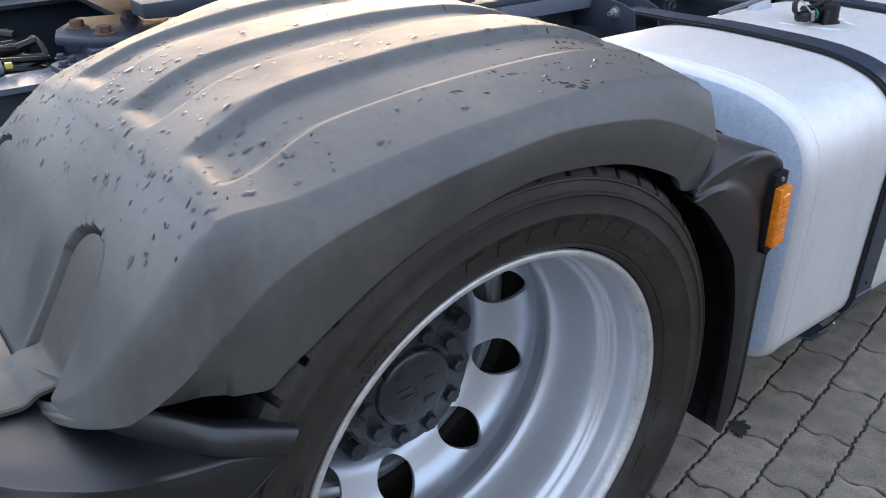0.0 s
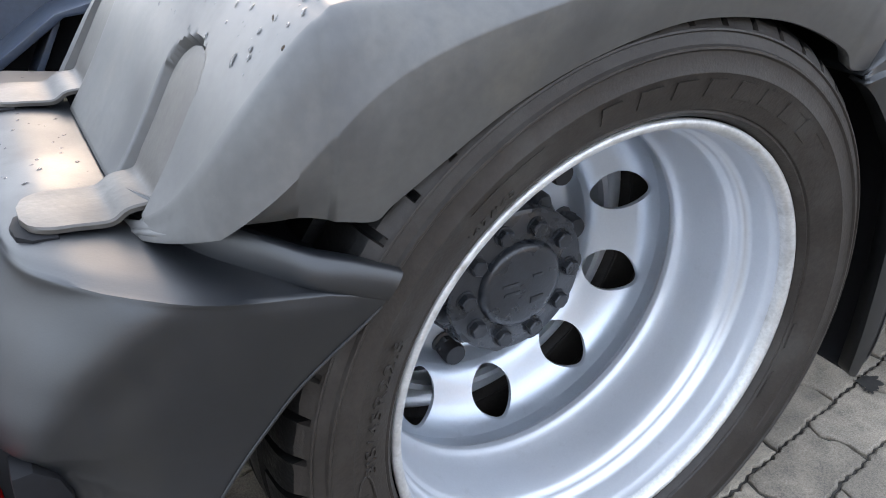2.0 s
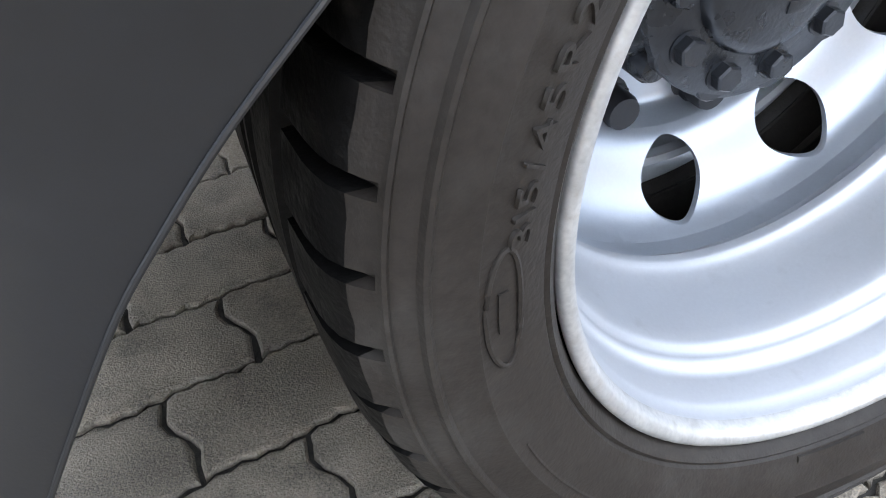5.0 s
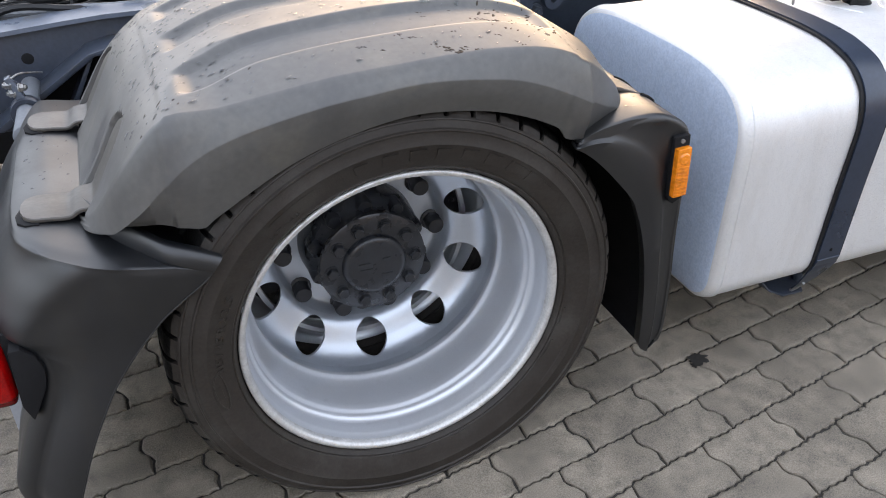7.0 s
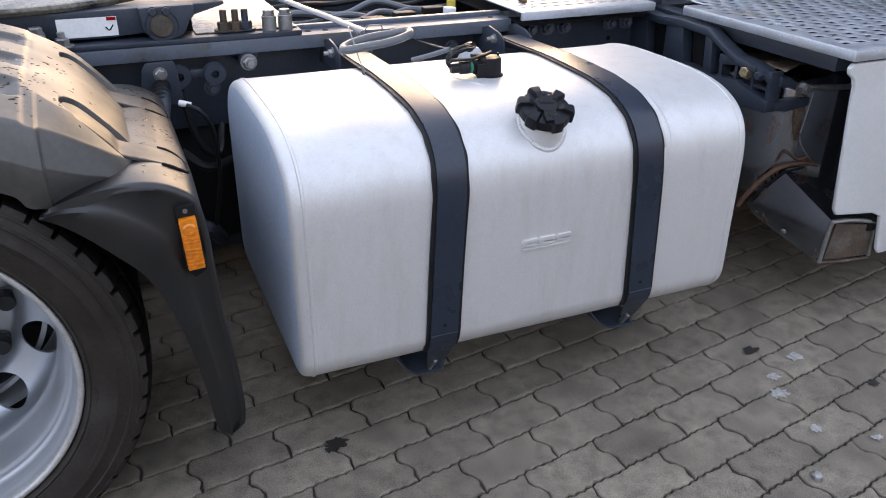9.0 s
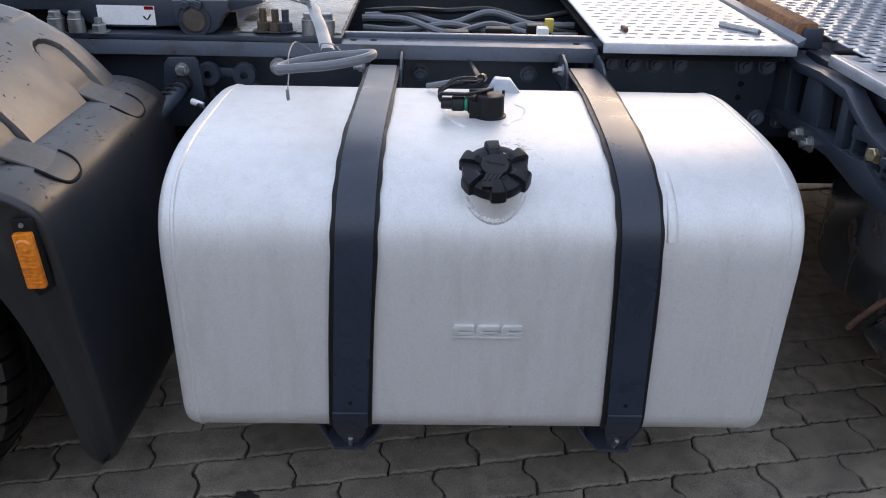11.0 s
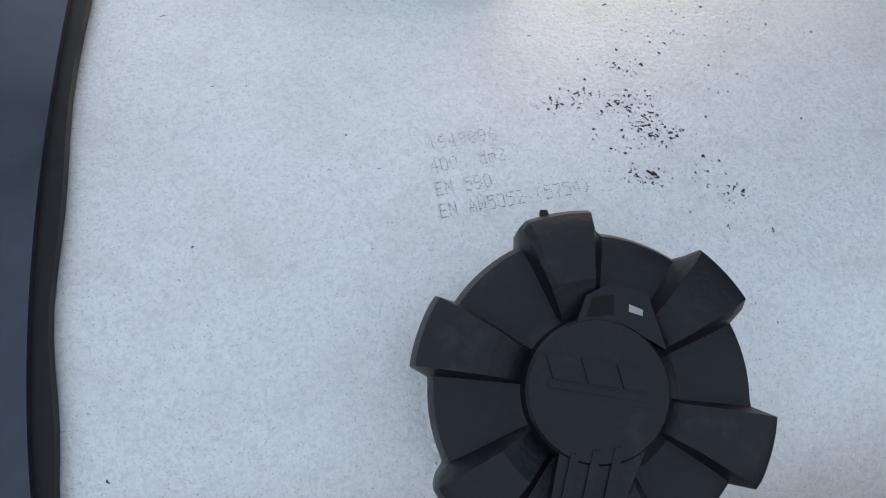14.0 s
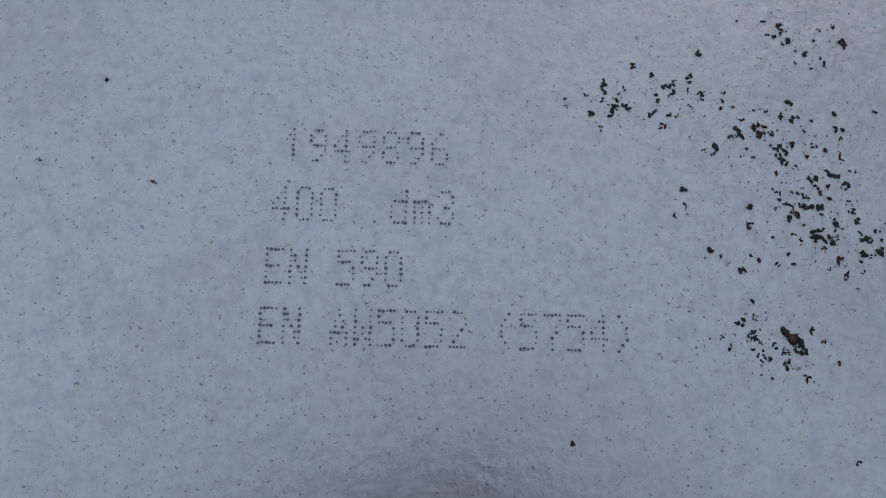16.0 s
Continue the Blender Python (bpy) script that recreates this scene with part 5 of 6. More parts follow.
# axle suspension under the rail, itself unseen, added to keep the gap dark
part("air_spring", turned([(0.0, 0.0), (0.12, 0.0), (0.135, 0.03), (0.13, 0.10), (0.145, 0.16), (0.14, 0.30), (0.12, 0.36), (0.0, 0.36)], (0.66, 1.03, 0.175), (0, 0, 1), 40), M_RUBBER, frame_, "black air spring shape added to keep the gap dark", 50)
part("spring_arm", box(-0.05, 0.85, 0.96, 1.10, 0.115, 0.18, 0.02), M_CHASSIS, frame_, "dark trailing arm")
part("axle_tube", turned([(0.09, 0.0), (0.09, 1.0)], (0.0, 0.60, 0.40), (0, 1, 0), 32), M_CHASSIS, frame_, "dark axle tube")
part("anti_roll_bar", tube([(0.30, 0.95, 0.30), (0.55, 0.86, 0.27), (0.63, 0.82, 0.25), (0.66, 0.86, 0.20)], 0.022, 10, 20), M_CHASSIS, frame_)
part("air_hose", tube([(0.60, 0.80, 0.66), (0.63, 0.79, 0.52), (0.68, 0.80, 0.48), (0.70, 0.84, 0.55)], 0.010, 8, 24), M_CABLE, frame_)
part("air_hose", tube([(0.58, 0.79, 0.50), (0.64, 0.77, 0.455), (0.72, 0.80, 0.46)], 0.012, 8, 20), M_CABLE, frame_)

# mudguard bracket
gb = thing("mudguard_bracket", "dark steel bracket with a tube holding the mudguard", "bracket", at=(0.55, 0.75, 0.66))
part("plate", prism([(0.500, 0.640), (0.510, 0.735), (0.522, 0.750), (0.585, 0.752), (0.592, 0.742), (0.600, 0.655), (0.588, 0.640)], "y", 0.745, 0.753, 0.002), M_CHASSIS, gb)
part("bolt", bolt((0.553, 0.745, 0.722), (0, -1, 0), 0.024, 0.016, 0.017, 0.01), M_STEEL, gb)
part("spacer", box(0.52, 0.58, 0.75, 0.885, 0.64, 0.70, 0.004), M_CHASSIS, gb)
part("tube", tube([(0.552, 0.76, 0.690), (0.545, 0.66, 0.672), (0.520, 0.50, 0.648), (0.50, 0.20, 0.63)], 0.018, 16, 16), M_CHASSIS, gb)
for k in range(5):
    part("sleeve_ring", turned([(0.018, 0), (0.0225, 0.002), (0.0225, 0.010), (0.018, 0.012)], (0.5505 - 0.004 * k, 0.740 - 0.022 * k, 0.6865 - 0.004 * k), (0.15, 1, 0.18), 18), M_RUBBER, gb)
part("cable", tube([(0.60, 0.68, 0.655), (0.63, 0.66, 0.640), (0.655, 0.67, 0.58), (0.66, 0.70, 0.45), (0.64, 0.74, 0.30)], 0.006, 8, 24), M_CABLE, gb)
part("white_plug", turned([(0, 0), (0.007, 0), (0.008, 0.004), (0.007, 0.030), (0, 0.031)], (0.582, 0.690, 0.661), (1, -0.25, -0.25), 12), M_WHITE, gb, "white cable plug")

# fifth wheel coupling and its base
fifth = thing("fifth_wheel_coupling", "greasy fifth wheel coupling on a bolted base plate", "coupling", at=(0.4, 1.28, 0.78))
part("base_plate", box(-0.05, 0.93, 0.800, 1.76, 0.7785, 0.792, 0.003), M_CHASSIS, fifth)
part("base_top", box(0.66, 0.925, 0.835, 1.72, 0.792, 0.796, 0.001), M_GREASE, fifth, "wet greasy plate top")
part("side_bracket", prism([(-0.10, 0.842), (0.05, 0.835), (0.22, 0.838), (0.28, 0.823), (0.338, 0.800), (0.45, 0.800), (0.53, 0.806), (0.62, 0.806), (0.66, 0.842), (0.74, 0.864), (0.74, 0.872), (0.50, 0.868), (0.30, 0.866), (0.05, 0.870), (-0.10, 0.868)], "y", 0.835, 0.90, 0.005), M_CHASSIS, fifth, "cast side bracket")
# dark strip put in for the shade between bracket and base plate
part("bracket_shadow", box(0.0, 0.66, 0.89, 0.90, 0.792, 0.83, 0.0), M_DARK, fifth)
plate_pts = []
for k in range(40):
    a = 2 * math.pi * k / 40
    plate_pts.append((0.22 + 0.44 * math.cos(a), 1.28 + 0.47 * math.sin(a)))
part("top_plate", prism(plate_pts, "z", 0.866, 0.888, 0.010), M_GREASE, fifth, "worn greasy coupling plate", 50)
part("pivot_housing", prism([(0.527, 0.872), (0.533, 0.815), (0.552, 0.797), (0.583, 0.793), (0.615, 0.795), (0.632, 0.805), (0.646, 0.834), (0.66, 0.846), (0.66, 0.874)], "y", 0.805, 0.845, 0.006), M_CHASSIS, fifth)
part("pivot_pin", turned([(0.0, 0.006), (0.026, 0.006), (0.029, 0.0)], (0.578, 0.806, 0.826), (0, -1, 0), 28), M_RUSTDARK, fifth, "rusty pivot pin")
for x in (0.560, 0.592):
    part("pivot_bolt", bolt((x, 0.806, 0.862), (0, -1, 0), 0.018, 0.011, 0.012, 0), M_CHASSIS, fifth)
part("pivot_collar", turned([(0.030, 0.0), (0.038, 0.0), (0.040, 0.003), (0.040, 0.0), (0.040, -0.004)], (0.578, 0.8055, 0.826), (0, -1, 0), 32), M_CHASSIS, fifth)
part("sticker", box(0.338, 0.476, 0.8335, 0.8345, 0.806, 0.852, 0.0), M_WHITE, fifth, "scuffed white sticker with a red corner")
part("sticker_edge", box(0.452, 0.474, 0.8328, 0.8336, 0.843, 0.851, 0.0), M_RED, fifth)
part("sticker_mark", tube([(0.448, 0.833, 0.828), (0.456, 0.833, 0.820), (0.466, 0.833, 0.832)], 0.0018, 6, 10), M_DARK, fifth)
for x in (0.245, 0.292):
    part("bolt_sleeve", turned([(0.020, 0.0), (0.020, 0.032), (0.018, 0.034), (0, 0.034)], (x, 0.812, 0.792), (0, 0, 1), 20), M_STEEL, fifth, "tall steel sleeve under a bolt head")
    part("bolt_head", bolt((x, 0.812, 0.826), (0, 0, 1), 0.028, 0.016, 0.018, 0), M_STEEL, fifth)
part("bolt_head", bolt((0.345, 0.812, 0.792), (0, 0, 1), 0.03, 0.02, 0.026, 0.014), M_STEEL, fifth)
for x in (0.850, 0.893):
    part("bolt_sleeve", turned([(0.019, 0.0), (0.019, 0.036), (0.017, 0.038), (0, 0.038)], (x, 0.83, 0.792), (0, 0, 1), 20), M_STEEL, fifth, "tall steel sleeve under a bolt head")
    part("bolt_head", bolt((x, 0.83, 0.830), (0, 0, 1), 0.026, 0.014, 0.017, 0), M_STEEL, fifth)
for x, z in ((0.735, 0.796), (0.765, 0.796), (0.79, 0.796)):
    part("stud", bolt((x, 0.845, z), (0, 0, 1), 0.03, 0.022, 0.026, 0.03), M_RUSTDARK if x < 0.78 else M_CHASSIS, fifth)
part("release_bar", tube([(0.60, 0.95, 0.880), (0.84, 0.78, 0.882), (0.90, 0.60, 0.880), (0.955, 0.325, 0.876)], 0.013, 8, 24, flat=0.35), M_PROFILE, fifth, "light grey release lever")
part("release_bolt", bolt((0.853, 0.745, 0.885), (0, 0, 1), 0.022, 0.014, 0.016, 0.008), M_STEEL, fifth)
loop = []
for k in range(40):
    a = 2 * math.pi * k / 40
    c, s = math.cos(a), math.sin(a)
    loop.append((0.960 + 0.078 * (abs(c) ** 0.75) * (1 if c > 0 else -1) + 0.020 * s, 0.262 + 0.042 * (abs(s) ** 0.85) * (1 if s > 0 else -1) + 0.012 * c, 0.871 + 0.008 * c))
part("handle_loop", tube(loop, 0.0085, 10, closed=True), M_HOSE, fifth, "grey sleeved handle loop")
part("seal_wire", tube([(0.93, 0.30, 0.879), (0.905, 0.28, 0.900), (0.898, 0.24, 0.889), (0.900, 0.215, 0.862), (0.901, 0.185, 0.838)], 0.0013, 6, 24), M_STEEL, fifth, "thin wire with a crimped end")
part("wire_crimp", turned([(0, 0), (0.0022, 0), (0.0030, 0.004), (0.0030, 0.018), (0, 0.020)], (0.902, 0.180, 0.823), (-0.05, 0.12, 1), 8), M_STEEL, fifth)
part("seal_wire", tube([(0.945, 0.305, 0.880), (0.95, 0.285, 0.897), (0.972, 0.275, 0.898), (0.982, 0.290, 0.884)], 0.0013, 6, 18), M_STEEL, fifth)

# rear coupling mount with rusty bolts, cables beside it
mount = thing("rear_mount_plate", "grey steel mounting plate with rusty bolts behind the mudguard", "bracket", at=(-0.2, 1.0, 0.78))
part("plate", prism([(-0.218, 0.980), (-0.200, 1.040), (-0.140, 1.128), (0.0, 1.10), (0.06, 1.10), (0.06, 0.88), (-0.10, 0.885), (-0.17, 0.925)], "z", 0.785, 0.803, 0.006), M_CHASSIS, mount)
part("edge_plate", prism([(-0.250, 0.905), (-0.247, 0.850), (-0.10, 0.860), (-0.10, 0.93), (-0.20, 0.955)], "z", 0.762, 0.774, 0.003), M_CHASSIS, mount)
part("spacer", box(-0.18, 0.04, 0.90, 1.08, 0.752, 0.787, 0.004), M_CHASSIS, mount)
for x, y, m in ((-0.164, 1.024, M_RUST), (-0.140, 0.945, M_RUST), (-0.055, 1.054, M_CHASSIS)):
    part("bolt", bolt((x, y, 0.803), (0, 0, 1), 0.022, 0.016, 0.020, 0), m, mount, "rusty bolt" if m is M_RUST else "")
for x, y in ((-0.225, 0.93), (-0.215, 0.90), (-0.235, 0.875), (-0.185, 0.885)):
    part("bolt", bolt((x, y, 0.774), (0, 0, 1), 0.012, 0.009, 0.010, 0), M_CHASSIS, mount)
part("plug", turned([(0, 0), (0.009, 0), (0.009, 0.03), (0.012, 0.032), (0.012, 0.045), (0, 0.046)], (-0.36, 0.96, 0.765), (1, -0.1, 0.05), 14), M_HOSE, mount)
part("tag", box(-0.312, -0.300, 0.945, 0.957, 0.766, 0.776, 0.002), M_YELLOW, mount, "yellow cable tag")
# tail bracket and tube under the rear rail
part("tail_arm", prism([(-0.670, 0.548), (-0.453, 0.690), (-0.400, 0.702), (-0.300, 0.702), (-0.300, 0.694), (-0.440, 0.684), (-0.660, 0.538)], "y", 0.790, 0.882, 0.002), M_CHASSIS, mount, "dark diagonal brace")
part("tail_strut", prism([(-0.520, 0.560), (-0.455, 0.676), (-0.446, 0.676), (-0.508, 0.560)], "y", 0.80, 0.87, 0.001), M_CHASSIS, mount)
part("tail_strut", prism([(-0.670, 0.536), (-0.38, 0.536), (-0.38, 0.546), (-0.670, 0.548)], "y", 0.80, 0.88, 0.001), M_CHASSIS, mount)
# dark sheet in the brace's opening stands in for the shade there
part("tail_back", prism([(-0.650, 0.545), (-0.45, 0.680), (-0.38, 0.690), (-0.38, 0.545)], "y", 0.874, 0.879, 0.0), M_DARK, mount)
part("clamp_bolt", bolt((-0.84, 0.60, 0.600), (0, -1, 0), 0.02, 0.014, 0.015, 0.008), M_STEEL, mount)
part("cross_tube", tube([(-0.83, 0.30, 0.550), (-0.82, 0.62, 0.552), (-0.82, 0.90, 0.552)], 0.026, 18, 8), M_CHASSIS, mount)

# tube and clamp that carry the rear mudguard section
part("guard_tube", turned([(0.0, 0.0), (0.019, 0.0), (0.021, 0.002), (0.021, 0.33)], (-0.590, 0.555, 0.620), (0, 1, -0.04), 24), M_HOSE, mount, "grey support tube", 50)
part("tube_clamp", turned([(0.0225, 0.0), (0.031, 0.0), (0.033, 0.003), (0.033, 0.027), (0.031, 0.030), (0.0225, 0.030)], (-0.590, 0.685, 0.615), (0, 1, -0.04), 32), M_CHASSIS, mount, "dark steel tube clamp", 50)
part("clamp_ear", prism([(-0.602, 0.636), (-0.584, 0.640), (-0.594, 0.672), (-0.606, 0.694), (-0.616, 0.690), (-0.607, 0.668)], "y", 0.690, 0.712, 0.0015), M_PROFILE, mount)
for p, d in (((-0.608, 0.698, 0.676), (-1, -0.4, 0.15)), ((-0.604, 0.698, 0.658), (-1, -0.4, 0.15)), ((-0.592, 0.698, 0.668), (1, -0.4, 0.1))):
    part("clamp_bolt", bolt(p, d, 0.015, 0.011, 0.010, 0.004), M_STEEL, mount, "bright zinc bolt")
part("clamp_wire", tube([(-0.604, 0.70, 0.688), (-0.588, 0.72, 0.690), (-0.568, 0.76, 0.676), (-0.552, 0.79, 0.664)], 0.0022, 6, 20), M_STEEL, mount)

loom = thing("cable_loom", "bundle of black cables and air lines between the rails", "cables", at=(0.3, 1.1, 0.70))
rnd = random.Random(5)
for k in range(16):
    y, z = 1.00 + rnd.uniform(0, 0.45), 0.66 + rnd.uniform(0, 0.07)
    pts = [(0.94 + i * 0.13, y + rnd.uniform(-0.05, 0.05), z + rnd.uniform(-0.02, 0.03)) for i in range(6)]
    part("cable", tube(pts, rnd.choice((0.005, 0.007, 0.010)), 8, 40), M_CABLE if k % 5 else M_HOSE, loom)
for k in range(3):
    x = 1.18 + 0.12 * k
    part("connector", box(x, x + 0.07, 1.04 + 0.05 * k, 1.08 + 0.05 * k, 0.735, 0.76, 0.004), M_RUBBER, loom)
part("tag", box(1.455, 1.478, 1.03, 1.05, 0.765, 0.80, 0.002), M_YELLOW, loom, "yellow cable tag")
part("white_clip", box(1.43, 1.46, 0.985, 1.02, 0.755, 0.785, 0.003), M_WHITE, loom)
for k in range(70):
    y = 0.97 + rnd.uniform(0, 0.42)
    z = 0.735 + rnd.uniform(-0.06, 0.035) - (y - 0.97) * 0.08
    pts = [(-1.35 + i * 0.125, y + rnd.uniform(-0.030, 0.030), z - 0.06 * max(0.0, -0.55 - (-1.35 + i * 0.125)) + rnd.uniform(-0.020, 0.022)) for i in range(10)]
    part("cable", tube(pts, rnd.choice((0.003, 0.004, 0.0045, 0.006, 0.008)), 6, 50), M_CABLE if k % 23 else M_HOSE, loom)
for k in range(3):
    pts = [(-0.55 + 0.12 * k + 0.06 * math.cos(q), 1.02 + 0.05 * k + 0.05 * math.sin(q), 0.775 + 0.012 * math.sin(q * 2)) for q in (0.3, 1.2, 2.1, 3.0, 3.9, 4.8, 5.7)]
    part("cable_loop", tube(pts, 0.009, 8, 40), M_CABLE, loom)
part("corrugated_hose", tube([(-0.95 + 0.01 * i, 0.955 + 0.03 * math.sin(i * 0.06), 0.745 + (0.0006 if i % 2 else -0.0006)) for i in range(70)], 0.011, 8), M_HOSE, loom, "grey corrugated hose")
for k in range(5):
    x = -0.95 + 0.24 * k
    part("cable_tie", tube([(x, 1.0, 0.742), (x + 0.004, 1.05, 0.775), (x + 0.006, 1.14, 0.772), (x + 0.004, 1.2, 0.735)], 0.005, 6, 12), M_RUBBER, loom)


# ---- catwalk, skirt and silencer ahead of the tank ----
def slotted(x0, x1, y0, y1, nx, ny, holes):
    """A sheet of small cells with the given cells left open."""
    bm = bmesh.new()
    vs = [[bm.verts.new((x0 + (x1 - x0) * i / nx, y0 + (y1 - y0) * j / ny, 0)) for j in range(ny + 1)] for i in range(nx + 1)]
    for i in range(nx):
        for j in range(ny):
            if not holes(i, j):
                bm.faces.new((vs[i][j], vs[i + 1][j], vs[i + 1][j + 1], vs[i][j + 1]))
    return bm


walk1 = thing("catwalk_plate", "bright aluminium catwalk plate with pressed slots", "catwalk", at=(1.8, 1.1, 0.80))
bm = slotted(1.556, 2.02, 0.744, 1.62, 58, 84, lambda i, j: 3 <= i < 55 and 2 < j < 80 and j % 4 == 1 and (i + 2 * (j // 4 % 2)) % 5 in (0, 1, 2))
bmesh.ops.translate(bm, verts=bm.verts, vec=(0, 0, 0.806))
solid(part("sheet", bm, M_ALU, walk1, "bright slotted sheet"), 0.004)
part("edge_lip", box(1.556, 2.02, 0.735, 0.746, 0.782, 0.807, 0.004), M_ALU, walk1)
# dark sheet below the slots stands in for the shade under the plate
part("under_tray", box(1.57, 2.01, 0.77, 1.62, 0.760, 0.768, 0.001), M_DARK, walk1)
part("latch", tube([(1.90, 0.95, 0.812), (1.97, 0.86, 0.812)], 0.008, 8), M_STEEL, walk1)
part("latch", box(1.628, 1.640, 0.86, 0.90, 0.807, 0.816, 0.002), M_RUST, walk1)
part("edge_gutter", prism([(2.025, 0.790), (2.060, 0.790), (2.065, 0.812), (2.045, 0.800), (2.030, 0.812)], "y", 0.80, 1.62, 0.002), M_PROFILE, walk1, "grey gutter profile")
part("rusty_bracket", prism([(2.06, 0.775), (2.13, 0.775), (2.12, 0.835), (2.07, 0.835)], "y", 0.87, 1.30, 0.005), M_RUST2, walk1, "rusty steel bracket")
part("bracket_cap", prism([(2.075, 0.775), (2.135, 0.775), (2.13, 0.825), (2.085, 0.825)], "y", 0.855, 0.872, 0.004), M_CHASSIS, walk1)

walk2 = thing("step_plate", "aluminium step plate with raised slots beside the cab", "catwalk", at=(2.6, 0.7, 0.80))
bm = slotted(2.072, 3.05, 0.03, 1.5, 96, 70, lambda i, j: (i < 7 and j >= 30) or i > 2 and j > 1 and j % 2 == 1 and (i + 2 * (j // 2 % 2)) % 5 in (0, 1, 2))
bmesh.ops.translate(bm, verts=bm.verts, vec=(0, 0, 0.806))
solid(part("sheet", bm, M_ALU, walk2, "slotted aluminium sheet"), 0.004)
part("edge_rail", box(2.058, 2.074, 0.022, 0.655, 0.782, 0.809, 0.005), M_ALU, walk2)
part("edge_rail", box(2.058, 3.05, 0.014, 0.030, 0.782, 0.809, 0.005), M_ALU, walk2)
# shade below the step plate, put in as a dark sheet
part("under_tray", box(2.150, 3.05, 0.05, 1.5, 0.758, 0.766, 0.001), M_DARK, walk2)
part("under_beam", box(2.10, 2.16, 0.10, 1.4, 0.735, 0.772, 0.004), M_CHASSIS, walk2)

# unseen cab, added as a plain box to block sky light
cab = thing("cab", "plain box for the unseen cab, added to block sky light", "cab", at=(3.8, 1.2, 0.9))
part("cab_shell", box(2.80, 5.0, 0.03, 2.50, 0.98, 3.5, 0.08), M_CAB, cab, "", 60)
# unseen dark box, added so that less light reaches the ground here
part("underbody", box(2.85, 4.9, 0.42, 2.42, 0.06, 0.97, 0.04), M_DARK, cab, "unseen dark box added under the cab to block light")

skirt = thing("side_skirt", "silver grey painted side skirt panel with rounded corners", "panel", at=(2.6, 0.05, 0.36))
sk = [(2.075, 0.775), (2.066, 0.764), (2.070, 0.748), (2.088, 0.735), (2.096, 0.715), (2.098, 0.68), (2.118, 0.50), (2.130, 0.385), (2.142, 0.367), (2.280, 0.350), (2.312, 0.334), (2.334, 0.228), (2.346, 0.215), (3.3, 0.215), (3.3, 0.775)]
part("panel", prism(sk, "y", 0.028, 0.040, 0.004), M_PANEL, skirt, "", 60)
# plain dark block filling the space behind the skirt panel
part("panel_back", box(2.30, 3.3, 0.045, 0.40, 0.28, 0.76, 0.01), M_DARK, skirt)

silencer = thing("exhaust_silencer", "heat-stained stainless exhaust silencer with rusty seams", "exhaust", at=(2.3, 0.35, 0.2))
SIL = [(2.78, 0.20), (2.33, 0.20), (2.23, 0.215), (2.16, 0.245), (2.115, 0.30), (2.090, 0.37), (2.085, 0.45), (2.10, 0.55), (2.14, 0.64), (2.23, 0.70), (2.78, 0.70)]
sil = [(p.x, p.y) for p in smooth_path([(x, y, 0) for x, y in SIL], 60)]
part("body", prism(sil, "z", 0.330, 0.655, 0.014), M_SILENCER, silencer, "stained stainless body", 40)


part("top_rim", tube([(x, y, 0.655) for x, y in sil[4:-4]], 0.008, 8), M_STEEL, silencer, "bright rolled rim round the top")
crease = random.Random(21)
foil = [[(2.12 + 0.022 * i + crease.uniform(-0.004, 0.004), 0.27 + 0.028 * j + crease.uniform(-0.004, 0.004), 0.690 + 0.016 * math.sin(i * 0.5) + crease.uniform(-0.007, 0.007)) for j in range(14)] for i in range(26)]
solid(part("heat_foil", grid(foil), M_HEAT, silencer, "crumpled dark heat-shield foil", 20), 0.0015)


def sil_y(x):
    return lerp([(2.09, 0.37), (2.115, 0.30), (2.16, 0.245), (2.23, 0.215), (2.33, 0.20), (2.6, 0.20)], x)


def duct(back, front):
    return cap_ends(grid([back, [tuple(a * 0.5 + b * 0.5 for a, b in zip(p, q)) for p, q in zip(back, front)], front], False, True), 3, len(back))


part("outlet_duct", bevel(duct([(2.085, 0.285, 0.308), (2.150, 0.240, 0.415), (2.36, 0.240, 0.400), (2.36, 0.290, 0.250), (2.110, 0.280, 0.270)], [(2.166, 0.067, 0.270), (2.172, 0.063, 0.332), (2.330, 0.056, 0.306), (2.345, 0.060, 0.190), (2.160, 0.069, 0.205)]), 0.009, 3), M_SILENCER, silencer, "folded dark stainless outlet duct", 50)
part("outlet_mouth", bevel(duct([(2.178, 0.070, 0.214), (2.186, 0.062, 0.322), (2.322, 0.056, 0.298), (2.334, 0.060, 0.200)], [(2.178, 0.0635, 0.214), (2.186, 0.0555, 0.322), (2.322, 0.0505, 0.298), (2.334, 0.0545, 0.200)]), 0.001), M_RUSTDARK, silencer, "rust-brown inside of the outlet")
part("outlet_lip", tube([(2.163, 0.064, 0.205), (2.169, 0.059, 0.318), (2.180, 0.055, 0.331), (2.250, 0.052, 0.325), (2.318, 0.050, 0.308), (2.330, 0.050, 0.296), (2.340, 0.054, 0.200)], 0.0060, 8, 48), M_STEEL, silencer, "bright outlet lip")
part("outlet_edge", tube([(2.163, 0.064, 0.205), (2.250, 0.062, 0.194), (2.340, 0.054, 0.192)], 0.0045, 8, 20), M_HEAT, silencer, "scorched lower lip")
part("rust_collar", tube([(2.070, 0.305, 0.296), (2.082, 0.290, 0.335), (2.108, 0.272, 0.382), (2.140, 0.250, 0.422), (2.190, 0.232, 0.437), (2.245, 0.216, 0.430)], 0.0115, 8, 30, flat=0.6), M_RUST, silencer, "rusty collar above the duct")
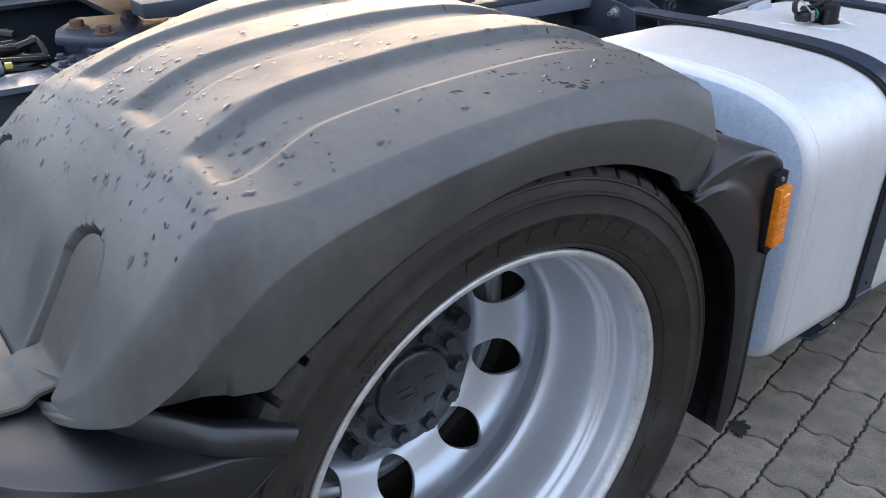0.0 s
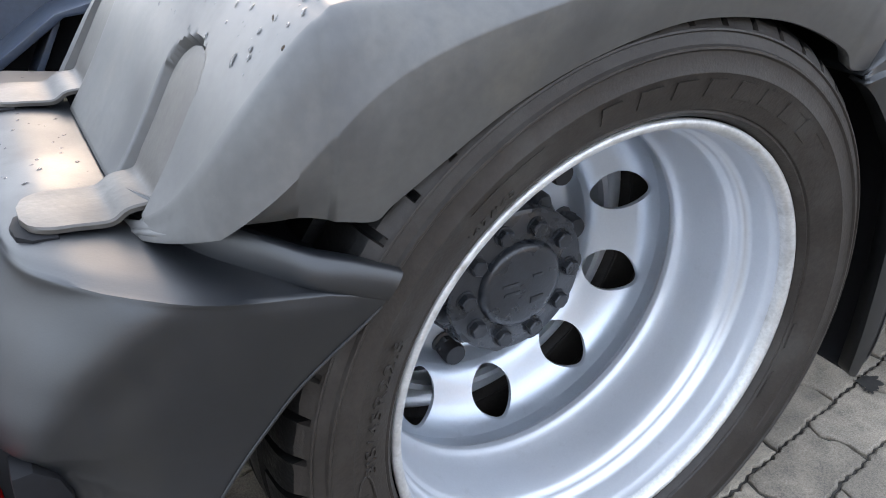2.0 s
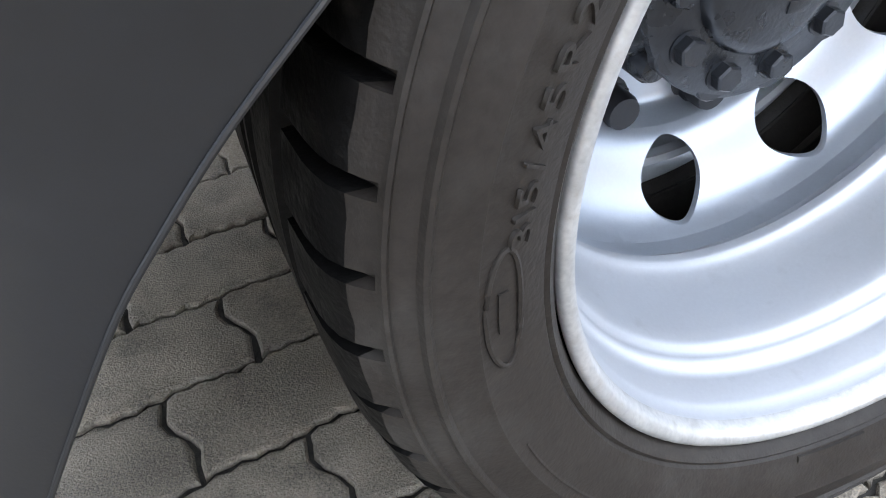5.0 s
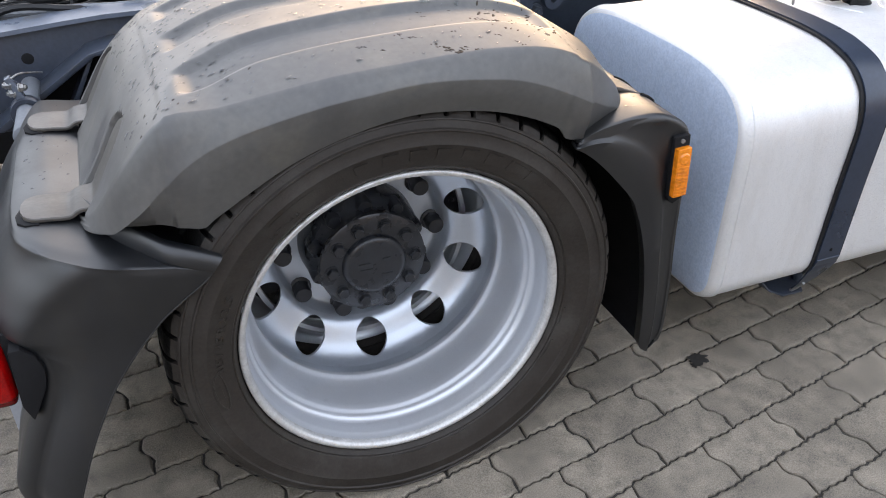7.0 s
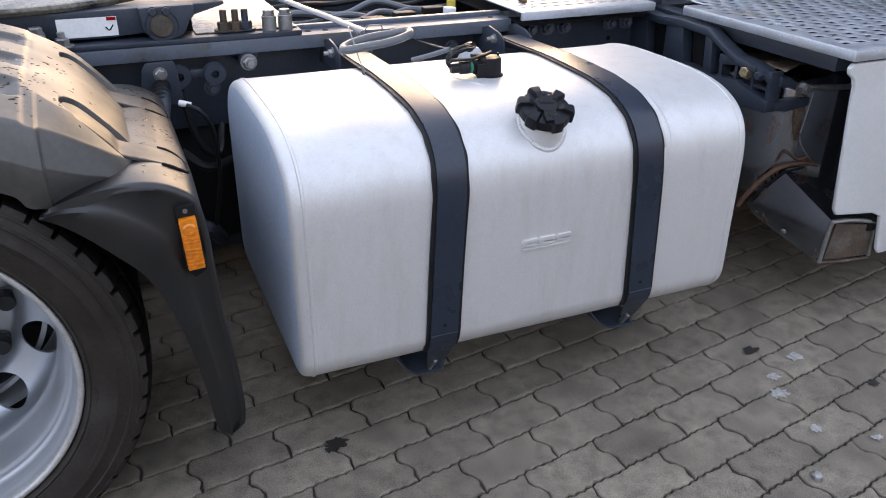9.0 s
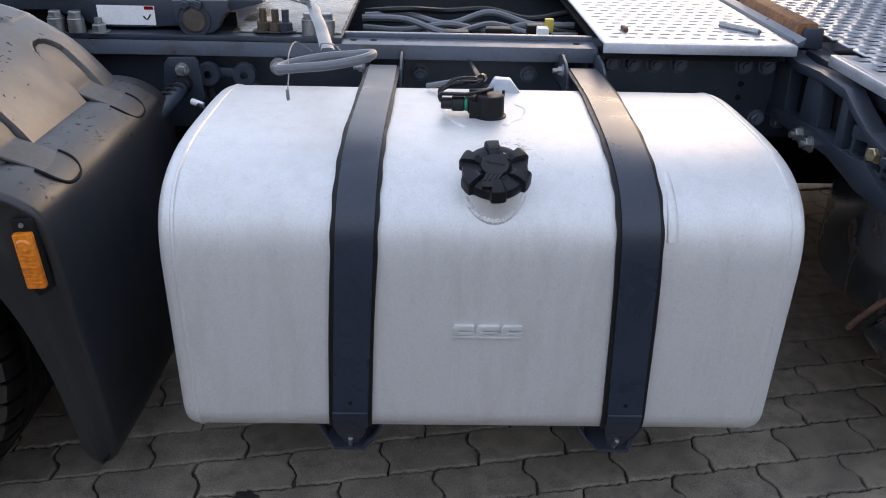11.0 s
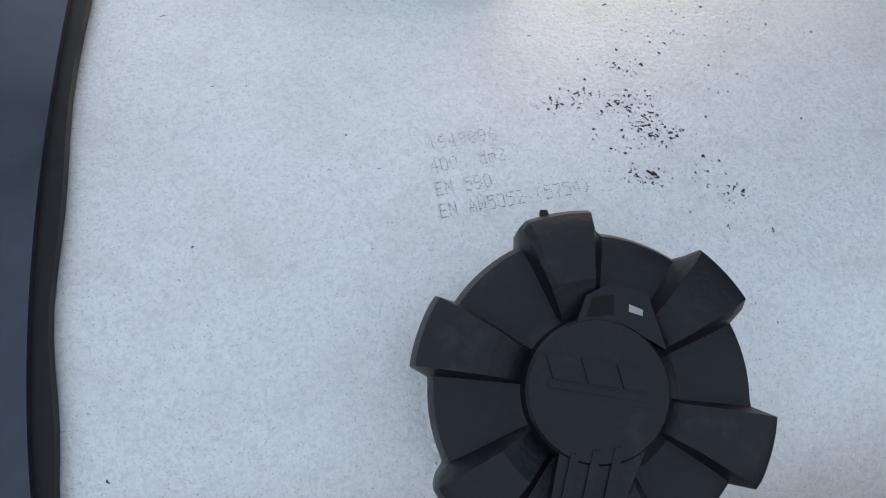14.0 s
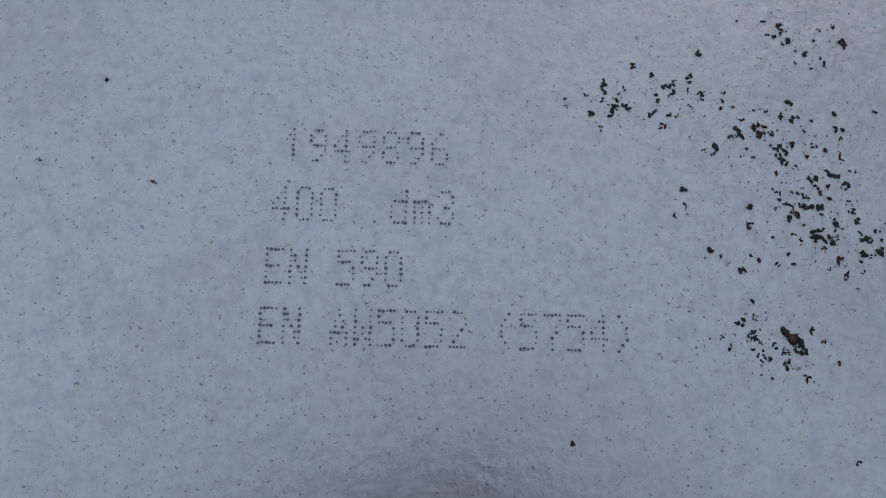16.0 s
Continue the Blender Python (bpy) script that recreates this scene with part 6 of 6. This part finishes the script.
# dark tube puts in the shade of the gap under the collar
part("collar_gap", tube([(2.088, 0.276, 0.318), (2.112, 0.258, 0.366), (2.146, 0.236, 0.410), (2.200, 0.216, 0.428)], 0.0035, 6, 24), M_DARK, silencer)
part("rust_run", tube([(2.140, 0.262, 0.44), (2.150, 0.250, 0.47), (2.180, 0.232, 0.45), (2.205, 0.222, 0.455)], 0.010, 8, 16, flat=0.4), M_RUST, silencer)
SEAMS = ([(2.152, 0.64), (2.152, 0.57), (2.163, 0.50), (2.167, 0.470)], [(2.190, 0.64), (2.184, 0.575), (2.180, 0.51), (2.205, 0.465), (2.240, 0.425)])
for line in SEAMS:
    part("weld_seam", tube([(x, sil_y(x) - 0.001, z) for x, z in line], 0.0032, 8, 24), M_STEEL, silencer, "light weld seam")
left, right = smooth_path([(x, 0, z) for x, z in SEAMS[0]], 16), smooth_path([(x, 0, z) for x, z in SEAMS[1]], 16)
solid(part("heat_stain", grid([[(a.x + (b.x - a.x) * f, sil_y(a.x + (b.x - a.x) * f) - 0.002, a.z + (b.z - a.z) * f) for f in (0, 0.33, 0.67, 1)] for a, b in zip(left, right)]), M_HEAT, silencer, "brown heat-stained strip"), 0.001)
for y, z in ((0.262, 0.292), (0.175, 0.258)):
    part("rivet", turned([(0, 0.004), (0.006, 0.003), (0.009, 0)], (2.104 + (0.265 - y) * 0.28, y, z), (-1, -0.35, -0.3), 14), M_STEEL, silencer)

casting = thing("step_bracket", "dark cast step bracket bolted beside the tank", "bracket", at=(2.1, 0.5, 0.65))
part("web", prism([(0.88, 0.775), (0.75, 0.765), (0.64, 0.774), (0.51, 0.771), (0.45, 0.745), (0.38, 0.718), (0.30, 0.708), (0.30, 0.690), (0.37, 0.695), (0.44, 0.722), (0.50, 0.748), (0.62, 0.752), (0.74, 0.742), (0.88, 0.750)], "x", 2.035, 2.080, 0.004), M_CHASSIS, casting)
part("post", prism([(0.70, 0.75), (0.62, 0.755), (0.60, 0.64), (0.70, 0.64)], "x", 2.040, 2.075, 0.005), M_CHASSIS, casting)
part("post", prism([(0.52, 0.755), (0.485, 0.738), (0.475, 0.645), (0.51, 0.645)], "x", 2.040, 2.075, 0.005), M_CHASSIS, casting)
part("post", prism([(0.88, 0.76), (0.80, 0.76), (0.78, 0.60), (0.88, 0.60)], "x", 2.040, 2.075, 0.005), M_CHASSIS, casting)
part("lower_arm", prism([(0.88, 0.63), (0.70, 0.640), (0.60, 0.650), (0.51, 0.645), (0.43, 0.648), (0.37, 0.655), (0.24, 0.625), (0.24, 0.596), (0.37, 0.590), (0.43, 0.600), (0.52, 0.612), (0.70, 0.605), (0.88, 0.595)], "x", 2.035, 2.080, 0.005), M_CHASSIS, casting)
part("boss_bar", prism([(0.45, 0.712), (0.43, 0.712), (0.37, 0.718), (0.30, 0.708), (0.25, 0.692), (0.25, 0.674), (0.30, 0.688), (0.37, 0.694), (0.43, 0.684), (0.45, 0.684)], "x", 2.042, 2.088, 0.004), M_CHASSIS, casting)
part("boss_bar", prism([(0.25, 0.604), (0.37, 0.604), (0.45, 0.640), (0.45, 0.658), (0.37, 0.626), (0.25, 0.628)], "x", 2.042, 2.088, 0.004), M_CHASSIS, casting)
for y, wide in ((0.246, 0.014), (0.310, 0.010), (0.376, 0.012), (0.436, 0.014)):
    part("boss_rib", box(2.046, 2.086, y, y + wide, 0.612, 0.704, 0.003), M_CHASSIS, casting)
part("boss_pad", box(2.044, 2.084, 0.312, 0.356, 0.664, 0.708, 0.006), M_CHASSIS, casting, "thick pad under the bolt")
part("boss_tab", box(2.048, 2.082, 0.322, 0.378, 0.640, 0.650, 0.002), M_CHASSIS, casting)
part("boss_tab", box(2.048, 2.082, 0.258, 0.312, 0.650, 0.658, 0.002), M_CHASSIS, casting)
# dark sheet behind the casting's open windows stands in for shade
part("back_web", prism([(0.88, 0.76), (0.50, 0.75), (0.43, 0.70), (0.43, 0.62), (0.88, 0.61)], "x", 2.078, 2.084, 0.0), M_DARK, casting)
part("lug", prism([(2.070, 0.692), (2.100, 0.690), (2.140, 0.666), (2.262, 0.669), (2.262, 0.650), (2.140, 0.646), (2.100, 0.664), (2.070, 0.664)], "y", 0.232, 0.268, 0.005), M_CHASSIS, casting)
part("lug", prism([(2.070, 0.625), (2.110, 0.622), (2.270, 0.640), (2.290, 0.620), (2.270, 0.612), (2.104, 0.594), (2.070, 0.600)], "y", 0.232, 0.268, 0.005), M_CHASSIS, casting)
part("lug_end", turned([(0.010, 0.0), (0.026, 0.0), (0.028, 0.004), (0.028, 0.034), (0.026, 0.038), (0.010, 0.038)], (2.282, 0.268, 0.645), (0, -1, 0), 28), M_CHASSIS, casting)
part("lug_arm", box(2.30, 2.42, 0.238, 0.262, 0.598, 0.640, 0.005), M_CHASSIS, casting)
part("bolt", bolt((2.042, 0.332, 0.686), (-1, -0.2, 0.1), 0.026, 0.02, 0.018, 0), M_ZINC, casting, "yellow-zinc bolt")
part("bolt", bolt((2.142, 0.232, 0.657), (0, -1, 0.1), 0.028, 0.022, 0.018, 0.006), M_STEEL, casting)
part("bolt", bolt((2.042, 0.28, 0.690), (-1, -0.2, 0), 0.020, 0.02, 0.014, 0), M_CHASSIS, casting)
for y, z in ((0.66, 0.615), (0.60, 0.612)):
    part("bolt", bolt((2.036, y, z), (-1, 0, 0), 0.028, 0.016, 0.02, 0.01), M_STEEL, casting)
part("tank_side_tag", prism([(0.10, 0.520), (0.118, 0.500), (0.100, 0.470), (0.07, 0.475), (0.075, 0.505)], "x", 1.784, 1.787, 0.0), M_WHITE, casting, "small white tag")


# ---- one truck: modules become its parts ----
truck = thing("truck", "tractor truck side with rear wheel, grey mudguard and aluminium fuel tank", "truck")


def mount_on(empty, main_name):
    """The module's main mesh becomes a part of the truck; the module's other meshes become its sub-parts."""
    kids = [o for o in empty.children_recursive]
    main = [o for o in kids if o.name.split(".")[0] == main_name][0]
    label = empty["label"]
    name = empty.name
    for o in kids:
        o.parent = truck if o is main else main
        o.matrix_parent_inverse = Matrix.Identity(4)
    bpy.data.objects.remove(empty)
    main.name = name
    tagged(main, label)


for e, main_name in ((wheel, "rim_disc"), (inner, "tyre"), (guard, "shell"), (rear, "shell"), (front, "shell"), (marker, "holder"), (tail, "lens"), (tank, "shell"), (sender, "body"), (frame_, "rail_web"), (gb, "plate"), (fifth, "base_plate"), (mount, "plate"), (loom, "cable"), (walk1, "sheet"), (walk2, "sheet"), (skirt, "panel"), (silencer, "body"), (casting, "web"), (cab, "cab_shell")):
    mount_on(e, main_name)


# ---- small loose things ----
rnd = random.Random(11)


def blobs(points, ragged=0.0):
    """Flattened little drops or crumbs at (place, normal, length, width, height, turn)."""
    bm = bmesh.new()
    for p, nrm, a, b, h, turn in points:
        nrm = nrm.normalized()
        u = nrm.orthogonal().normalized()
        u = Matrix.Rotation(turn, 3, nrm) @ u
        v = nrm.cross(u)
        wide = [rnd.uniform(1 - ragged, 1 + ragged) for k in range(8)]
        rings = []
        for f, up in ((1.0, 0.0), (0.86, 0.55), (0.5, 0.9)):
            rings.append([bm.verts.new(p + u * (math.cos(k * math.pi / 4) * a * f * wide[k]) + v * (math.sin(k * math.pi / 4) * b * f * wide[k]) + nrm * (h * up)) for k in range(8)])
        for r0, r1 in zip(rings, rings[1:]):
            for k in range(8):
                bm.faces.new((r0[k], r0[(k + 1) % 8], r1[(k + 1) % 8], r1[k]))
        top = bm.verts.new(p + nrm * h)
        for k in range(8):
            bm.faces.new((rings[-1][k], rings[-1][(k + 1) % 8], top))
    return bm


def guard_normal(x, y):
    e = 0.003
    return Vector((-(guard_top(x + e, y) - guard_top(x - e, y)) / (2 * e), -(guard_top(x, y + e) - guard_top(x, y - e)) / (2 * e), 1)).normalized()


drops = []
for k in range(1150):
    x = rnd.uniform(-0.40, 0.30) if k % 3 else rnd.uniform(-0.40, -0.20)
    y = rnd.uniform(0.0, 0.62)
    if slot_depth(x, y) > 0:
        continue
    s = rnd.choice((0.0008, 0.0010, 0.0012, 0.0016, 0.002, 0.0026, 0.0034)) * rnd.uniform(0.8, 1.2)
    drops.append((Vector((x, y, guard_top(x, y) - 0.0003)), guard_normal(x, y), s * rnd.uniform(1.0, 2.4), s, s * 0.42, rnd.uniform(-0.5, 0.5)))
for k in range(330):                       # on the front section, thickest on its upper bend
    i = rnd.randint(6, 22)
    a, b = FRONT_SKIN[i], FRONT_SKIN[i + 1]
    f, y = rnd.random(), rnd.uniform(0.02, 0.6)
    if any(abs(y - s) < 0.05 for s in STRAPS[0.386]) and i < 18:
        continue
    t = (b - a).normalized()
    nrm = Vector((-t.z, 0, t.x))
    s = rnd.choice((0.0008, 0.0011, 0.0015, 0.0021, 0.003)) * rnd.uniform(0.8, 1.2)
    drops.append((a + (b - a) * f + Vector((0.006 * ease(y / 0.2), y, 0)) - nrm * 0.0003, nrm, s * rnd.uniform(1.0, 1.9), s, s * 0.42, rnd.uniform(-0.5, 0.5)))
for k in range(46):                        # a few on the rear shelf
    x, y = rnd.uniform(-0.575, -0.50), rnd.uniform(0.12, 0.6)
    if any(abs(y - s) < 0.055 for s in STRAPS[-0.425]):
        continue
    s = rnd.uniform(0.0009, 0.0024)
    drops.append((Vector((x, y, lerp(SHELF, x) + 0.0033)), Vector((0, 0, 1)), s * rnd.uniform(1.0, 2.2), s, s * 0.42, rnd.uniform(-0.5, 0.5)))
tagged(part("water_drops", blobs(drops, 0.12), M_WATER, None, "", 80), "clear rain droplets on the mudguard", "water drops", kind="stuff")
flecks = []
for cx, cy, n, sp in ((0.26, 0.10, 40, 0.05), (0.30, 0.16, 40, 0.05), (0.22, 0.05, 14, 0.03), (-0.34, 0.02, 5, 0.03), (0.33, 0.30, 60, 0.09), (0.05, 0.4, 14, 0.2)):
    for k in range(n):
        x, y = rnd.gauss(cx, sp), abs(rnd.gauss(cy, sp))
        if x > 0.42 or y > 0.6 or x < -0.45 or slot_depth(x, y) > 0:
            continue
        s = rnd.uniform(0.0008, 0.0022)
        flecks.append((Vector((x, y, guard_top(x, y) - 0.0002)), guard_normal(x, y), s * rnd.uniform(1, 4), s, s * 0.4, rnd.uniform(-0.6, 0.6)))
for x, y, long_, wide in ((0.172, 0.104, 0.010, 0.0022), (0.190, 0.098, 0.014, 0.0030), (0.200, 0.090, 0.008, 0.0035), (0.062, 0.021, 0.005, 0.0024), (0.070, 0.012, 0.009, 0.0030), (0.079, 0.003, 0.012, 0.0026), (0.090, -0.006, 0.010, 0.0034), (0.104, 0.000, 0.008, 0.0022), (0.118, -0.008, 0.006, 0.0020), (0.078, 0.140, 0.006, 0.0013), (0.079, 0.125, 0.005, 0.0012), (0.015, 0.062, 0.008, 0.0010), (0.028, 0.049, 0.010, 0.0010), (0.101, 0.049, 0.005, 0.0012), (0.169, 0.028, 0.006, 0.0014), (0.190, 0.006, 0.004, 0.0012), (0.198, -0.004, 0.003, 0.0010), (-0.05, 0.046, 0.012, 0.0006), (-0.02, 0.030, 0.010, 0.0006)):
    for k in range(5):                     # peeled, clotted patches: a few ragged lumps each
        px, py = x + rnd.gauss(0, long_ * 0.55), max(y + rnd.gauss(0, wide * 0.8), -0.008)
        f = rnd.uniform(0.35, 0.8)
        flecks.append((Vector((px, py, guard_top(px, py) - 0.0002)), guard_normal(px, py), wide * f * 1.1, long_ * f * 0.6, 0.0005, rnd.uniform(-0.3, 0.3)))
tagged(part("dirt_flecks", blobs(flecks, 0.35), M_DIRT, None, "", 80), "dark dried dirt flecks on the mudguard", "dirt", kind="stuff")


crumbs = []
for cx, cy, n, sx, sy in ((1.276, 0.1951, 70, 0.005, 0.0022), (1.2877, 0.2006, 40, 0.005, 0.003), (1.3014, 0.1936, 130, 0.008, 0.005), (1.3102, 0.1846, 120, 0.006, 0.006), (1.3171, 0.1746, 90, 0.006, 0.005), (1.3034, 0.1546, 110, 0.005, 0.0035), (1.3005, 0.1726, 40, 0.008, 0.004), (1.3102, 0.2136, 60, 0.006, 0.004), (1.3415, 0.2366, 150, 0.025, 0.03), (1.39, 0.31, 160, 0.03, 0.04), (1.42, 0.4, 90, 0.04, 0.05), (1.31, 0.37, 60, 0.02, 0.02), (0.82, 0.325, 160, 0.04, 0.012), (0.86, 0.34, 60, 0.05, 0.02), (1.2389, 0.1616, 900, 0.045, 0.03), (1.1871, 0.1766, 14, 0.012, 0.014), (1.2975, 0.0966, 50, 0.03, 0.02), (1.44, 0.12, 40, 0.03, 0.05), (1.1, 0.2, 60, 0.04, 0.1), (1.46, 0.3, 40, 0.01, 0.1), (1.3376, 0.1441, 60, 0.004, 0.004), (1.3307, 0.1546, 40, 0.004, 0.004)):
    for k in range(n):
        x, y = rnd.gauss(cx, sx), rnd.gauss(cy, sy)
        if y < 0.03 or x < 0.75 or abs(x - 1.018) < 0.05 or abs(x - 1.508) < 0.05 or (Vector((x, y)) - Vector((1.252, 0.075))).length < 0.062:
            continue
        if 1.214 < x < 1.284 and 0.144 < y < 0.189 and k % 5:
            continue
        s = rnd.choice((0.00007, 0.00008, 0.00009, 0.00011) if n == 900 else (0.00007, 0.00008, 0.00009, 0.00010, 0.00012, 0.00014, 0.00016, 0.00018, 0.00020, 0.00024, 0.00030, 0.00042)) * rnd.uniform(0.8, 1.3)
        z = tank_z(y)
        nrm = Vector((0, -(tank_z(y + 0.002) - tank_z(y - 0.002)) / 0.004, 1))
        for q in range(1 if s < 0.0002 else 3):
            dx, dy = rnd.gauss(0, s * 0.9), rnd.gauss(0, s * 0.9)
            crumbs.append((Vector((x + dx, y + dy, tank_z(y + dy) + 0.00005)), nrm, s * rnd.uniform(0.8, 1.5), s * rnd.uniform(0.5, 0.9), s * 0.35, rnd.uniform(0, 3)))
for x, y, s in ((1.3072, 0.1561, 0.0011), (1.3058, 0.1571, 0.0008), (1.3085, 0.1554, 0.0008), (1.2708, 0.1355, 0.0006), (1.2928, 0.1699, 0.0007), (1.3016, 0.1925, 0.0008), (1.3006, 0.1941, 0.0007), (1.3155, 0.1983, 0.0007), (1.3143, 0.1736, 0.0007), (1.3075, 0.213, 0.0007), (1.1822, 0.1908, 0.0005)):
    crumbs.append((Vector((x, y, tank_z(y) + 0.0001)), Vector((0, -0.15, 1)), s, s * 0.8, s * 0.5, 1.0))
tagged(part("dirt_crumbs", blobs(crumbs, 0.45), M_DIRT, None, "", 80), "dark crumbs of dirt scattered on the tank top", "dirt", kind="stuff")
pebble = tagged(part("pebble", blobs([(Vector((1.715, -0.425, 0.0)), Vector((0, 0, 1)), 0.016, 0.013, 0.014, 0.4)]), M_STEEL, None, "", 25), "small grey stone on the pavers", "stone")



def spill(cx, cy, r, seed, n=26):
    """A thin irregular stain lying on the pavers."""
    q = random.Random(seed)
    bm = bmesh.new()
    rim = []
    for k in range(n):
        a = 2 * math.pi * k / n
        d = r * q.uniform(0.55, 1.15)
        rim.append(bm.verts.new((cx + d * math.cos(a) * 1.3, cy + d * math.sin(a), 0.0012)))
    mid = bm.verts.new((cx, cy, 0.0016))
    for k in range(n):
        bm.faces.new((rim[k], rim[(k + 1) % n], mid))
    return bm


for k, (x, y, r) in enumerate(((0.774, 0.085, 0.022), (0.755, 0.070, 0.012), (1.93, 0.02, 0.02), (2.12, -0.22, 0.014))):
    tagged(part("oil_stain", spill(x, y, r, k), M_OIL), "dark dried oil stain on the pavers", "stain", kind="stuff")
for k, (x, y, r) in enumerate(((1.86, -0.16, 0.022), (1.90, -0.10, 0.016), (1.84, -0.30, 0.015), (2.02, -0.05, 0.02), (1.95, -0.38, 0.012))):
    tagged(part("lime_stain", spill(x, y, r, 40 + k), M_LIME), "pale lime stain on the pavers", "stain", kind="stuff")

# ---- the pavers ----
def paver_mesh(rough=None):
    me = bpy.data.meshes.new("paver")
    pb = paver_bm(rough=rough)
    bmesh.ops.recalc_face_normals(pb, faces=pb.faces)
    pb.to_mesh(me)
    pb.free()
    me.materials.append(M_PAVER)
    return me


pm = paver_mesh()
worn = [paver_mesh(random.Random(20 + k)) for k in range(9)]
rnd = random.Random(3)


def paver_pose(p):
    return Matrix.Translation(p + Vector((0, 0, rnd.uniform(-0.0022, 0.0)))) @ Matrix.Rotation(rnd.uniform(-0.012, 0.012), 4, "X") @ Matrix.Rotation(rnd.uniform(-0.010, 0.010), 4, "Y") @ PAVE_TURN


for d, s, t, p in near:
    o = new("paver", rnd.choice(worn))
    o.parent = pavement
    o.matrix_basis = paver_pose(p)
base = np.array([v.co for v in pm.vertices])
polys = [list(q.vertices) for q in pm.polygons]
verts, faces = [], []
for d, s, t, p in far:
    m = np.array(paver_pose(p))
    k = len(verts)
    verts.extend((base @ m[:3, :3].T + m[:3, 3]).tolist())
    faces.extend([[i + k for i in q] for q in polys])
rest = bpy.data.meshes.new("paver_field")
rest.from_pydata(verts, [], faces)
rest.materials.append(M_PAVER)
field = new("paver_field", rest)
field.parent = pavement
tagged(field, "more interlocking pavers further off", kind="stuff")
